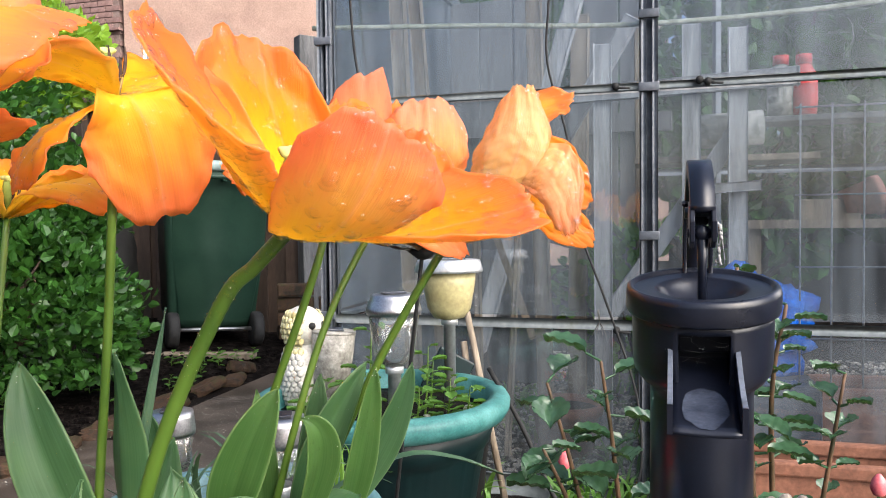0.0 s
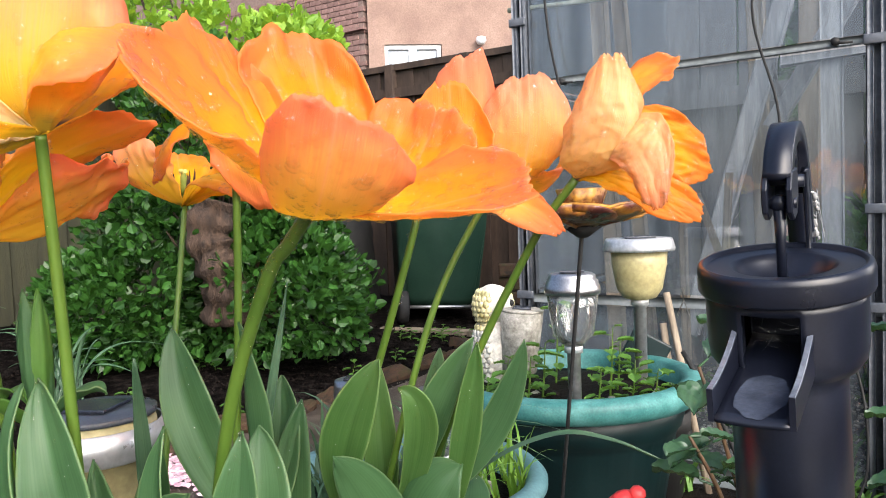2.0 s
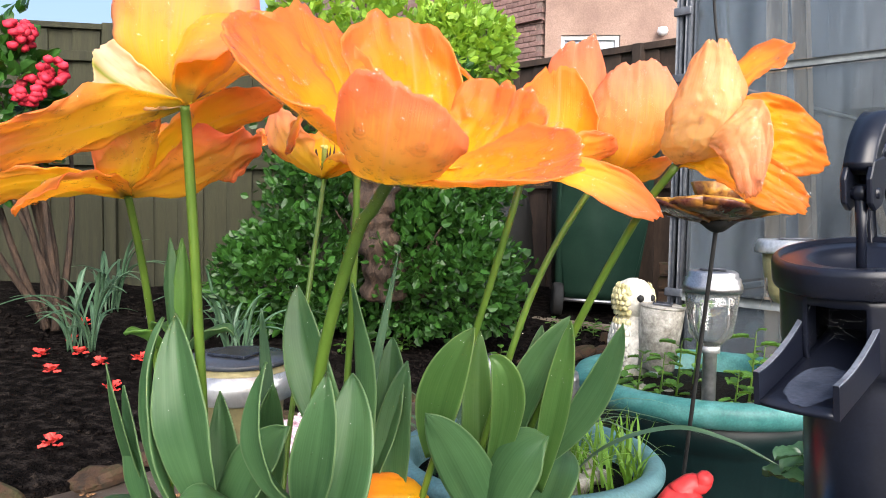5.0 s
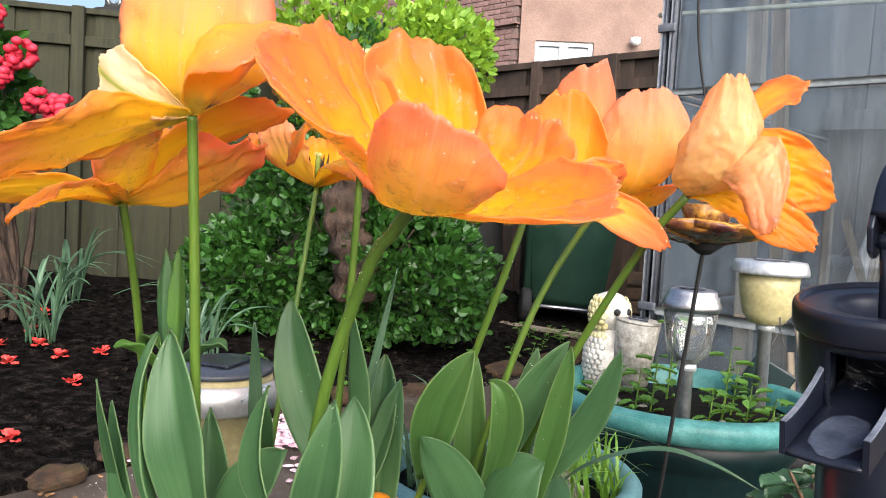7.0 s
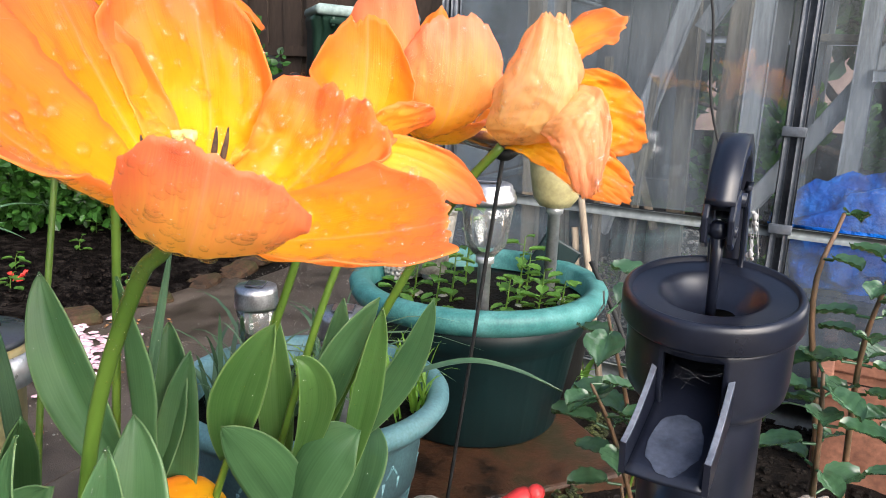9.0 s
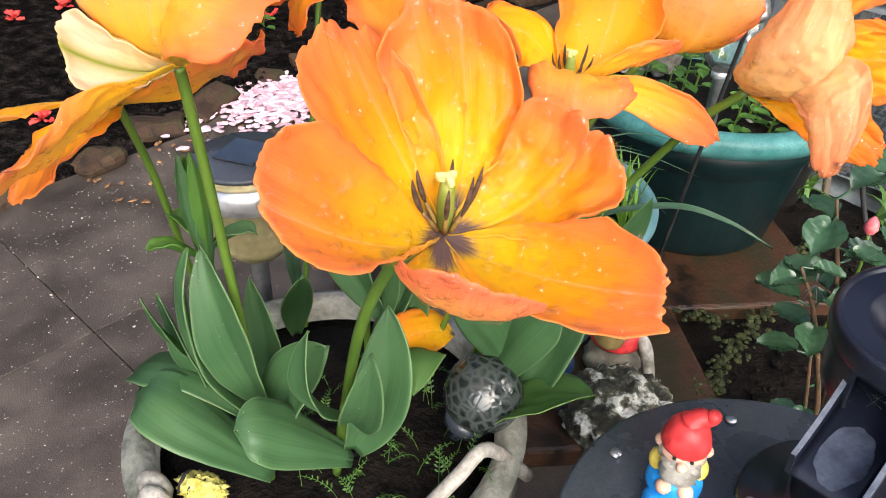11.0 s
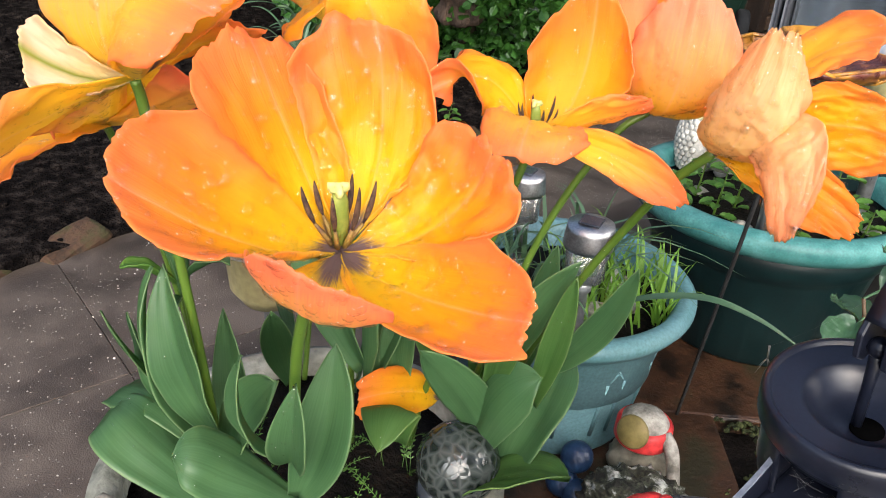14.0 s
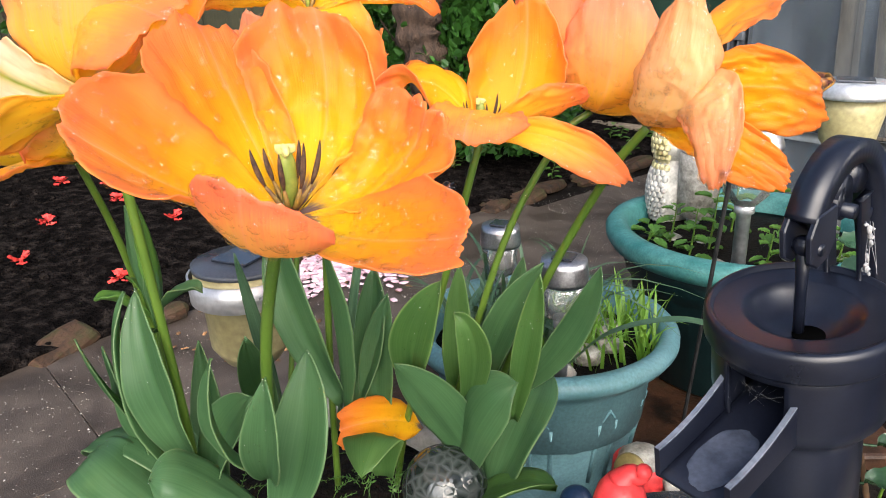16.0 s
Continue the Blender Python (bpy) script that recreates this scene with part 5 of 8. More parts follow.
# 3: withered flower leaning over
t3 = tulip((-0.02, 0.74, SOIL), "withered pale orange tulip nodding on a leaning stem")
B = V(0.176, 0.650, 0.755)
stem(t3, [(-0.02, 0.74, SOIL), (0.01, 0.735, 0.42), (0.075, 0.705, 0.58), (0.14, 0.672, 0.705), B], 0.0046, 0.005, 40, 3)
wide_petal(t3, B, ((0.163, 0.634, 0.785), (0.188, 0.624, 0.838)), ((0.196, 0.606, 0.790), (0.206, 0.612, 0.854)), ((0.224, 0.616, 0.776), (0.222, 0.620, 0.832)), 0.24, 31, petal_wither, petal_wither, 270, 0, 0.2, 0.060, 0.12, 72, 72)
petal(t3, B, (0.215, 0.680, 0.84), (0.262, 0.656, 0.844), 0.020, (0.25, 0.5, 0.8), 0.3, 0.27, 32, petal_out, petal_out, 0, 30, facing=0)
wide_petal(t3, B, ((0.204, 0.614, 0.768), (0.227, 0.595, 0.738)), ((0.218, 0.602, 0.780), (0.235, 0.588, 0.722)), ((0.236, 0.606, 0.800), (0.244, 0.590, 0.746)), 0.26, 34, petal_salmon, petal_salmon, 340, 0, 0.2, 0.12, 0.16, 72, 72)
wide_petal(t3, B, ((0.216, 0.650, 0.802), (0.262, 0.668, 0.812)), ((0.240, 0.660, 0.785), (0.300, 0.690, 0.770)), ((0.230, 0.655, 0.760), (0.282, 0.690, 0.742)), 0.22, 35, petal_yellow, petal_yellow, 240, 0, 0.25, 0.045, 0.12, 56, 56)
wide_petal(t3, B, ((0.212, 0.640, 0.770), (0.262, 0.648, 0.752)), ((0.222, 0.638, 0.752), (0.276, 0.650, 0.722)), ((0.210, 0.630, 0.742), (0.248, 0.640, 0.716)), 0.30, 36, petal_yellow, petal_yellow, 180, 0, 0.2, 0.06, 0.12, 56, 56)
# 4: pale cup behind
t4 = tulip((-0.04, 0.70, SOIL), "pale apricot tulip with upright petals on a thin stem")
B = V(0.108, 0.738, 0.748)
stem(t4, [(-0.04, 0.70, SOIL), (-0.02, 0.70, 0.42), (0.035, 0.712, 0.62), (0.083, 0.726, 0.722), B], 0.004, 0.0048, 20, 4)
wide_petal(t4, B, ((0.097, 0.706, 0.785), (0.099, 0.698, 0.826)), ((0.135, 0.690, 0.782), (0.138, 0.690, 0.853)), ((0.167, 0.702, 0.785), (0.173, 0.696, 0.826)), 0.16, 41, petal_pale, petal_yellow, 180, -1, 0.15, 0.02, 0.15)
wide_petal(t4, B, ((0.058, 0.716, 0.800), (0.050, 0.704, 0.848)), ((0.080, 0.700, 0.806), (0.082, 0.686, 0.876)), ((0.103, 0.712, 0.800), (0.107, 0.702, 0.860)), 0.10, 42, petal_pink, petal_out, 90, -1, 0.1, 0.0, 0.12)
petal(t4, B, (0.150, 0.745, 0.735), (0.172, 0.748, 0.775), 0.026, (0.3, -0.8, 0.4), 0.3, 0.16, 43, petal_pale, petal_yellow, 0, 20, facing=-1)
petal(t4, B, (0.115, 0.79, 0.77), (0.120, 0.782, 0.85), 0.036, (-0.97, 0.1, 0), 0.3, 0.16, 44, petal_out, petal_yellow, 0, 20)
petal(t4, B, (0.075, 0.775, 0.77), (0.085, 0.770, 0.85), 0.032, (-0.6, -0.75, 0), 0.3, 0.16, 45, petal_out, petal_yellow, 0, 20)
# 5: tall flower seen from below
t5 = tulip((-0.19, 0.51, SOIL), "tall orange tulip with a curled cream petal at its base")
B = V(-0.171, 0.458, 0.791)
stem(t5, [(-0.19, 0.51, SOIL), (-0.188, 0.505, 0.45), (-0.180, 0.482, 0.65), (-0.175, 0.466, 0.765), B], 0.0048, 0.0056, 10, 5)
petal(t5, B, (-0.165, 0.412, 0.812), (-0.142, 0.436, 0.935), 0.052, (0.95, 0.30, 0.0), 0.3, 0.14, 51, petal_pale, petal_in, 0.1, 50, facing=-1)
wide_petal(t5, B, ((-0.184, 0.428, 0.818), (-0.212, 0.420, 0.840)), ((-0.192, 0.432, 0.796), (-0.216, 0.410, 0.815)), ((-0.184, 0.424, 0.785), (-0.198, 0.400, 0.790)), 0.14, 52, petal_cream, petal_cream, 70, -1, 0.35, 0.02, 0.05)
petal(t5, B, (-0.205, 0.400, 0.776), (-0.226, 0.330, 0.742), 0.034, (0.65, -0.35, 0.60), 0.15, 0.22, 53, petal_out, petal_in, -0.1, 50, facing=-1)
wide_petal(t5, B, ((-0.148, 0.428, 0.814), (-0.100, 0.425, 0.815)), ((-0.142, 0.446, 0.850), (-0.092, 0.455, 0.840)), ((-0.148, 0.480, 0.838), (-0.088, 0.482, 0.846)), 0.14, 54, petal_out, petal_out, 170, 0, 0.1, 0.02, 0.12)
petal(t5, B, (-0.170, 0.52, 0.82), (-0.150, 0.545, 0.870), 0.040, (-0.95, 0.1, 0.1), 0.3, 0.16, 56, petal_out, petal_in, 0.2, 30)
# 6: low spreading flower
t6 = tulip((-0.32, 0.62, SOIL), "orange tulip with spreading drooping petals")
B = V(-0.279, 0.513, 0.722)
stem(t6, [(-0.32, 0.62, SOIL), (-0.315, 0.605, 0.45), (-0.298, 0.56, 0.62), (-0.281, 0.52, 0.71), B], 0.0042, 0.005, 10, 6)
petal(t6, B, (-0.262, 0.44, 0.752), (-0.262, 0.385, 0.712), 0.034, (0.8, -0.2, 0.25), -0.2, 0.20, 61, petal_out, petal_yellow, 0, 40, facing=0)
petal(t6, B, (-0.330, 0.455, 0.755), (-0.360, 0.400, 0.705), 0.038, (0.55, -0.5, 0.4), -0.1, 0.20, 62, petal_out, petal_yellow, 0, 40, facing=0)
petal(t6, B, (-0.235, 0.480, 0.752), (-0.208, 0.440, 0.768), 0.034, (0.5, 0.6, 0.45), 0.2, 0.27, 63, petal_red, petal_in, 0.2, 40, facing=-1)
petal(t6, B, (-0.215, 0.535, 0.740), (-0.169, 0.548, 0.775), 0.034, (0.25, -0.75, 0.5), 0.2, 0.27, 64, petal_red, petal_yellow, 0.1, 40, facing=0)
petal(t6, B, (-0.240, 0.550, 0.795), (-0.156, 0.556, 0.806), 0.028, (0.3, -0.75, 0.45), 0.2, 0.26, 65, petal_out, petal_out, 0.2, 30, facing=0)
petal(t6, B, (-0.280, 0.57, 0.765), (-0.300, 0.60, 0.79), 0.036, (-0.95, -0.2, 0.1), 0.2, 0.20, 66, petal_out, petal_yellow, 0.1, 30)
pistil(t6, B + V(0, 0, 0.006), V(-0.1, -0.2, 1), 0.026, 0.009, 6, 6, 0.9)
# 7: farther flower
t7 = tulip((-0.27, 0.74, SOIL), "open yellow and orange tulip with a tall green pistil")
B = V(-0.262, 0.832, 0.748)
stem(t7, [(-0.27, 0.74, SOIL), (-0.272, 0.77, 0.45), (-0.266, 0.81, 0.64), B], 0.004, 0.0048, 0, 7)
petal(t7, B, (-0.295, 0.790, 0.770), (-0.300, 0.775, 0.828), 0.033, (0.8, -0.3, 0.1), 0.25, 0.20, 71, petal_pale, petal_yellow, 0.2, 30, facing=0)
petal(t7, B, (-0.205, 0.790, 0.812), (-0.125, 0.735, 0.752), 0.030, (0.6, 0.5, 0.3), -0.15, 0.16, 72, petal_out, petal_yellow, 0, 30, facing=0)
petal(t7, B, (-0.200, 0.835, 0.785), (-0.165, 0.850, 0.775), 0.034, (0.1, -0.8, 0.4), 0.2, 0.27, 73, petal_out, petal_yellow, 0.1, 30, facing=0)
petal(t7, B, (-0.340, 0.82, 0.79), (-0.335, 0.80, 0.80), 0.028, (0.2, -0.8, 0.3), 0.2, 0.27, 74, petal_out, petal_yellow, 0, 20, facing=0)
petal(t7, B, (-0.215, 0.88, 0.78), (-0.200, 0.905, 0.800), 0.034, (-0.7, 0.5, 0.1), 0.2, 0.20, 75, petal_out, petal_yellow, 0.1, 20, facing=0)
petal(t7, B, (-0.29, 0.88, 0.78), (-0.305, 0.905, 0.810), 0.034, (-0.8, -0.4, 0.1), 0.2, 0.20, 76, petal_out, petal_yellow, 0.1, 20, facing=0)
pistil(t7, B + V(0, 0, 0.006), V(0.05, -0.1, 1), 0.034, 0.010, 5, 7, 0.9)
# 8: behind the large flower, its petals bent right back
t8 = tulip((-0.15, 0.67, SOIL), "overblown yellow tulip with reflexed petals and a tall pistil")
B = V(-0.114, 0.635, 0.836)
stem(t8, [(-0.15, 0.67, SOIL), (-0.146, 0.668, 0.45), (-0.128, 0.655, 0.65), (-0.117, 0.640, 0.78), B], 0.0042, 0.005, 0, 8)
petal(t8, B, (-0.085, 0.605, 0.852), (-0.080, 0.650, 0.742), 0.048, (0.95, 0.30, 0.0), -0.15, 0.14, 81, petal_out, petal_yellow, 0, 60, facing=0)
petal(t8, B, (-0.120, 0.590, 0.858), (-0.165, 0.545, 0.846), 0.028, (0.6, -0.6, 0.3), 0.2, 0.20, 82, petal_out, petal_yellow, -0.3, 40, facing=0)
petal(t8, B, (-0.062, 0.655, 0.862), (-0.012, 0.690, 0.842), 0.030, (-0.5, 0.7, 0.3), 0.15, 0.20, 83, petal_out, petal_yellow, -0.3, 40, facing=0)
petal(t8, B, (-0.160, 0.640, 0.868), (-0.180, 0.645, 0.878), 0.026, (0.2, 0.8, 0.2), 0.2, 0.22, 84, petal_out, petal_yellow, -0.1, 30, facing=0)
petal(t8, B, (-0.100, 0.690, 0.870), (-0.060, 0.720, 0.870), 0.034, (-0.8, 0.4, 0.2), 0.2, 0.22, 85, petal_red, petal_yellow, 0.0, 30, facing=0)
petal(t8, B, (-0.160, 0.605, 0.815), (-0.175, 0.610, 0.765), 0.030, (0.5, -0.7, 0.1), -0.1, 0.22, 86, petal_red, petal_yellow, 0.0, 30, facing=0)
pistil(t8, V(-0.115, 0.637, 0.840), V(-0.15, 0.25, 1), 0.036, 0.010, 5, 8, 1.0)

# leaves of the tulips: base, bend, tip, half width, side, fold
LEAVES = (
    (t5, (-0.176, 0.496, 0.455), (-0.176, 0.456, 0.550), (-0.207, 0.489, 0.625), 0.023, (0.95, 0.22, 0.05), 0.55, leaf_tulip),
    (t5, (-0.190, 0.492, 0.440), (-0.225, 0.452, 0.545), (-0.216, 0.486, 0.622), 0.016, (0.75, -0.5, 0.1), 0.5, leaf_tulip),
    (t8, (-0.125, 0.660, 0.440), (-0.180, 0.640, 0.545), (-0.196, 0.661, 0.634), 0.024, (0.9, 0.2, 0.1), 0.40, leaf_tulip),
    (t8, (-0.125, 0.660, 0.430), (-0.110, 0.640, 0.540), (-0.118, 0.632, 0.642), 0.019, (-0.8, 0.6, 0), 0.5, leaf_tulip),
    (t8, (-0.140, 0.665, 0.400), (-0.110, 0.660, 0.540), (-0.086, 0.670, 0.672), 0.005, (0.8, 0.4, 0), 0.5, leaf_strap),
    (t8, (-0.115, 0.670, 0.430), (-0.100, 0.700, 0.510), (-0.112, 0.715, 0.576), 0.022, (0.9, -0.1, 0.3), 0.45, leaf_tulip),
    (t8, (-0.098, 0.690, 0.370), (-0.104, 0.680, 0.470), (-0.087, 0.699, 0.556), 0.020, (0.95, 0.2, 0.0), 0.35, leaf_tulip),
    (t1, (-0.078, 0.490, 0.480), (-0.112, 0.440, 0.520), (-0.092, 0.449, 0.603), 0.015, (0.8, -0.4, 0.3), 0.50, leaf_tulip),
    (t1, (-0.078, 0.480, 0.480), (-0.040, 0.430, 0.535), (-0.039, 0.444, 0.602), 0.016, (0.9, 0.2, -0.2), 0.55, leaf_tulip),
    (t1, (-0.082, 0.490, 0.430), (-0.040, 0.490, 0.510), (-0.058, 0.518, 0.584), 0.025, (0.95, 0.2, -0.1), 0.40, leaf_tulip),
    (t1, (-0.090, 0.505, 0.400), (-0.135, 0.430, 0.515), (-0.160, 0.430, 0.488), 0.030, (0.45, -0.6, -0.6), 0.25, leaf_tulip),
    (t1, (-0.175, 0.500, 0.390), (-0.150, 0.495, 0.490), (-0.106, 0.500, 0.540), 0.028, (0.7, -0.5, -0.5), 0.30, leaf_tulip),
    (t5, (-0.165, 0.485, 0.370), (-0.250, 0.440, 0.500), (-0.308, 0.488, 0.432), 0.036, (0.2, -0.85, -0.1), 0.22, leaf_tulip),
    (t6, (-0.205, 0.505, 0.420), (-0.290, 0.500, 0.500), (-0.355, 0.520, 0.395), 0.028, (0.1, -0.9, 0.2), 0.20, leaf_tulip),
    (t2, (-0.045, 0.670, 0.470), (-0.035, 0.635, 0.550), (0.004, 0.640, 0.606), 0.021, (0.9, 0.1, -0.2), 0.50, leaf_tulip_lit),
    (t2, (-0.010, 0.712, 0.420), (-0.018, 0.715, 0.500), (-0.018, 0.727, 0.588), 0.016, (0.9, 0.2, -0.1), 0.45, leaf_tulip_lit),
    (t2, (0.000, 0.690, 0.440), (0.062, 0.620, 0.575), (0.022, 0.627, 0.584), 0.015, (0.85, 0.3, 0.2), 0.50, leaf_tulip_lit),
    (t3, (0.014, 0.712, 0.460), (0.032, 0.690, 0.550), (0.081, 0.698, 0.614), 0.017, (0.8, 0.15, -0.5), 0.40, leaf_tulip),
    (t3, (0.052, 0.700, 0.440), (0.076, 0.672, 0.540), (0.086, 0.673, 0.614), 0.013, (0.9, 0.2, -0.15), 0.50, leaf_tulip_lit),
    (t3, (0.040, 0.735, 0.450), (0.110, 0.735, 0.525), (0.126, 0.731, 0.606), 0.016, (0.8, 0.1, -0.5), 0.40, leaf_tulip),
    (t4, (0.020, 0.740, 0.440), (0.030, 0.745, 0.510), (0.040, 0.756, 0.594), 0.016, (0.9, 0.2, -0.1), 0.45, leaf_tulip),
    (t2, (0.020, 0.700, 0.360), (0.000, 0.640, 0.485), (-0.032, 0.612, 0.530), 0.025, (-0.85, -0.3, -0.5), 0.25, leaf_tulip),
    (t2, (0.000, 0.680, 0.360), (0.032, 0.634, 0.505), (0.070, 0.662, 0.506), 0.029, (-0.7, 0.35, 0.5), 0.25, leaf_tulip),
    (t4, (0.030, 0.680, 0.340), (0.070, 0.670, 0.450), (0.064, 0.775, 0.462), 0.030, (0.7, -0.5, -0.2), 0.30, leaf_tulip),
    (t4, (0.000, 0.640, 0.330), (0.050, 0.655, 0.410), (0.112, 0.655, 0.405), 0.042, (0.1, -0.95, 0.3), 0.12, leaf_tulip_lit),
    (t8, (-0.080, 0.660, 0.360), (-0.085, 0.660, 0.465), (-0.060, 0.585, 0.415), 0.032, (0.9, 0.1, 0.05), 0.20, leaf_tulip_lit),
    (t6, (-0.300, 0.600, 0.400), (-0.260, 0.500, 0.460), (-0.244, 0.452, 0.588), 0.011, (0.8, -0.3, 0), 0.5, leaf_tulip),
    (t7, (-0.260, 0.720, 0.360), (-0.230, 0.660, 0.500), (-0.205, 0.610, 0.615), 0.008, (0.7, 0.5, 0.1), 0.5, leaf_strap),
    (t7, (-0.260, 0.700, 0.340), (-0.210, 0.620, 0.480), (-0.160, 0.560, 0.555), 0.018, (0.7, 0.5, 0.2), 0.4, leaf_tulip),
    (t6, (-0.250, 0.520, 0.400), (-0.250, 0.500, 0.480), (-0.262, 0.490, 0.560), 0.018, (0.8, -0.3, 0.2), 0.4, leaf_tulip),
    (t5, (-0.190, 0.530, 0.360), (-0.190, 0.540, 0.460), (-0.212, 0.555, 0.545), 0.020, (0.9, 0.2, 0.1), 0.4, leaf_tulip),
)
for k, (root, a, c, b, h, s, f, m) in enumerate(LEAVES):
    blade(root, a, c, b, h, s, f, k + 1, m, drops=45 if k % 2 == 0 else 12, blunt=1.25 if h > 0.026 else 1.0)

# bud of a plant with folded leaves
bud = thing("leafy_shoot", (-0.24, 0.55, SOIL), "young shoot with tightly folded green leaves", "shoot")
stem(bud, [(-0.24, 0.55, SOIL), (-0.242, 0.545, 0.45), (-0.240, 0.535, 0.60)], 0.006, 0.006)
for k in range(11):
    a = k * 2.4
    d = V(math.cos(a), math.sin(a), 0)
    base = V(-0.240, 0.535, 0.560 + 0.007 * (k % 5)) + d * 0.004
    top = V(-0.238, 0.530, 0.662 + 0.012 * (k % 3)) + d * (0.004 + 0.004 * (k % 3)) if k < 7 else base + d * 0.045 + UP * (0.03 - 0.012 * (k - 7))
    blade(bud, base, base.lerp(top, 0.5) + d * 0.013 + UP * (0.02 if k > 6 else 0), top, 0.0095, d.cross(UP), 0.7, 40 + k, leaf_mint if k % 2 else leaf_tulip, 0.3)
# fallen petal lying on a leaf
fallen = thing("fallen_petal", (-0.06, 0.61, 0.40), "fallen orange and yellow tulip petal resting on a leaf", "petal")
wide_petal(fallen, (-0.055, 0.702, 0.400), ((-0.082, 0.690, 0.432), (-0.112, 0.650, 0.446)), ((-0.082, 0.665, 0.425), (-0.112, 0.622, 0.430)), ((-0.068, 0.668, 0.404), (-0.090, 0.612, 0.412)), 0.10, 91, petal_out, petal_yellow, 90, 0, -0.2, 0.0, 0.2)

# ---- stone planter of the tulips ----
PC = (-0.165, 0.60, 0.0)
planter = thing("stone_planter", PC, "round pale stone planter with leaf relief, full of tulips", "planter")
bm = bmesh.new()
lathe(bm, [(0.0, 0.0), (0.14, 0.0), (0.15, 0.02), (0.19, 0.20), (0.205, 0.30), (0.218, 0.318), (0.22, 0.335), (0.205, 0.342), (0.188, 0.335), (0.182, 0.28), (0.0, 0.27)], PC, 64, None, lambda a, z: 0.006 * math.cos(12 * a) if 0.02 < z < 0.3 else 0.0)
part("body", bm, stone_pot, planter)
bm = bmesh.new()
lathe(bm, [(0.186, 0.312), (0.12, 0.318), (0.0, 0.322)], PC, 40)
part("compost", bm, soil_wet, planter)
for k in range(16):
    a = k * 2 * math.pi / 16
    d = V(math.cos(a), math.sin(a), 0)
    sd = V(-d.y, d.x, 0)
    bm = bmesh.new()
    p = Vector(PC)
    blob(bm, p + d * 0.206 + UP * 0.285, 0.032, 2, (1, 1, 1), 0.15, k)
    for v in bm.verts:
        q = v.co - (p + d * 0.206 + UP * 0.285)
        v.co = p + d * (0.206 + q.dot(d) * 0.35) + UP * (0.285 + q.z * 1.25) + sd * q.dot(sd) * 1.1
    part("leaf_relief", bm, stone_pot, planter)
# small weeds on the compost
weeds = thing("weeds", (-0.15, 0.6, 0.32), "small ferny green weeds on the planter compost", "weeds", "", "stuff")
bm = bmesh.new()
for k in range(64):
    a, r = rnd.uniform(0, 6.28), 0.17 * math.sqrt(rnd.random())
    c = V(-0.115 + math.cos(a) * r * 0.75, 0.58 + math.sin(a) * r * 0.8, 0.318)
    b = rnd.uniform(0, 6.28)
    d = V(math.cos(b), math.sin(b), 0)
    L = rnd.uniform(0.03, 0.055)
    frond = bez(c, c + UP * L * 0.6 + d * L * 0.15, c + UP * L * rnd.uniform(0.4, 0.8) + d * L * 0.8, 9)
    tube(bm, frond, 0.0005, 3, False)
    for j in range(3, 10):
        q = frond[j]
        f = (frond[j] - frond[j - 1]).normalized()
        for s in (-1, 1):
            e = (f.cross(UP).normalized() * s + f * 0.5 + UP * rnd.uniform(-0.2, 0.3)).normalized()
            l0 = rnd.uniform(0.004, 0.0085) * (1.25 - j / 12)
            w = f * l0 * 0.22
            bm.faces.new([bm.verts.new(p) for p in (q, q + e * l0 * 0.55 + w, q + e * l0, q + e * l0 * 0.55 - w)])
part("leaflets", bm, leaf_mint, weeds, "", True, "stuff")

# bee ornament on the planter rim
bee = thing("bee_ornament", (-0.235, 0.44, 0.33), "small yellow striped ornament with white wings", "ornament")
bm = bmesh.new()
blob(bm, (-0.232, 0.455, 0.350), 0.017, 4, (1.5, 0.9, 0.8), 0.35, 2, 5.0)
part("body", bm, surface("yellow paint", [(0.36, 0.30, 0.04), (0.58, 0.54, 0.16)], 90, 0.7, 0.6, 260), bee)
for k in range(3):
    bm = bmesh.new()
    lathe(bm, [(0.0128, -0.0012), (0.0134, 0.0), (0.0128, 0.0012)], (-0.250 + 0.011 * k, 0.455, 0.350), 20, Matrix.Rotation(radians(90), 3, "Y"))
    part("stripe", bm, rubber, bee)
for k, (x, y) in enumerate(((-0.275, 0.44), (-0.262, 0.425))):
    bm = bmesh.new()
    blob(bm, (x, y, 0.352), 0.022, 2, (0.9, 0.5, 1.0), 0.1, k)
    part("wing", bm, white_paint, bee)

# crackle glass ball on a stake
ball = thing("garden_light", (0.0, 0.66, SOIL), "crackled glass ball light on a grey stake", "garden light", "garden lights")
bc = V(-0.004, 0.652, 0.373)
bm = bmesh.new()
blob(bm, bc, 0.044, 4)
crk, n_, l_, b_ = mat("crackled glass")
vo = n_.new("ShaderNodeTexVoronoi")
vo.feature = "DISTANCE_TO_EDGE"
vo.inputs["Scale"].default_value = 85
co_ = n_.new("ShaderNodeTexCoord")
l_.new(co_.outputs["Object"], vo.inputs["Vector"])
mr_ = n_.new("ShaderNodeMapRange")
mr_.inputs["From Max"].default_value = 0.26
l_.new(vo.outputs["Distance"], mr_.inputs["Value"])
cr_ = n_.new("ShaderNodeValToRGB")
cr_.color_ramp.elements[0].color = (0.050, 0.058, 0.056, 1)
cr_.color_ramp.elements[1].color = (0.012, 0.016, 0.015, 1)
l_.new(mr_.outputs[0], cr_.inputs["Fac"])
l_.new(cr_.outputs[0], b_.inputs["Base Color"])
bp_ = n_.new("ShaderNodeBump")
bp_.inputs["Strength"].default_value = 0.28
bp_.inputs["Distance"].default_value = 0.002
l_.new(mr_.outputs[0], bp_.inputs["Height"])
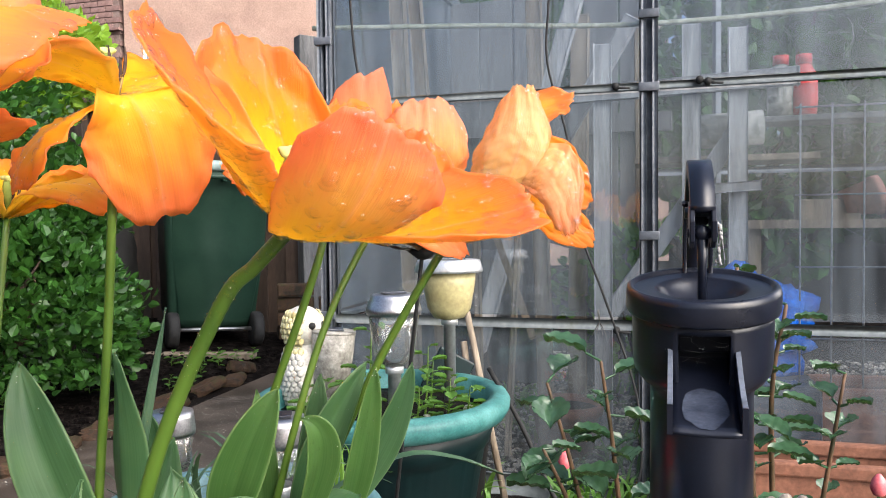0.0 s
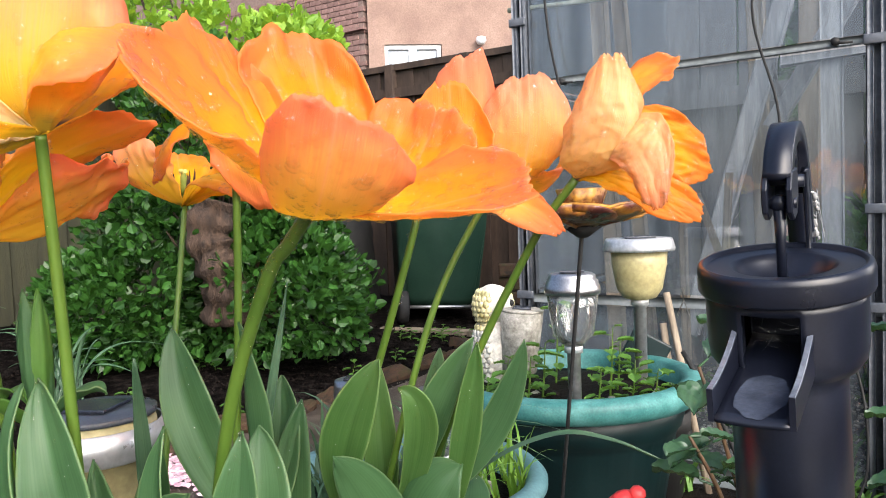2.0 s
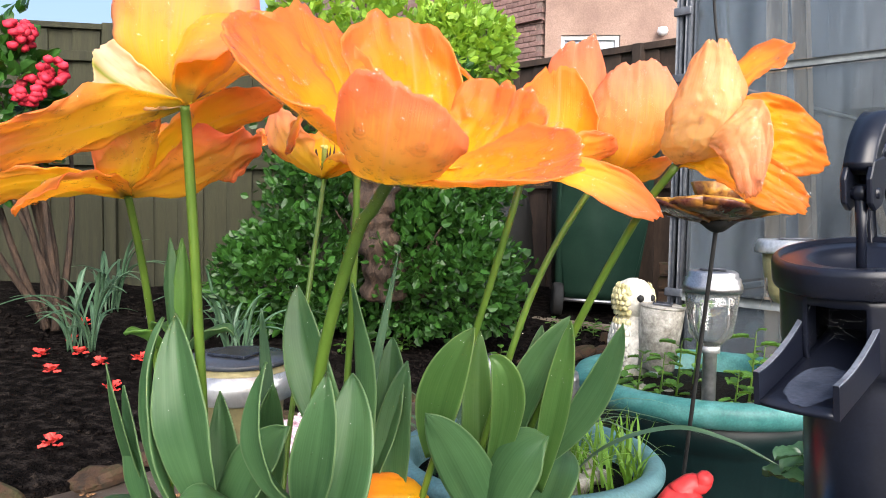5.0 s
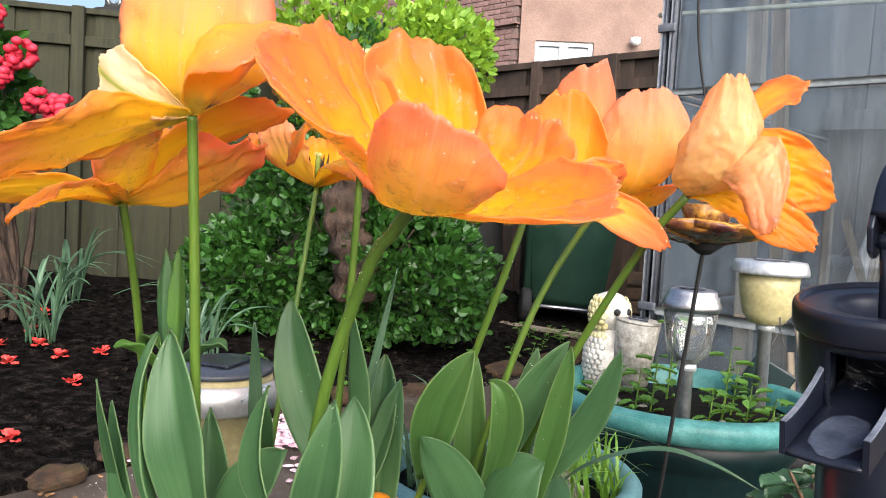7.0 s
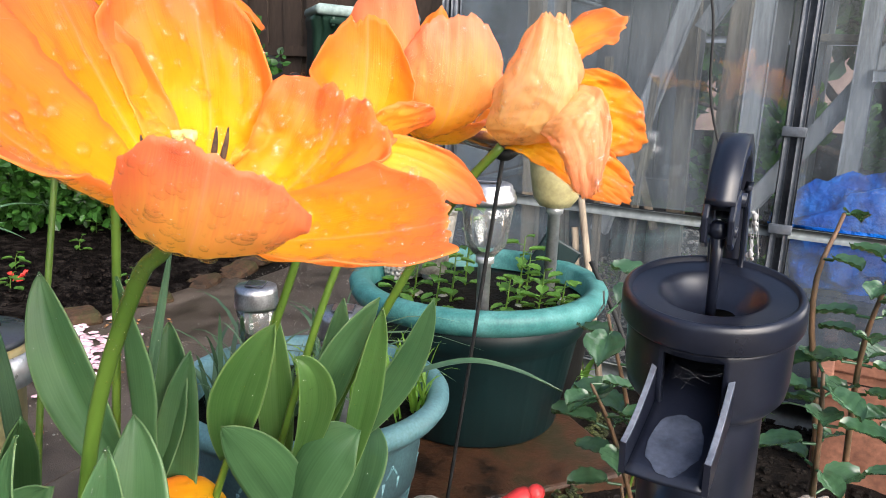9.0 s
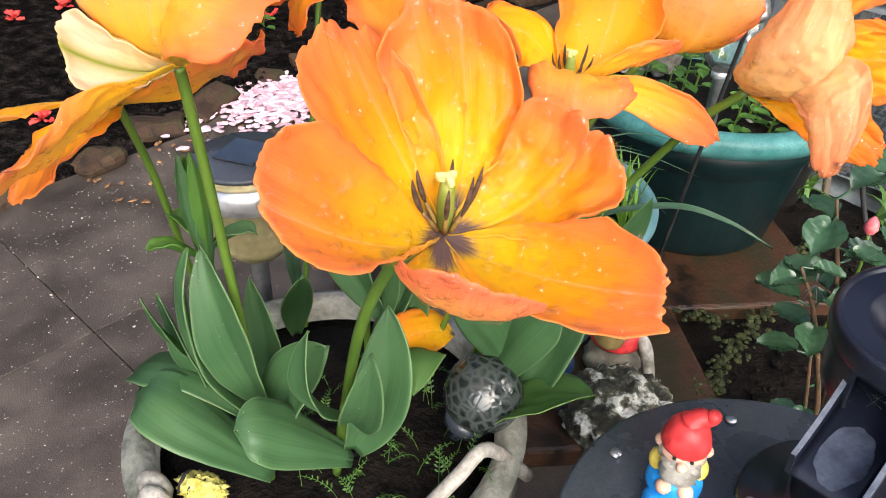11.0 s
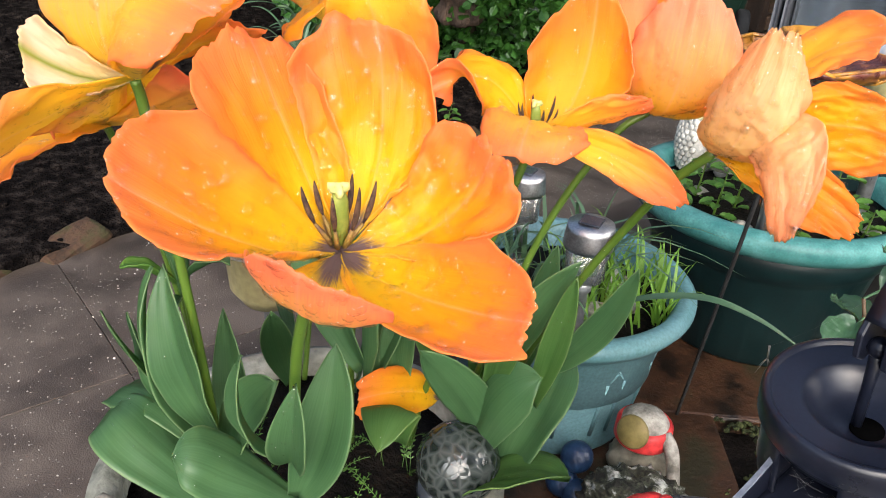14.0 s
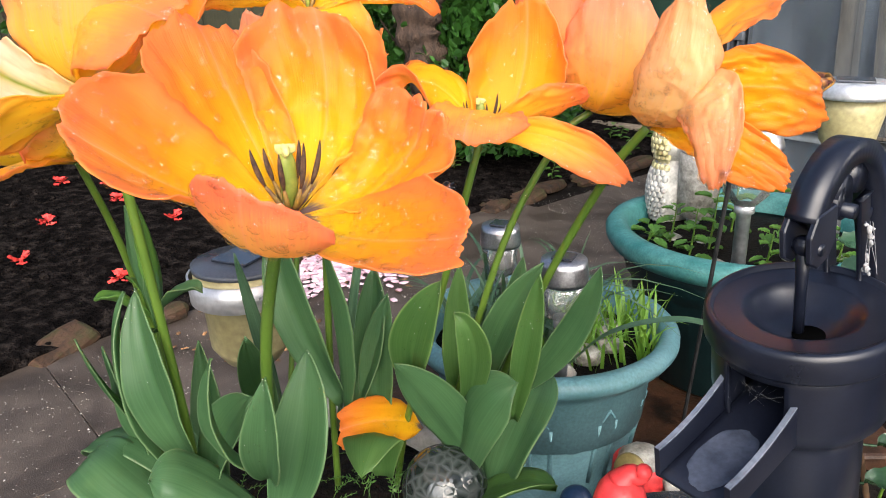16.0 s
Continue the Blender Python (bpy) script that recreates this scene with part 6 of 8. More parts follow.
l_.new(bp_.outputs[0], b_.inputs["Normal"])
b_.inputs["Roughness"].default_value = 0.06
b_.inputs["IOR"].default_value = 1.5
part("globe", bm, crk, ball)
bm = bmesh.new()
dn = V(-0.35, -0.25, -0.9).normalized()
tube(bm, [bc + dn * 0.036, bc + dn * 0.050, bc + dn * 0.055, bc + dn * 0.14], [0.026, 0.024, 0.011, 0.010], 16)
part("stake", bm, grey_plastic, ball)
# pale curved stick beside it
bm = bmesh.new()
tube(bm, smooth_path([(0.06, 0.62, 0.30), (0.02, 0.59, 0.36), (0.0, 0.55, 0.355), (-0.03, 0.50, 0.33)], 6), [0.008] * 19, 8)
tagged(part("stick", bm, white_paint, None), "pale weathered stick on the planter rim", "stick")

# ---- large green pot ----
GC = (0.19, 1.69, 0.042)
gpot = thing("large_plant_pot", GC, "large dark green plastic pot with a weathered teal rim", "plant pot")
bm = bmesh.new()
lathe(bm, [(0.0, 0.0), (0.185, 0.0), (0.192, 0.008), (0.225, 0.20), (0.232, 0.215), (0.238, 0.222), (0.255, 0.285), (0.24, 0.285), (0.20, 0.06), (0, 0.05)], GC, 240, None, lambda a, z: 0.005 * max(0, math.cos(30 * a)) ** 6 if 0.005 < z < 0.21 else 0)
part("body", bm, green_plastic, gpot)
bm = bmesh.new()
lathe(bm, [(0.250, 0.270), (0.272, 0.276), (0.282, 0.292), (0.284, 0.308), (0.276, 0.320), (0.255, 0.324), (0.240, 0.318), (0.236, 0.26)], GC, 72, None, None, False)
part("rim", bm, rim_plastic, gpot, "weathered teal rim")
bm = bmesh.new()
lathe(bm, [(0.240, 0.277), (0.15, 0.286), (0.0, 0.290)], GC, 40)
part("compost", bm, soil_wet, gpot)
GZ = 0.315

# ---- blue-green planter ----
QC = (-0.085, 1.205, 0.035)
bpot = thing("round_planter", QC, "blue-green moulded plastic planter with swag relief", "planter")
bm = bmesh.new()
lathe(bm, [(0.0, 0.0), (0.15, 0.0), (0.158, 0.015), (0.155, 0.04), (0.185, 0.21), (0.200, 0.225), (0.205, 0.235), (0.218, 0.24), (0.226, 0.252), (0.226, 0.262), (0.216, 0.272), (0.200, 0.272), (0.190, 0.258), (0.175, 0.12), (0, 0.1)], QC, 72)
part("body", bm, blue_plastic, bpot)
for k in range(10):
    a0 = k * 2 * math.pi / 10
    for row, (zc, sag, r0) in enumerate(((0.19, 0.04, 0.184), (0.165, 0.04, 0.180))):
        pts = []
        for j in range(9):
            t = j / 8
            a = a0 + t * 2 * math.pi / 10
            z = zc - sag * math.sin(math.pi * t)
            r = 0.153 + (z - 0.04) * 0.19 + 0.0005
            pts.append(Vector(QC) + V(math.cos(a) * r, math.sin(a) * r, z))
        bm = bmesh.new()
        tube(bm, pts, [0.0008 + 0.0016 * math.sin(math.pi * j / 8) for j in range(9)], 10, True, 5.0)
        part("swag", bm, blue_plastic, bpot)
    bm = bmesh.new()
    d = V(math.cos(a0), math.sin(a0), 0)
    for s in (-0.016, 0.016):
        sd = V(-d.y, d.x, 0) * s
        tube(bm, [Vector(QC) + d * 0.1545 + sd + UP * 0.045, Vector(QC) + d * 0.1765 + sd + UP * 0.165], 0.0042, 8)
    part("fluting", bm, blue_plastic, bpot)
bm = bmesh.new()
lathe(bm, [(0.186, 0.225), (0.1, 0.232), (0.0, 0.236)], QC, 40)
part("compost", bm, soil_wet, bpot)
QZ = 0.27


def grass_clump(name, centre, n, rad, length, width, material, label, category, seed, droop=0.6, kind="stuff"):
    rs = random.Random(seed)
    bm = bmesh.new()
    layer = bm.loops.layers.uv.verify()
    for k in range(n):
        a, r = rs.uniform(0, 6.28), rad * math.sqrt(rs.random())
        p0 = Vector(centre) + V(math.cos(a) * r, math.sin(a) * r, 0)
        b = rs.uniform(0, 6.28)
        d = V(math.cos(b), math.sin(b), 0)
        L = length * rs.uniform(0.5, 1.15)
        dr = droop * rs.uniform(0.2, 1.2)
        p1 = p0 + UP * L * 0.7 + d * L * 0.15
        p2 = p0 + UP * L * (0.95 - 0.55 * dr) + d * L * dr
        s = d.cross(UP)
        pts = bez(p0, p1, p2, 6)
        prev = None
        for j, p in enumerate(pts):
            w = width * (1 - (j / 6) ** 2 * 0.95) * 0.5
            cur = (bm.verts.new(p - s * w), bm.verts.new(p + s * w))
            if prev:
                f = bm.faces.new((prev[0], prev[1], cur[1], cur[0]))
                for loop, uvv in zip(f.loops, ((0, j / 7), (1, j / 7), (1, (j + 1) / 7), (0, (j + 1) / 7))):
                    loop[layer].uv = uvv
            prev = cur
    return tagged(part(name, bm, material, None), label, category, "", kind)


grass_clump("grass", (0.00, 1.22, QZ), 150, 0.11, 0.13, 0.006, leaf_grass, "bright green grass in the blue-green planter", "grass", 5)
grass_clump("grass", (-0.14, 1.22, QZ), 90, 0.13, 0.20, 0.009, leaf_strap, "long strap leaves in the blue-green planter", "bulb leaves", 6, 1.0)
long_leaf = thing("strap_leaf", (-0.02, 1.10, QZ), "long arching green strap leaf beaded with rain", "leaf")
lp = smooth_path([(-0.02, 1.12, QZ), (0.06, 1.07, 0.37), (0.155, 1.05, 0.418), (0.23, 1.05, 0.41), (0.298, 1.049, 0.382)], 6)
bm = bmesh.new()
layer = bm.loops.layers.uv.verify()
prev = None
for j, p in enumerate(lp):
    w = 0.0075 * (1 - (j / (len(lp) - 1)) ** 3 * 0.95)
    cur = (bm.verts.new(p - V(0.1, 1, 0.25).normalized() * w), bm.verts.new(p - UP * 0.003), bm.verts.new(p + V(0.1, 1, 0.25).normalized() * w))
    if prev:
        bm.faces.new((prev[0], prev[1], cur[1], cur[0]))
        bm.faces.new((prev[1], prev[2], cur[2], cur[1]))
    prev = cur
part("blade", bm, leaf_strap, long_leaf)
# pale stones on the compost
for k in range(9):
    bm = bmesh.new()
    a = rnd.uniform(-1.2, 1.2)
    r = rnd.uniform(0.08, 0.17)
    blob(bm, (QC[0] + math.cos(a) * r, QC[1] + math.sin(a) * r, QZ + 0.01), rnd.uniform(0.012, 0.026), 2, (1.2, 0.9, 0.7), 0.25, k)
    tagged(part("pebble", bm, white_paint, None), "pale pebble on the planter compost", "pebble", "pebbles in the planter")

# ---- garden lights ----


def solar_light(at, label, top=(0.07, 0.03), bowl=None, pole=0.3, cap_m=None, bowl_m=None, pole_r=0.014, rings=False, tilt=0.0):
    """A stake light: cap with a solar cell, a bowl below it, a stem."""
    at = Vector(at)
    root = thing("garden_light", at, label, "garden light", "garden lights")
    R = Matrix.Rotation(radians(tilt), 3, "Y")
    top_z = pole
    r = top[0]
    bm = bmesh.new()
    if rings:
        prof = [(0.0, -0.002), (r * 0.98, 0.0), (r, 0.008), (r * 0.97, 0.016), (r * 0.93, 0.018), (r * 0.92, 0.026), (r * 0.84, 0.028), (r * 0.83, 0.036), (r * 0.72, 0.040), (0.0, 0.041)]
    else:
        prof = [(0.0, -0.002), (r, 0.0), (r * 1.01, 0.006), (r * 0.96, top[1] * 0.75), (r * 0.92, top[1]), (0.0, top[1])]
    lathe(bm, [(a, z + top_z) for a, z in prof], at, 44, R)
    cap = part("cap", bm, cap_m or silver_paint, root)
    bm = bmesh.new()
    box(bm, at + R @ V(0, 0, top_z + prof[-1][1] + 0.003), (r * 0.85, r * 0.85, 0.004), R, 0.001)
    part("solar_cell", bm, solar_mat, cap, "dark solar cell", False)
    bm = bmesh.new()
    lathe(bm, [(a, z + top_z) for a, z in bowl], at, 36, R)
    part("bowl", bm, bowl_m or cream_plastic, root)
    low = top_z + bowl[-1][1]
    bm = bmesh.new()
    tube(bm, [at + R @ V(0, 0, low + 0.004), at + R @ V(0, 0, low - 0.012), at + R @ V(0, 0, low - 0.012), at], [pole_r * 1.4, pole_r * 1.4, pole_r, pole_r], 16)
    part("pole", bm, silver_paint, root)
    return root


solar_light((0.352, 1.735, GZ), "cream cup solar light with a silver cap on a silver pole", (0.078, 0.028), [(0.062, 0.0), (0.060, -0.03), (0.050, -0.085), (0.036, -0.105), (0.016, -0.110)], 0.310)
solar_light((0.196, 1.50, GZ), "clear ribbed glass solar light with a stepped steel cap", (0.055, 0.03), [(0.050, 0.0), (0.047, -0.03), (0.040, -0.08), (0.022, -0.10), (0.016, -0.105)], 0.245, steel, clear, 0.013, True)
solar_light((-0.368, 0.80, 0.0), "cream solar light with a black solar top and silver collar", (0.066, 0.008), [(0.064, 0.0), (0.069, -0.035), (0.058, -0.038), (0.054, -0.11), (0.038, -0.135), (0.014, -0.14)], 0.512, grey_plastic, cream_plastic, 0.012)
bm = bmesh.new()
lathe(bm, [(0.0705, 0.505), (0.0735, 0.505), (0.072, 0.470), (0.062, 0.466), (0.060, 0.470)], (-0.368, 0.80, 0), 44, None, None, False)
for o in bpy.data.objects:
    if o.type == "EMPTY" and abs(o.location.x + 0.368) < 1e-4:
        part("collar", bm, silver_paint, o, "silver collar")
        break
solar_light((-0.010, 1.068, QZ), "steel capped solar light with a crackled glass bulb", (0.036, 0.036), [(0.034, 0.0), (0.030, -0.02), (0.030, -0.05), (0.012, -0.06)], 0.170, steel, clear, 0.010)
solar_light((-0.186, 1.262, QZ), "steel capped solar light with a clear bulb", (0.036, 0.036), [(0.034, 0.0), (0.030, -0.02), (0.030, -0.05), (0.012, -0.06)], 0.140, steel, clear, 0.010)
solar_light((0.075, 1.76, GZ), "cream cylinder solar light with small flower marks", (0.050, 0.006), [(0.050, 0.0), (0.046, -0.06), (0.040, -0.14), (0.015, -0.145)], 0.175, white_paint, white_paint, 0.011, False, 4)

# ---- owl figure ----
bm = bmesh.new()
oc = V(0.018, 1.80, GZ)
blob(bm, oc + UP * 0.075, 0.065, 4, (0.85, 0.85, 1.35), 0.06, 3, 5)
blob(bm, oc + UP * 0.185, 0.048, 4, (1, 0.95, 1.05), 0.04, 5, 6)
nbody = len(bm.faces)
fd = V(0.75, -0.66, 0)
for row in range(19):
    z = 0.004 + row * 0.0118
    r = 0.055 * math.sqrt(max(0.1, 1 - ((z - 0.075) / 0.098) ** 2)) if z < 0.137 else 0.049 * math.sqrt(max(0.12, 1 - ((z - 0.185) / 0.053) ** 2))
    for k in range(17):
        a = 0.75 + (k + 0.5 * (row % 2)) * 0.275 + math.atan2(fd.y, fd.x)
        d = V(math.cos(a), math.sin(a), 0)
        sd = V(-d.y, d.x, 0)
        for v in blob(bm, (0, 0, 0), 1.0, 1):
            q = v.co.copy()
            v.co = oc + UP * (z + q.z * 0.0095) + d * (r + q.x * 0.0030 - q.z * 0.0022) + sd * q.y * 0.0088
for f in bm.faces[nbody:]:
    f.material_index = 1 if f.calc_center_median().z > oc.z + 0.13 else 0
ne = len(bm.faces)
for s in (-1, 1):
    sd = V(-fd.y, fd.x, 0) * s
    blob(bm, oc + UP * 0.192 + fd * 0.042 + sd * 0.017, 0.0085, 2)
for f in bm.faces[ne:]:
    f.material_index = 2
owl_col = surface("yellowed white paint", [(0.42, 0.36, 0.14), (0.66, 0.60, 0.36)], 60, 0.6, 0.3)
tagged(part("owl_figure", bm, [surface("owl white paint", [(0.34, 0.33, 0.29), (0.62, 0.60, 0.54)], 30, 0.6, 0.25, 160), owl_col, rubber], None), "weathered white owl figure with yellowed feather edges", "figurine")

# ---- flower shaped bird feeder on a rod ----
feeder = thing("bird_feeder", (0.14, 1.26, 0.03), "rusty yellow metal flower dish on a thin black rod", "bird feeder")
rust = surface("rusty enamel", [(0.030, 0.010, 0.012), (0.10, 0.032, 0.024), (0.36, 0.16, 0.02)], 26, 0.28, 0.3, 120, spread=(0.32, 0.68), rough_var=0.2)
rust_y = surface("yellow rusty enamel", [(0.045, 0.014, 0.010), (0.12, 0.045, 0.014), (0.36, 0.17, 0.02)], 40, 0.3, 0.3, 140, spread=(0.25, 0.55))
FC = V(0.204, 1.158, 0.704)
for k in range(6):
    a = k * math.pi / 3 + 0.35
    d = V(math.cos(a), math.sin(a), 0)
    sd = V(-d.y, d.x, 0)

    def dish(u, v, d=d, sd=sd, k=k):
        x = 2 * v - 1
        w = 0.056 * (0.25 + 0.75 * math.sin(math.pi / 2 * min(1, u / 0.6))) * max(0, 1 - max(0, (u - 0.55) / 0.45) ** 3) ** 0.5
        z = 0.020 * u ** 1.5 + 0.010 * x * x * u + 0.004 * noise.noise(V(u * 4 + k * 5, x * 3, 0))
        return FC + d * (0.012 + 0.088 * u) + sd * x * w + UP * (z - 0.004 + 0.001 * k)

    bm = bmesh.new()
    grid(bm, dish, 14, 12)
    ob = part("dish_petal", bm, rust, feeder, "rust-brown petal with yellow rim")
    so = ob.modifiers.new("thickness", "SOLIDIFY")
    so.thickness = 0.004
    bm = bmesh.new()
    tube(bm, [dish(0.35 + 0.65 * t, 0.0) for t in [j / 8 for j in range(9)]] + [dish(1.0, v / 4) for v in range(5)] + [dish(1 - 0.65 * j / 8, 1.0) for j in range(9)], 0.0026, 6)
    part("rim", bm, rust_y, ob, "yellow rim")
bm = bmesh.new()
lathe(bm, [(0.0, 0.0), (0.022, 0.0), (0.030, 0.028), (0.038, 0.052), (0.035, 0.053), (0.027, 0.028), (0.0, 0.008)], FC, 40, None, lambda a, z: 0.05 * math.sin(9 * a) * (z / 0.05) if z > 0 else 0)
part("cup", bm, rust_y, feeder, "yellow cup of the flower")
bm = bmesh.new()
tube(bm, smooth_path([FC, FC.lerp(V(0.14, 1.29, 0.0), 0.5), V(0.14, 1.29, 0.0)], 4), 0.0032, 8)
part("rod", bm, rubber, feeder, "thin black rod")
bm = bmesh.new()
lathe(bm, [(0.0, -0.022), (0.009, -0.020), (0.030, -0.004), (0.0, -0.002)], FC, 24)
part("boss", bm, rubber, feeder)

# ---- hand pump on its tub ----
PX = V(0.294, 0.492, 0)
SF = V(-0.457, -0.889, 0)
SR = V(0.889, -0.457, 0)
pump = thing("hand_pump", (PX.x, PX.y, 0.425), "small black plastic hand pump fountain with a lever and spout", "hand pump")


def pp(f, r, z):
    return V(PX.x, PX.y, 0) + SF * f + SR * r + UP * z


bm = bmesh.new()
lathe(bm, [(0.0500, 0.669), (0.0535, 0.670), (0.0545, 0.672), (0.0545, 0.684), (0.0535, 0.6875), (0.0515, 0.689), (0.0495, 0.6885), (0.0488, 0.686), (0.0480, 0.6858), (0.0340, 0.6858), (0.0318, 0.6850), (0.0285, 0.681), (0.022, 0.6745), (0.014, 0.671), (0.0, 0.670)], (PX.x, PX.y, 0), 72)
cap = part("cap", bm, black_plastic, pump, "round cap with a shallow bowl")
bm = bmesh.new()
c = pp(0.003, 0.006, 0.6712)
lathe(bm, [(0.0, 0.0), (0.0090, 0.0), (0.0090, 0.0009), (0.0, 0.0009)], c, 24)
part("slot", bm, surface("black hole", [(0.001, 0.001, 0.001), (0.002, 0.002, 0.002)], 5, 0.9, 0.0, spec=0.0), cap)
# body with the spout opening left out at the front
bm = bmesh.new()
prof = [(0.0495, 0.672), (0.0500, 0.664), (0.0500, 0.634), (0.0487, 0.625), (0.0440, 0.618), (0.0378, 0.614), (0.0372, 0.606), (0.0390, 0.42)]
seg = 96
a_f = math.atan2(SF.y, SF.x)
rings = []
for r, z in prof:
    rings.append([bm.verts.new(V(PX.x + r * math.cos(a_f + 2 * math.pi * (j + 0.5) / seg), PX.y + r * math.sin(a_f + 2 * math.pi * (j + 0.5) / seg), z)) for j in range(seg)])
for i, (r0, r1) in enumerate(zip(rings, rings[1:])):
    for j in range(seg):
        da = min(j + 1, seg - j - 1)
        if i in (1, 2, 3, 4) and da < 6:
            continue
        bm.faces.new((r0[j], r0[(j + 1) % seg], r1[(j + 1) % seg], r1[j]))
ob = part("body", bm, black_plastic, pump)
so = ob.modifiers.new("thickness", "SOLIDIFY")
so.thickness = 0.0025
so.offset = -1
bm = bmesh.new()
box(bm, pp(-0.004, 0, 0.638), (0.045, 0.006, 0.05), Matrix((SR, SF, UP)).transposed(), 0.001)
part("throat", bm, black_plastic, pump, "", False)
bm = bmesh.new()


def chute_floor(u, v):
    return pp(0.0 + 0.106 * u, (v - 0.5) * 0.043, 0.637 - 0.017 * u ** 0.8 - 0.001 * math.sin(math.pi * v))


grid(bm, chute_floor, 12, 8)
ob = part("spout_floor", bm, black_plastic, pump, "spout floor wet with a drying stain")
so = ob.modifiers.new("thickness", "SOLIDIFY")
so.thickness = 0.003
bm = bmesh.new()
mid = bm.verts.new(chute_floor(0.72, 0.5) + UP * 0.0006)
ring = []
for j in range(40):
    a = 2 * math.pi * j / 40
    k = 1 + 0.16 * noise.noise(V(math.cos(a) * 2, math.sin(a) * 2, 3)) + 0.06 * noise.noise(V(math.cos(a) * 7, math.sin(a) * 7, 1))
    ring.append(bm.verts.new(chute_floor(0.72 + 0.24 * k * math.cos(a), 0.5 + 0.34 * k * math.sin(a)) + UP * 0.0006))
for j in range(40):
    bm.faces.new((mid, ring[j], ring[(j + 1) % 40]))
part("dried_stain", bm, surface("dried water stain", [(0.020, 0.026, 0.042), (0.060, 0.072, 0.105)], 60, 0.5, 0.1, 300, spread=(0.3, 0.7)), bpy.data.objects["spout_floor"], "pale dried water stain", False)
# pale strips along the spout's top edges paint in the sky's highlight
highlight_plastic = surface("plastic with painted highlight", [(0.070, 0.082, 0.108), (0.14, 0.158, 0.195)], 40, 0.4, 0.1, 300)
for s in (-1, 1):
    bm = bmesh.new()
    top, low = [], []
    for j in range(15):
        u = j / 14
        f = 0.024 + 0.082 * u
        zt = 0.664 - 0.027 * math.sin(u * math.pi / 2) ** 0.85
        zl = 0.634 - 0.017 * (f / 0.106) ** 0.8
        top.append((f, zt))
        low.append((f, zl))
    ring = [[bm.verts.new(pp(f, s * 0.0222 + k, z)) for f, z in top + low[::-1]] for k in (-0.0017, 0.0017)]
    n = len(ring[0])
    bm.faces.new(ring[0])
    bm.faces.new(ring[1][::-1])
    for j in range(n):
        bm.faces.new((ring[0][j], ring[0][(j + 1) % n], ring[1][(j + 1) % n], ring[1][j]))
    spout_side = part("spout_side", bm, black_plastic, pump, "", False)
    bm = bmesh.new()
    rim = [[bm.verts.new(pp(f, s * 0.0222 + k, z + h)) for f, z in top] for k, h in ((-0.0018, -0.0002), (-0.0015, 0.0005), (0.0015, 0.0005), (0.0018, -0.0002))]
    for a, b in zip(rim, rim[1:]):
        for j in range(len(top) - 1):
            bm.faces.new((a[j], a[j + 1], b[j + 1], b[j]))
    part("worn_edge", bm, highlight_plastic, spout_side, "pale upper edge with the sky highlight painted in", False)
bm = bmesh.new()
lathe(bm, [(0.0390, 0.474), (0.042, 0.468), (0.050, 0.455), (0.074, 0.449), (0.078, 0.443), (0.078, 0.388)], (PX.x, PX.y, 0), 64)
flange = part("flange", bm, black_plastic, pump, "flared base flange")
for k in range(4):
    a = a_f + 0.6 + k * math.pi / 2
    d = V(math.cos(a), math.sin(a), 0)
    bm = bmesh.new()
    lathe(bm, [(0.0, 0.446), (0.005, 0.446), (0.005, 0.4535), (0.003, 0.4555), (0.0, 0.455)], (PX.x + d.x * 0.066, PX.y + d.y * 0.066, 0.0), 12)
    part("screw", bm, steel, flange, "steel screw")
# lever, clevis, link and rod, swung a little to one side
SWING = Matrix.Rotation(radians(2), 3, "Z")
LF, LR = SWING @ SF, SWING @ SR


def pl(f, r, z):
    return V(PX.x, PX.y, 0) + LF * (f if f > 0 else 1.3 * f) + LR * r + UP * z


bm = bmesh.new()
pts = smooth_path([pl(0.004, 0.0, 0.742), pl(-0.006, 0.0, 0.758), pl(-0.022, 0.0, 0.769), pl(-0.040, 0.0, 0.766), pl(-0.054, 0.0, 0.748), pl(-0.063, 0.0, 0.715), pl(-0.072, 0.0, 0.67), pl(-0.082, 0.0, 0.60), pl(-0.085, 0.0, 0.55)], 6)
prev = None
for j, p in enumerate(pts):
    t = (pts[min(j + 1, len(pts) - 1)] - pts[max(j - 1, 0)]).normalized()
    n = LR.cross(t).normalized()
    hw = 0.0084
    hh = 0.0066
    cur = [bm.verts.new(p + LR * a * hw + n * b * hh) for a, b in ((-1, -1), (-1, 1), (1, 1), (1, -1))]
    if prev:
        for k in range(4):
            bm.faces.new((prev[k], prev[(k + 1) % 4], cur[(k + 1) % 4], cur[k]))
    else:
        bm.faces.new(cur)
    prev = cur
bm.faces.new(prev)
bmesh.ops.bevel(bm, geom=[e for e in bm.edges if e.calc_face_angle(0) > 1.0], offset=0.0012, segments=2, affect="EDGES")
lever = part("lever", bm, black_plastic, pump, "arched pump lever")
for s in (-1, 1):
    bm = bmesh.new()
    prof2 = [(-0.012, 0.748), (0.006, 0.748), (0.013, 0.738), (0.012, 0.722), (0.004, 0.716), (-0.006, 0.718), (-0.012, 0.728)]
    ring = [[bm.verts.new(pl(f, s * 0.0074 + k, z)) for f, z in prof2] for k in (-0.0018, 0.0018)]
    n = len(prof2)
    bm.faces.new(ring[0])
    bm.faces.new(ring[1][::-1])
    for j in range(n):
        bm.faces.new((ring[0][j], ring[0][(j + 1) % n], ring[1][(j + 1) % n], ring[1][j]))
    bmesh.ops.bevel(bm, geom=bm.edges[:], offset=0.0008, segments=1, affect="EDGES")
    part("clevis_cheek", bm, black_plastic, lever, "", False)
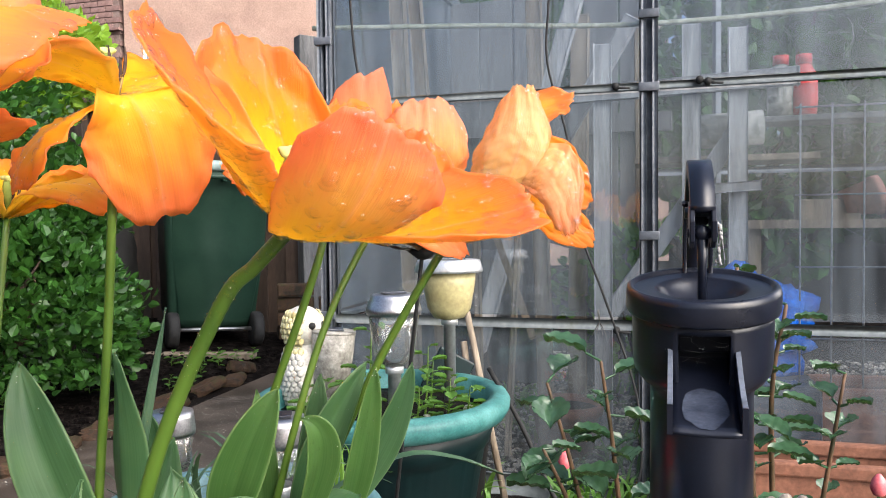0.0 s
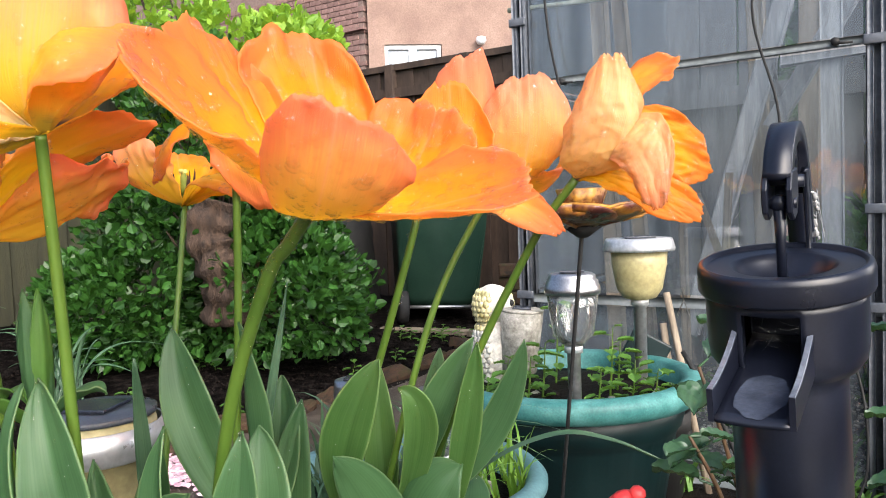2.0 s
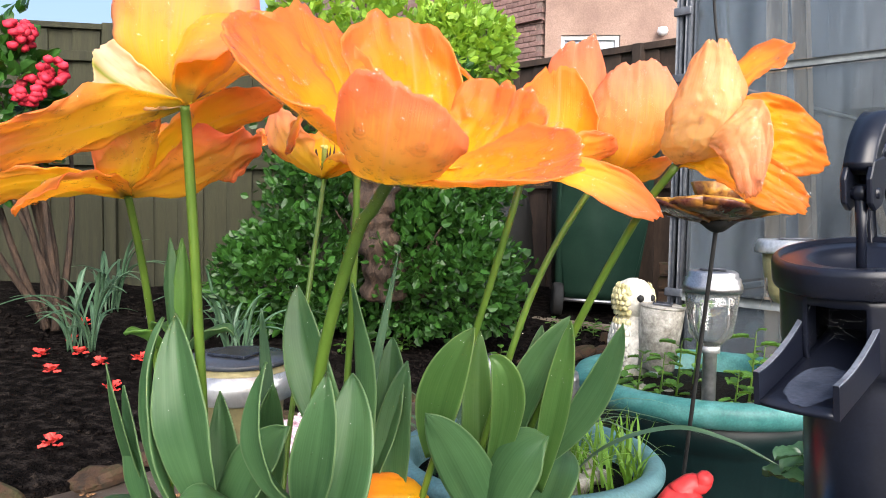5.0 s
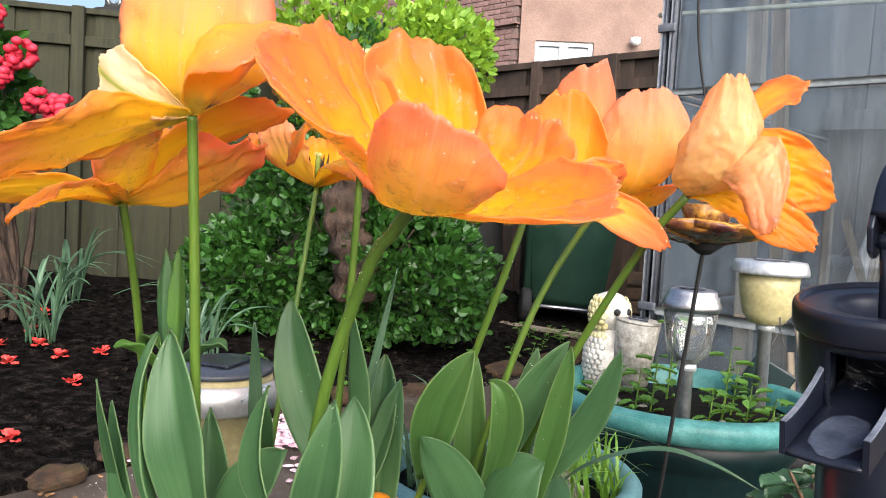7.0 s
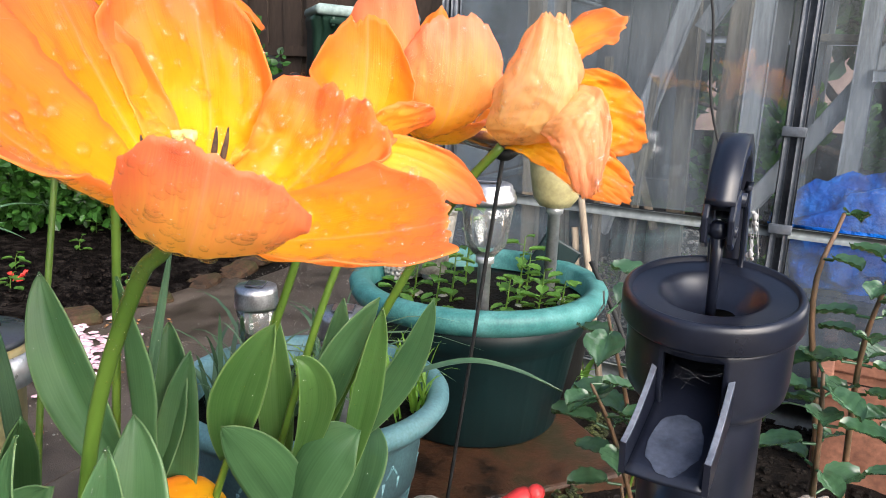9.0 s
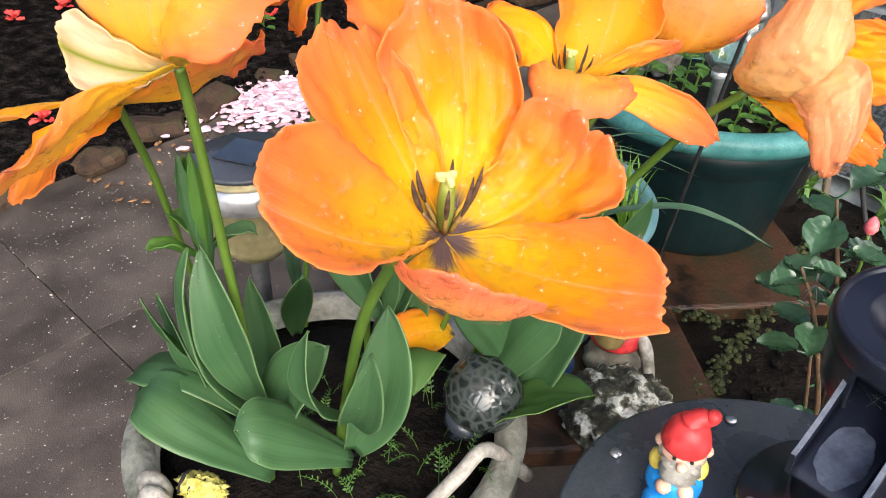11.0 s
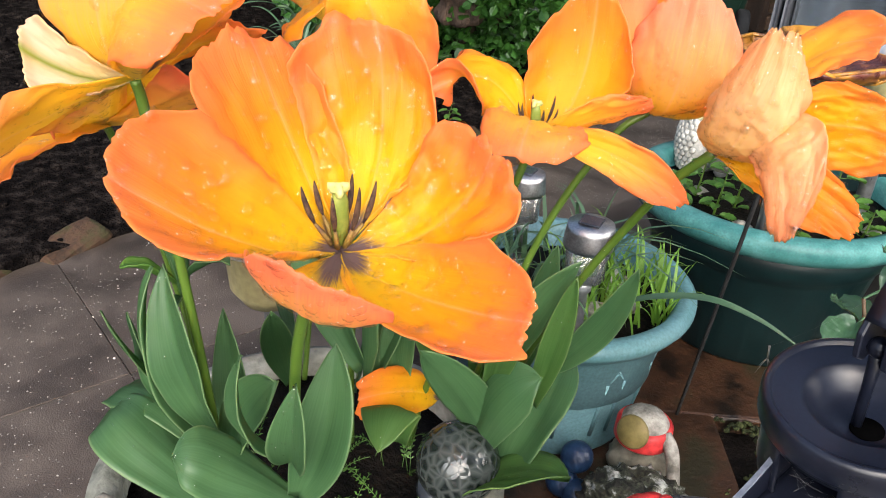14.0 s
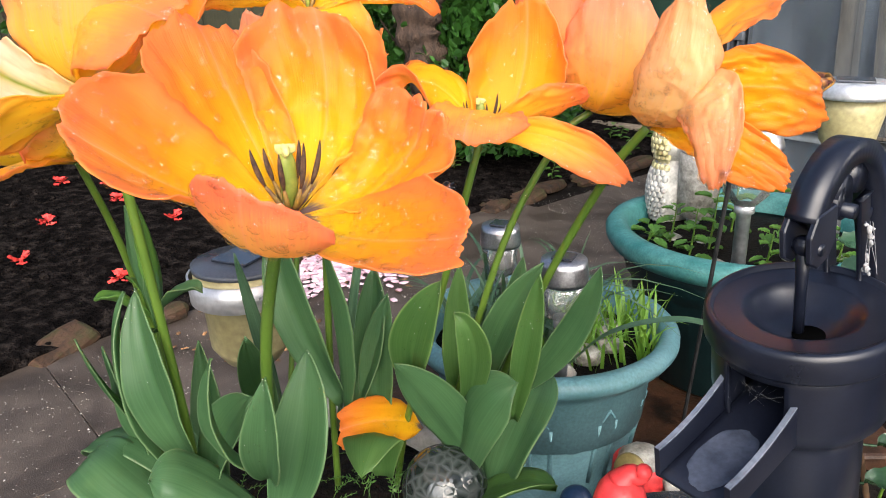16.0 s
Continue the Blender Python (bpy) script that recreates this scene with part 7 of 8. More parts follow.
for f, z, r in ((0.002, 0.727, 0.0035), (-0.026, 0.736, 0.0045), (-0.040, 0.728, 0.004)):
    bm = bmesh.new()
    tube(bm, [pl(f, -0.0105, z), pl(f, 0.0105, z)], r, 14)
    part("pivot_pin", bm, black_plastic, lever)
bm = bmesh.new()
for a, b in (((-0.012, 0.738), (-0.026, 0.740)), ((-0.026, 0.748), (-0.040, 0.750))):
    tube(bm, [pl(a[0], -0.004, a[1]), pl(a[0], 0.004, a[1])], 0.009, 16)
    tube(bm, [pl(b[0], -0.004, b[1]), pl(b[0], 0.004, b[1])], 0.010, 16)
part("web", bm, black_plastic, lever, "stepped web inside the lever arch")
bm = bmesh.new()
tube(bm, [pl(0.002, 0, 0.732), pl(0.003, 0, 0.70), pl(0.004, 0, 0.668)], [0.0045, 0.0032, 0.0032], 10)
blob(bm, pl(0.002, 0, 0.727), 0.0062, 2)
part("rod", bm, black_plastic, pump, "slim piston rod")
for s in (-1, 1):
    bm = bmesh.new()
    beam(bm, pl(-0.040, s * 0.0098, 0.686), pl(-0.034, s * 0.0098, 0.742), 0.012, 0.003, 0.001, tuple(LR))
    part("bracket", bm, black_plastic, pump, "upright lever bracket")
# cobweb threads on the pump
bm = bmesh.new()
rs = random.Random(3)
for k in range(18):
    a = pp(0.02 + rs.random() * 0.03, rs.uniform(-0.018, 0.018), rs.uniform(0.635, 0.66))
    b = a + V(rs.gauss(0, 0.010), rs.gauss(0, 0.010), rs.gauss(0, 0.006))
    tube(bm, bez(a, (a + b) / 2 - UP * rs.uniform(0.001, 0.004), b, 5), 0.00003, 3, False)
for k in range(5):
    a = pp(-0.042 + rs.uniform(-0.004, 0.004), 0.014 + rs.uniform(-0.002, 0.003), 0.735 - rs.random() * 0.02)
    b = pp(-0.044 + rs.uniform(-0.004, 0.004), 0.015 + rs.uniform(-0.002, 0.005), rs.uniform(0.69, 0.705))
    tube(bm, bez(a, (a + b) / 2 + V(rs.gauss(0, 0.002), rs.gauss(0, 0.002), -0.002), b, 5), 0.00022, 4, False)
for k in range(16):
    h = rs.random()
    c = pp(-0.043 + rs.gauss(0, 0.0015), 0.0145 + rs.gauss(0, 0.0012), 0.694 + 0.038 * h * h)
    blob(bm, c, rs.uniform(0.0006, 0.0018), 1, (1, 1, rs.uniform(0.8, 2.2)), 0.5, k)
web = part("cobweb", bm, surface("cobweb", [(0.22, 0.22, 0.22), (0.42, 0.42, 0.42)], 30, 0.7, 0.0), None)
# the pump leans a little towards its spout
LEAN = Matrix.Rotation(radians(9.5), 4, SR) @ Matrix.Scale(0.925, 4)
seat = V(0.2934, 0.4925, 0.6955) - LEAN @ V(0, 0, 0.264)
pump.matrix_basis = Matrix.Translation(seat) @ LEAN
web.matrix_basis = Matrix.Translation(seat) @ LEAN @ Matrix.Translation((-PX.x, -PX.y, -0.425))
tagged(web, "fine grey cobweb across the pump spout", "cobweb", "", "stuff")

# a feathery seed caught on a silk strand beside the pump
bm = bmesh.new()
hook, sd = V(0.284, 0.524, 0.737), V(0.244, 0.555, 0.672)
tube(bm, bez(hook, (hook + sd) / 2 - UP * 0.006, sd, 6), 0.00003, 3, False)
tube(bm, [sd, sd + V(0.001, 0, -0.009)], [0.0008, 0.0005], 5)
for k in range(4):
    a = 0.8 + k * 1.5
    tube(bm, bez(sd + V(0.001, 0, -0.009), sd + V(0.001 + 0.003 * math.cos(a), 0.003 * math.sin(a), -0.013), sd + V(0.001 + 0.006 * math.cos(a), 0.006 * math.sin(a), -0.020), 4), [0.0004, 0.00035, 0.0003, 0.0002, 0.00012], 4)
tagged(part("seed", bm, white_paint, None), "feathery white seed hanging on a silk strand", "seed")

# tub and its lid
tub = thing("tub", (0.30, 0.50, 0), "dark grey plastic tub with a screwed lid carrying the pump", "tub")
bm = bmesh.new()
lathe(bm, [(0.0, 0.0), (0.15, 0.0), (0.155, 0.01), (0.175, 0.38), (0.180, 0.40), (0.172, 0.405), (0.165, 0.38), (0.0, 0.36)], (0.30, 0.50, 0), 64)
part("body", bm, grey_plastic, tub)
bm = bmesh.new()
lathe(bm, [(0.0, 0.408), (0.194, 0.408), (0.198, 0.411), (0.198, 0.418), (0.194, 0.4215), (0.0, 0.423)], (0.30, 0.50, 0), 72)
lid = part("lid", bm, grey_plastic, tub, "flat grey lid wet with rain")
for x, y in ((0.243, 0.655), (0.143, 0.575), (0.42, 0.62)):
    bm = bmesh.new()
    lathe(bm, [(0.0, 0.4215), (0.0062, 0.4215), (0.0055, 0.4245), (0.0, 0.4255)], (x, y, 0), 16)
    part("screw", bm, steel, lid, "steel screw")

# gnome figure, one mesh
bm = bmesh.new()
gc = V(0.194, 0.545, 0.423)


def paint(n0, idx):
    for f in bm.faces[n0:]:
        f.material_index = idx


n0 = 0
blob(bm, gc + V(0, 0, 0.022), 0.024, 3, (1.0, 0.9, 0.9), 0.06, 1)
blob(bm, gc + V(-0.012, -0.018, 0.010), 0.012, 2, (1, 1.3, 0.8))
blob(bm, gc + V(0.014, -0.016, 0.010), 0.012, 2, (1, 1.3, 0.8))
paint(0, 0)
n0 = len(bm.faces)
blob(bm, gc + V(-0.016, 0.002, 0.040), 0.010, 2, (0.9, 1, 1.1))
blob(bm, gc + V(0.016, 0.002, 0.040), 0.010, 2, (0.9, 1, 1.1))
paint(n0, 1)
n0 = len(bm.faces)
blob(bm, gc + V(0, -0.002, 0.062), 0.0185, 3, (1, 0.95, 0.95))
for s in (-1, 1):
    blob(bm, gc + V(0.0185 * s, 0.002, 0.063), 0.0055, 2)
    blob(bm, gc + V(0.009 * s, -0.018, 0.030), 0.007, 2)
blob(bm, gc + V(0, -0.021, 0.061), 0.0048, 2)
paint(n0, 2)
n0 = len(bm.faces)
blob(bm, gc + V(0, -0.012, 0.050), 0.0165, 3, (1, 0.7, 1.1), 0.25, 2, 5)
for s in (-1, 1):
    blob(bm, gc + V(0.008 * s, -0.017, 0.057), 0.006, 2, (1.3, 0.8, 0.8))
    blob(bm, gc + V(0.015 * s, -0.002, 0.058), 0.006, 2, (0.8, 1, 1.4))
paint(n0, 3)
n0 = len(bm.faces)
lathe(bm, [(0.0, 0.068), (0.0195, 0.068), (0.0205, 0.072), (0.0195, 0.077), (0.017, 0.086), (0.011, 0.095), (0.0, 0.098)], gc, 24)
tube(bm, smooth_path([gc + UP * 0.090, gc + V(0.006, 0.002, 0.098), gc + V(0.013, 0.002, 0.099), gc + V(0.015, 0.001, 0.104)], 4), [0.012, 0.011, 0.010, 0.009, 0.0085, 0.008, 0.0075, 0.007, 0.0065, 0.006, 0.006, 0.0055, 0.005], 12)
blob(bm, gc + V(0.015, 0.001, 0.104), 0.0062, 2)
paint(n0, 4)
n0 = len(bm.faces)
for s in (-1, 1):
    blob(bm, gc + V(0.007 * s, -0.0185, 0.0665), 0.0018, 1)
paint(n0, 5)
bm.faces.ensure_lookup_table()
gnome_mats = [surface("blue paint", [(0.01, 0.16, 0.50), (0.03, 0.28, 0.65)], 60, 0.4, 0.1), surface("yellow shirt", [(0.60, 0.45, 0.06), (0.72, 0.6, 0.14)], 60, 0.5, 0.1), surface("skin paint", [(0.55, 0.32, 0.22), (0.70, 0.46, 0.34)], 60, 0.5, 0.1), white_paint, red_paint, rubber]
tagged(part("gnome_figure", bm, gnome_mats, None), "small painted gnome figure in a red hat and blue trousers", "figurine")

# pine cone
cone = thing("pine_cone", (0.44, 0.60, 0.423), "open grey-brown pine cone lying on the tub lid", "pine cone")
cone_mat = surface("cone scale", [(0.15, 0.125, 0.10), (0.30, 0.265, 0.225)], 60, 0.8, 0.2, island=0.3)
bm = bmesh.new()
for v in blob(bm, (0, 0, 0), 0.0075, 2, (0.8, 0.45, 1.5)):
    v.co.x *= 1 + 12 * v.co.z
scale_me = mesh_of("scale", bm, cone_mat)
for k in range(150):
    u = k / 150
    a = k * 2.39996
    r = 0.040 * math.sin(math.pi * (0.12 + 0.83 * u)) ** 0.7
    p = V(0.44, 0.60, 0.455) + V((u - 0.5) * 0.09, 0, 0) + V(0, math.cos(a), math.sin(a)) * r * 0.85
    d = V(0.55, math.cos(a), math.sin(a)).normalized()
    piece("scale", scale_me, cone, Matrix.Translation(p) @ d.to_track_quat("Z", "Y").to_matrix().to_4x4())
bm = bmesh.new()
blob(bm, (0.44, 0.60, 0.455), 0.03, 2, (1.5, 0.9, 0.9))
part("core", bm, cone_mat, cone)

# figure with a red cap, lichened stone, blue ball, near the planters
bm = bmesh.new()
mc = V(0.115, 1.10, 0.03)
blob(bm, mc + UP * 0.035, 0.045, 3, (1.1, 0.9, 0.9), 0.15, 4)
paint(0, 0)
n0 = len(bm.faces)
blob(bm, mc + V(0, 0, 0.105), 0.042, 3, (1, 1, 0.85), 0.03)
paint(n0, 1)
n0 = len(bm.faces)
lathe(bm, [(0.0435, 0.086), (0.046, 0.09), (0.0445, 0.115), (0.040, 0.120)], mc, 28)
paint(n0, 2)
n0 = len(bm.faces)
fd2 = V(-0.25, -0.9, 0.35).normalized()
lathe(bm, [(0.0, 0.0), (0.024, 0.0), (0.027, 0.004), (0.024, 0.008), (0.0, 0.008)], mc + UP * 0.105 + fd2 * 0.038, 24, fd2.to_track_quat("Z", "Y").to_matrix())
paint(n0, 3)
n0 = len(bm.faces)
tube(bm, smooth_path([mc + V(0.035, -0.01, 0.115), mc + V(0.055, -0.03, 0.09), mc + V(0.072, -0.055, 0.03)], 4), [0.009, 0.010, 0.011, 0.011, 0.011, 0.010, 0.010, 0.010, 0.008], 10)
paint(n0, 1)
tagged(part("garden_figure", bm, [surface("green grey stone", [(0.13, 0.12, 0.085), (0.24, 0.22, 0.17)], 30, 0.8, 0.3), white_paint, red_paint, surface("dull brass", [(0.13, 0.10, 0.03), (0.24, 0.19, 0.07)], 40, 0.4, 0.2)], None), "worn garden figure with a red and white cap", "figurine")
lichen = surface("lichened stone", [(0.020, 0.019, 0.014), (0.07, 0.072, 0.045), (0.50, 0.50, 0.45)], 26, 0.9, 0.7, 90, spread=(0.44, 0.60), bump_dist=0.01)
bm = bmesh.new()
for v in blob(bm, (0, 0, 0), 1.0, 5):
    d = v.co.normalized()
    knob = 1 - abs(noise.noise(d * 3.4)) * 0.30 + 0.10 * noise.noise(d * 9) + 0.04 * noise.noise(d * 24)
    v.co = V(0.145, 0.985, 0.055) + V(d.x * 0.098, d.y * 0.09, d.z * 0.074) * knob
tagged(part("ornamental_stone", bm, lichen, None), "knobbly garden stone crusted with white lichen", "stone")
bm = bmesh.new()
blob(bm, (0.035, 1.02, 0.10), 0.026, 3)
blob(bm, (0.022, 1.00, 0.06), 0.026, 3)
blob(bm, (0.050, 0.99, 0.055), 0.024, 3)
tagged(part("blue_ornament", bm, surface("dark blue glaze", [(0.006, 0.016, 0.045), (0.014, 0.036, 0.085)], 30, 0.4, 0.3), None), "cluster of dark blue glazed balls", "ornament")

# ---- shrubs, roses and small plants ----


def shrub(at, label, limbs, crown, n, leaf, material, seed, trunk_r=0.03, name="shrub", clumpy=True):
    """Trunk, limbs and a crown of separate leaves in uneven clumps."""
    rs = random.Random(seed)
    at = Vector(at)
    root = thing(name, at, label, "shrub")
    bm = bmesh.new()
    tips = []
    for k in range(limbs):
        a = k * 2.4 + rs.uniform(-0.3, 0.3)
        c, rad = crown[rs.randrange(len(crown))]
        tip = Vector(c) + V(rs.gauss(0, 0.4) * rad[0], rs.gauss(0, 0.4) * rad[1], rs.gauss(0.2, 0.35) * rad[2])
        base = at + V(rs.gauss(0, 0.05), rs.gauss(0, 0.05), 0)
        mid = (base + tip) / 2 + V(rs.gauss(0, 0.12), rs.gauss(0, 0.12), 0.08)
        path = bez(base, mid, tip, 7)
        tube(bm, path, [trunk_r * (1 - 0.85 * j / 7) for j in range(8)], 6)
        tips.append(path)
    part("trunk", bm, bark, root, "bare brown branching stems")
    verts, faces = [], []
    for k in range(n):
        c, rad = crown[k % len(crown)]
        d = V(rs.gauss(0, 1), rs.gauss(0, 1), rs.gauss(0, 1)).normalized()
        rr = 0.55 + 0.45 * rs.random() ** 0.6
        rr *= 1 + 0.28 * noise.noise(d * 2.6 + Vector(c) * 3)
        p = Vector(c) + V(d.x * rad[0], d.y * rad[1], d.z * rad[2]) * rr
        if p.z < at.z + 0.02 or (clumpy and noise.noise(p * 4.2) > 0.14):
            continue
        out = (d + V(rs.gauss(0, 0.6), rs.gauss(0, 0.6), rs.gauss(0.3, 0.5))).normalized()
        s = out.cross(V(rs.gauss(0, 1), rs.gauss(0, 1), rs.gauss(0, 1))).normalized()
        nn = s.cross(out)
        L = leaf * rs.uniform(0.6, 1.3)
        w = L * 0.36
        i = len(verts)
        lift = nn * w * 0.28
        verts += [p, p + out * L * 0.32 + s * w + lift, p + out * L * 0.70 + s * w * 0.82 + lift, p + out * L * 0.98, p + out * L * 0.70 - s * w * 0.82 + lift, p + out * L * 0.32 - s * w + lift, p + out * L * 0.36, p + out * L * 0.70]
        faces += [(i, i + 1, i + 6), (i + 1, i + 2, i + 7, i + 6), (i + 2, i + 3, i + 7), (i, i + 6, i + 5), (i + 6, i + 7, i + 4, i + 5), (i + 7, i + 3, i + 4)]
    me = bpy.data.meshes.new("crown")
    me.from_pydata([tuple(v) for v in verts], [], faces)
    me.uv_layers.new(name="UVMap")
    me.materials.append(material)
    ob = new("crown", me)
    ob.parent = root
    ob.matrix_parent_inverse = Matrix.Translation(-at)
    tagged(ob, "dense small green leaves")
    return root


def leafy_stem(root, pts, r, n, size, material, seed, pairs=True, start=0.35, stem_m=None):
    """A stem with small oval leaves along it."""
    rs = random.Random(seed)
    path = smooth_path(pts, 5)
    m = len(path) - 1
    bm = bmesh.new()
    tube(bm, path, [r * (1 - 0.6 * k / m) for k in range(m + 1)], 7)
    part("stem", bm, stem_m or twig, root)
    for k in range(n):
        t = start + (1 - start) * k / max(n - 1, 1)
        p = path[min(int(t * m), m)]
        a = rs.uniform(0, 6.28) if not pairs else k * 2.4 + rs.uniform(-0.4, 0.4)
        d = V(math.cos(a), math.sin(a), rs.uniform(-0.15, 0.45)).normalized()
        L = size * rs.uniform(0.7, 1.25)
        s = d.cross(UP).normalized()
        q = p + d * L * 0.35

        def pt(u, v, q=q, d=d, s=s, L=L):
            x = 2 * v - 1
            w = L * 0.40 * math.sin(math.pi * min(u * 0.93 + 0.04, 1)) ** 0.75 * (1 + 0.06 * math.sin(u * 44) * abs(x))
            return q + d * L * u + s * x * w + UP * (0.18 * L * abs(x) - 0.22 * L * u * u + 0.025 * L * math.sin(u * 26 + abs(x) * 5))

        bm = bmesh.new()
        grid(bm, pt, 14, 6)
        tube(bm, [p, q], r * 0.35, 5, False)
        part("leaf", bm, material, root)


shrub((-1.35, 3.45, 0.10), "dense dark green leafy shrub in the flower bed", 26, [((-1.45, 3.35, 0.55), (0.62, 0.5, 0.50)), ((-1.05, 3.30, 0.38), (0.42, 0.4, 0.36)), ((-1.50, 3.5, 1.05), (0.55, 0.45, 0.50)), ((-1.75, 3.2, 0.35), (0.4, 0.4, 0.32)), ((-1.15, 3.55, 0.75), (0.40, 0.4, 0.36))], 27000, 0.044, leaf_bush, 4, 0.022)
shrub((-1.7, 4.2, 0.15), "tall bright lime-green shrub behind the dark one", 16, [((-1.65, 4.15, 1.45), (0.60, 0.5, 0.45)), ((-1.95, 4.0, 1.75), (0.42, 0.4, 0.42)), ((-1.35, 4.25, 1.60), (0.38, 0.35, 0.30))], 8500, 0.055, leaf_lime, 5, 0.03)
bm = bmesh.new()
tube(bm, smooth_path([(-1.20, 3.02, 0.30), (-1.19, 2.98, 0.48), (-1.24, 2.97, 0.64), (-1.20, 2.99, 0.80)], 12), [0.085 + 0.012 * math.sin(k * 0.9) for k in range(37)], 40)
for v in bm.verts:
    a = math.atan2(v.co.y - 2.99, v.co.x + 1.21)
    v.co += V(math.cos(a), math.sin(a), 0) * (0.035 * noise.noise(V(a * 1.6, v.co.z * 5, 2)) + 0.018 * noise.noise(V(a * 5, v.co.z * 9, 5)))
tagged(part("tree_stump", bm, bark, None), "gnarled brown stump half hidden in the shrub", "stump")

# rhododendron with red flowers at the side fence
shrub((-2.62, 2.55, 0.12), "red flowering shrub before the side fence", 10, [((-2.86, 2.47, 1.10), (0.30, 0.28, 0.42))], 1400, 0.075, leaf_bush, 8, 0.02)
rhodo = surface("red blossom", [(0.36, 0.012, 0.03), (0.62, 0.03, 0.06)], 30, 0.6, 0.2, island=-0.2)
for c in ((-2.50, 2.45, 1.25), (-2.40, 2.47, 1.05), (-2.62, 2.40, 1.40), (-2.34, 2.52, 1.03), (-2.55, 2.38, 1.16)):
    bm = bmesh.new()
    for k in range(26):
        d = V(rnd.gauss(0, 1), rnd.gauss(0, 1), rnd.gauss(0, 1)).normalized()
        blob(bm, Vector(c) + d * 0.055, 0.024, 1, (1, 1, 0.8), 0.5, k)
    tagged(part("blossom", bm, rhodo, None), "cluster of crimson red blossom", "blossom", "red blossoms")

# fallen red petals on the soil, and pink ones on the path
red_petal = surface("fallen red petal", [(0.50, 0.02, 0.02), (0.75, 0.07, 0.05)], 60, 0.5, 0.2)
bm = bmesh.new()
for k in range(7):
    a0 = k * 0.95

    def scrap(u, v, a0=a0, k=k):
        a = a0 + (v - 0.5) * 1.1
        r = 0.006 + 0.026 * u
        return V(math.cos(a) * r, math.sin(a) * r, 0.004 + 0.022 * u * math.sin(k * 2.1) ** 2 + 0.010 * noise.noise(V(u * 3 + k, v * 3, 1)) + 0.004 * k % 0.012)

    grid(bm, scrap, 4, 4)
rp = mesh_of("fallen_red_petal", bm, red_petal)
rs = random.Random(21)
for x, y in ((-2.08, 2.05), (-2.02, 2.22), (-1.50, 1.52), (-1.88, 1.48), (-2.2, 2.3), (-2.3, 2.2), (-2.4, 2.45), (-1.75, 2.0), (-1.95, 2.35), (-2.45, 2.1), (-1.6, 2.35), (-1.35, 2.5), (-2.6, 2.7), (-2.1, 1.75)):
    ob = piece("fallen_red_petal", rp, None, pose(x, y, bed_z(x, y) + 0.006, 0, 0, rs.uniform(0, 360)))
    tagged(ob, "crumpled bright red fallen blossom on the soil", "petal", "fallen red blossoms")
pink = surface("pink petal", [(0.55, 0.30, 0.36), (0.80, 0.62, 0.66)], 40, 0.6, 0.2, island=-0.3)
bits = []
for k in range(800):
    x, y = -1.02 + rs.gauss(0, 0.11), 1.95 + rs.gauss(0, 0.12)
    z = 0.004 + 0.02 * rs.random() * math.exp(-((x + 1.02) ** 2 + (y - 1.95) ** 2) * 20)
    bits.append(((x, y, z), 0.013, (1.3 * rs.uniform(0.7, 1.2), 0.8, 0.25)))
tagged(crumbs("pink_petals", bits, pink), "drift of fallen pale pink petals on the path", "petals", "", "stuff")
brown = surface("dead leaf", [(0.12, 0.06, 0.025), (0.30, 0.16, 0.07)], 40, 0.7, 0.3, island=-0.4)
bits = []
for k in range(160):
    x, y = rs.uniform(-1.35, -0.7), rs.uniform(1.3, 2.3)
    bits.append(((x, y, 0.004), 0.009, (1.3, 0.7, 0.25)))
tagged(crumbs("dead_leaves", bits, brown), "scattered small brown dead leaves on the path", "dead leaves", "", "stuff")
# clumps of narcissus leaves in the bed
for k, (x, y, n, L) in enumerate(((-2.25, 2.35, 26, 0.42), (-1.62, 2.55, 22, 0.40), (-2.75, 3.0, 24, 0.45), (-1.95, 2.9, 18, 0.36))):
    nr0 = thing("narcissus_clump", (x, y, bed_z(x, y)), "clump of drooping grey-green narcissus leaves", "bulb leaves", "narcissus clumps")
    r1 = random.Random(60 + k)
    for j in range(n):
        a, b = r1.uniform(0, 6.28), r1.uniform(0, 6.28)
        p0 = V(x + 0.05 * math.cos(a), y + 0.05 * math.sin(a), bed_z(x, y))
        d = V(math.cos(b), math.sin(b), 0)
        l0, dr = L * r1.uniform(0.5, 1.15), r1.uniform(0.2, 1.0)
        blade(nr0, p0, p0 + UP * l0 * 0.75 + d * l0 * 0.15, p0 + UP * l0 * (0.95 - 0.55 * dr) + d * l0 * dr, 0.0085, d.cross(UP), 0.4, j, leaf_strap)
for k in range(26):
    y = rnd.uniform(2.4, 4.2)
    x = edge_x(y) - rnd.uniform(0.1, 1.0)
    sd0 = thing("seedling", (x, y, bed_z(x, y)), "small green seedling on the soil", "seedling", "seedlings in the bed")
    leafy_stem(sd0, [(x, y, bed_z(x, y)), (x, y, bed_z(x, y) + 0.03), (x + 0.01, y, bed_z(x, y) + 0.06)], 0.002, 7, 0.03, leaf_mint, 90 + k, True, 0.1, stem_green)
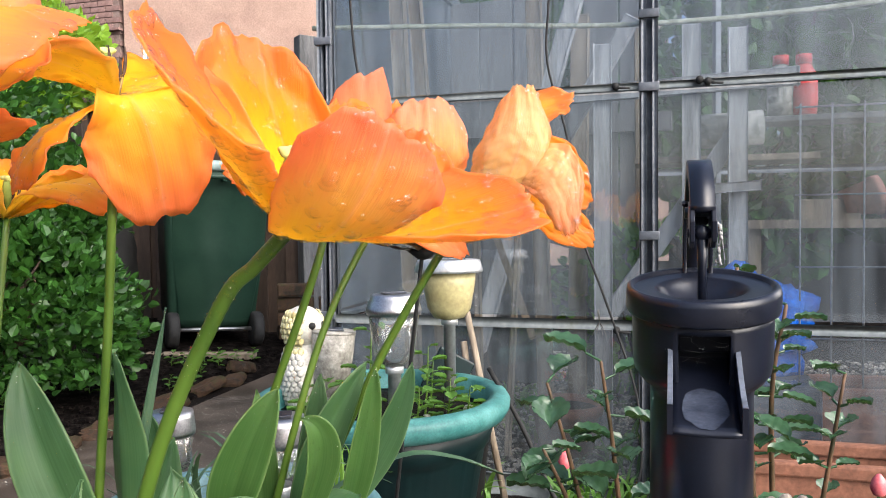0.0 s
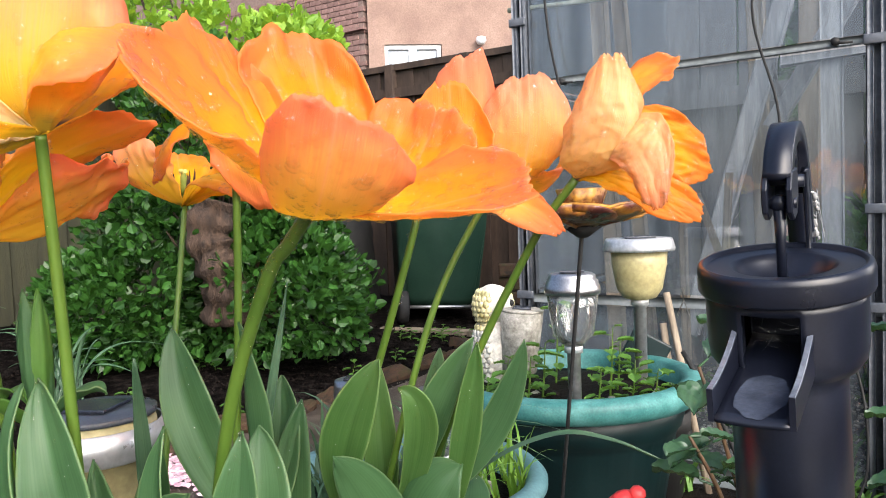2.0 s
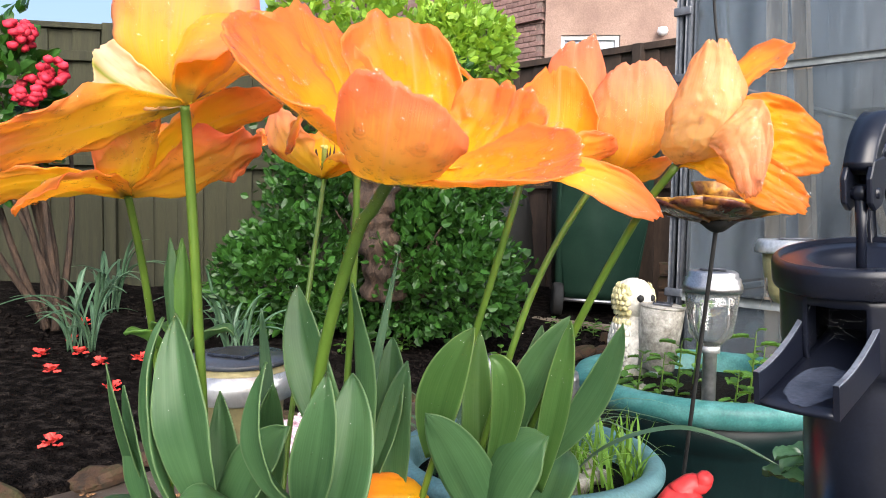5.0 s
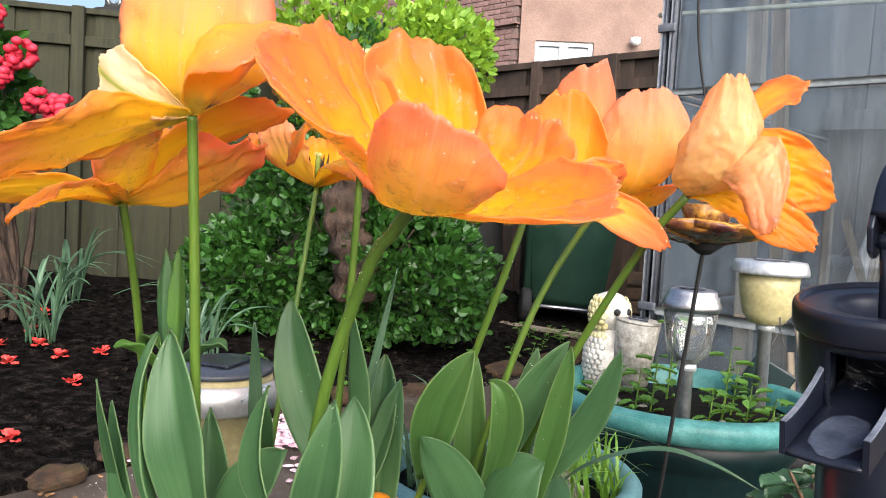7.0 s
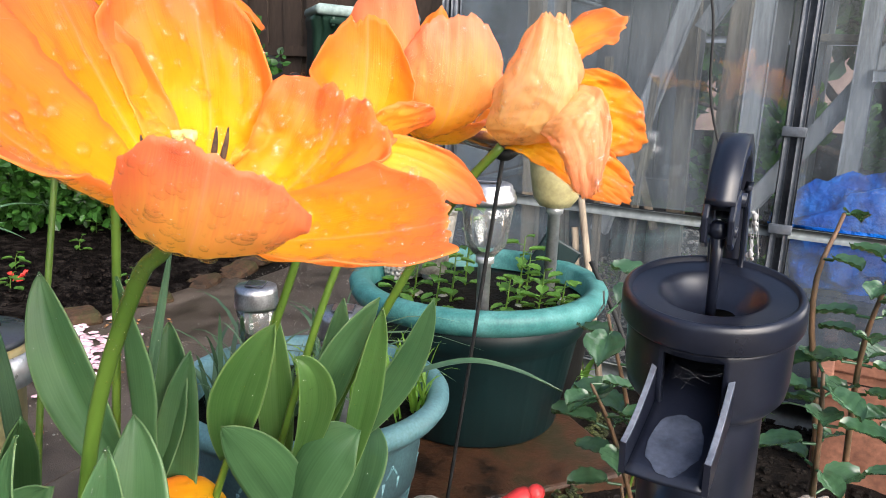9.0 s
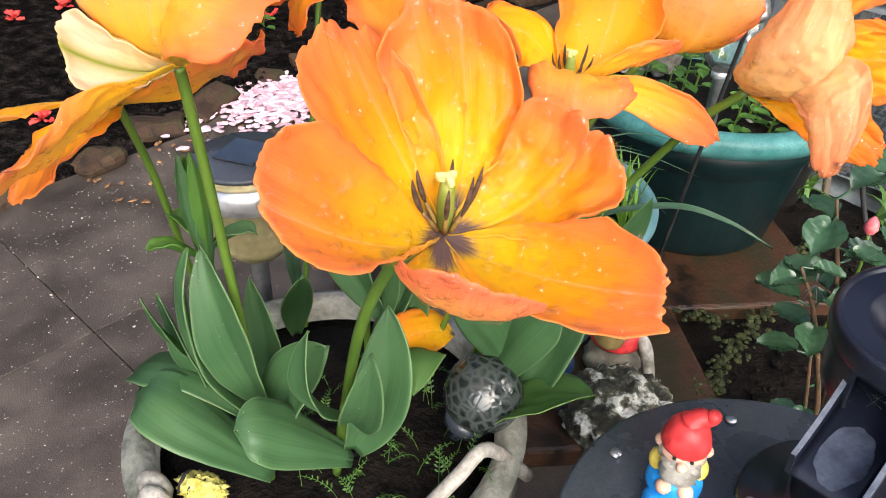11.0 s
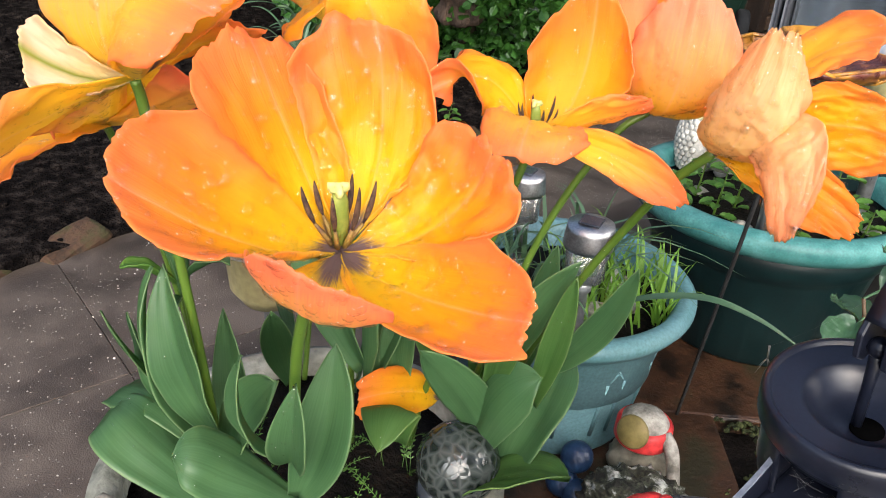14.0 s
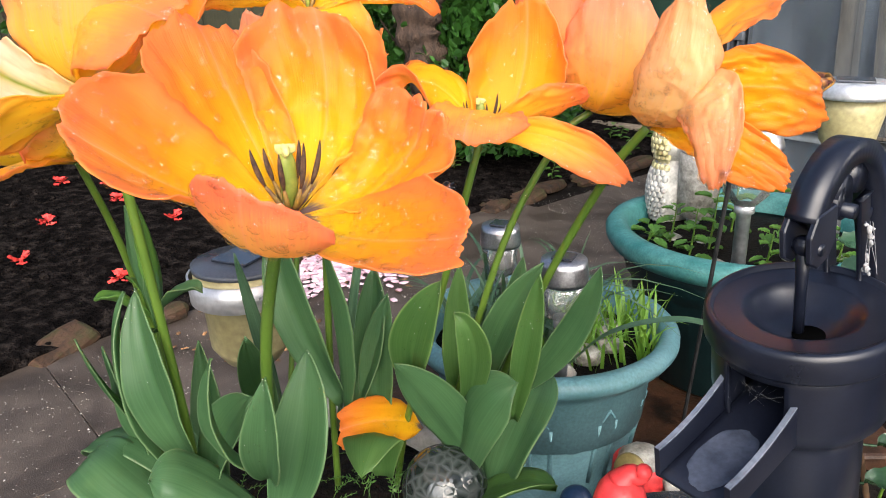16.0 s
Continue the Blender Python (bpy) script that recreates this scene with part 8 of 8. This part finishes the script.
# lantern beyond the fence
lantern = thing("lantern", (-3.28, 3.85, 1.75), "black garden lantern standing on the fence", "lantern")
bm = bmesh.new()
lathe(bm, [(0.0, 0.0), (0.11, 0.0), (0.115, 0.03), (0.06, 0.045), (0.055, 0.06)], (-3.28, 3.85, 1.76), 28)
part("base", bm, rubber, lantern)
bm = bmesh.new()
lathe(bm, [(0.05, 0.06), (0.06, 0.2)], (-3.28, 3.85, 1.76), 20)
part("glass", bm, clear, lantern)
bm = bmesh.new()
lathe(bm, [(0.075, 0.2), (0.08, 0.21), (0.02, 0.28), (0.0, 0.30)], (-3.28, 3.85, 1.76), 20)
part("top", bm, rubber, lantern)


def rose(at, label, canes, seed):
    root = thing("rose_bush", at, label, "rose bush", "rose bushes")
    for k, (pts, n, size) in enumerate(canes):
        leafy_stem(root, pts, 0.005, n, size, leaf_rose, seed * 10 + k, True, 0.58)
    return root


rose((0.42, 0.98, 0.0), "rose bush with dark wet leaves and bare thorny stems", [
    ([(0.42, 0.98, 0), (0.41, 0.96, 0.22), (0.36, 0.935, 0.42), (0.325, 0.930, 0.535)], 9, 0.052),
    ([(0.42, 0.98, 0), (0.40, 0.93, 0.20), (0.345, 0.90, 0.38), (0.305, 0.885, 0.465)], 9, 0.052),
    ([(0.43, 0.98, 0), (0.44, 0.96, 0.25), (0.41, 0.92, 0.44), (0.385, 0.90, 0.565)], 10, 0.050),
    ([(0.42, 0.97, 0), (0.39, 0.93, 0.17), (0.355, 0.90, 0.33)], 5, 0.042)], 1)
rose((0.60, 0.90, 0.0), "rose bush with fresh green leaves and reddish canes", [
    ([(0.60, 0.90, 0), (0.60, 0.87, 0.30), (0.565, 0.82, 0.53), (0.57, 0.80, 0.64)], 15, 0.040),
    ([(0.60, 0.90, 0), (0.56, 0.86, 0.38), (0.515, 0.835, 0.59), (0.542, 0.855, 0.68)], 4, 0.038),
    ([(0.61, 0.90, 0), (0.66, 0.87, 0.33), (0.67, 0.83, 0.55)], 13, 0.040),
    ([(0.60, 0.90, 0), (0.55, 0.83, 0.26), (0.525, 0.795, 0.45), (0.515, 0.79, 0.53)], 12, 0.042)], 2)
for at in ((0.47, 1.28, 0.30), (0.845, 0.98, 0.33)):
    b0 = thing("rose_bud", at, "small pink rose bud on a thin stalk", "rose bud", "rose buds")
    bm = bmesh.new()
    lathe(bm, [(0.0, 0.0), (0.008, 0.004), (0.012, 0.014), (0.009, 0.026), (0.003, 0.034), (0.0, 0.035)], at, 14)
    part("bloom", bm, surface("rose pink %d" % (at[0] * 100), [(0.50, 0.06, 0.09), (0.72, 0.20, 0.20)], 60, 0.5, 0.1), b0)
    bm = bmesh.new()
    tube(bm, smooth_path([(at[0], at[1], at[2] + 0.004), (at[0] + 0.01, at[1] + 0.01, at[2] - 0.1), (at[0] - 0.01, at[1] + 0.03, 0.0)], 4), 0.0028, 6)
    part("stalk", bm, stem_green, b0)
# mint in the large pot
for k, (x, y, h) in enumerate(((0.27, 1.60, 0.16), (0.31, 1.56, 0.10), (0.24, 1.53, 0.09), (0.13, 1.60, 0.13), (0.10, 1.55, 0.11), (0.16, 1.72, 0.20), (0.05, 1.62, 0.09), (0.29, 1.66, 0.12), (0.36, 1.60, 0.07), (0.01, 1.58, 0.06))):
    m0 = thing("mint_plant", (x, y, GZ), "fresh green mint shoot in the large pot", "plant", "plants in the large pot")
    leafy_stem(m0, [(x, y, GZ), (x + 0.006, y - 0.004, GZ + h * 0.5), (x + 0.01, y, GZ + h)], 0.0028, 11, 0.030, leaf_mint, 300 + k, True, 0.15, stem_green)
for k in range(14):
    bm = bmesh.new()
    a, r = rnd.uniform(3.3, 6.1), rnd.uniform(0.08, 0.22)
    blob(bm, (GC[0] + math.cos(a) * r, GC[1] + math.sin(a) * r, GZ + 0.006), rnd.uniform(0.010, 0.022), 2, (1.1, 1, 0.8), 0.3, k)
    tagged(part("pebble", bm, white_paint if k % 2 else soil_wet, None), "pale stone on the compost of the large pot", "pebble", "pebbles in the large pot")
# dark slat leaning in the large pot
bm = bmesh.new()
box(bm, (0.37, 1.86, 0.36), (0.10, 0.012, 0.11), Matrix.Rotation(0.5, 3, "Y"), 0.004)
tagged(part("plant_label", bm, green_plastic, None, "", False), "dark green plastic panel leaning in the pot", "panel")
# ferns and weeds at the greenhouse foot and inside
for k in range(34):
    s, o = rnd.uniform(0.25, 1.9), rnd.choice((-0.06, 0.25, 0.5, 0.8, 1.0, 1.3)) + rnd.uniform(-0.05, 0.1)
    p = gp(s, o, 0.01)
    grass_clump("weed_tuft", p, 12, 0.06, 0.12, 0.014, leaf_mint, "green weed tuft growing by the greenhouse", "weeds", 400 + k, 0.9, "")
shrub(tuple(gp(0.9, 1.1, 0.0)), "leafy green plant inside the greenhouse", 5, [(tuple(gp(0.9, 1.1, 0.45)), (0.4, 0.3, 0.3))], 1400, 0.05, leaf_mint, 12, 0.01, "greenhouse_plant")
# sticks against the greenhouse
for a, b in ((gp(0.46, -0.06, 0.0), gp(0.40, -0.03, 0.42)), (gp(0.52, -0.07, 0.0), gp(0.41, -0.03, 0.5))):
    bm = bmesh.new()
    tube(bm, [a, (a + b) / 2, b], 0.009, 8)
    tagged(part("cane", bm, old_wood, None), "brown cane leaning on the greenhouse", "cane", "canes by the greenhouse")
bm = bmesh.new()
tube(bm, smooth_path([(0.44, 1.72, 0.40), (0.50, 1.66, 0.28), (0.55, 1.58, 0.14), (0.62, 1.50, 0.03)], 5), 0.0055, 8)
tagged(part("hose", bm, rubber, None), "thin black hose running down from the pot", "hose")
# hedge and trees behind the greenhouse
shrub(tuple(gp(1.5, 5.0, 0.0)), "dark tall hedge beyond the greenhouse", 14, [(tuple(gp(k * 0.9 - 0.8, 5.0 + 0.2 * (k % 2), 1.6 + 0.3 * (k % 3))), (0.8, 0.6, 1.3)) for k in range(6)], 16000, 0.17, leaf_bush, 14, 0.05, "hedge", False)
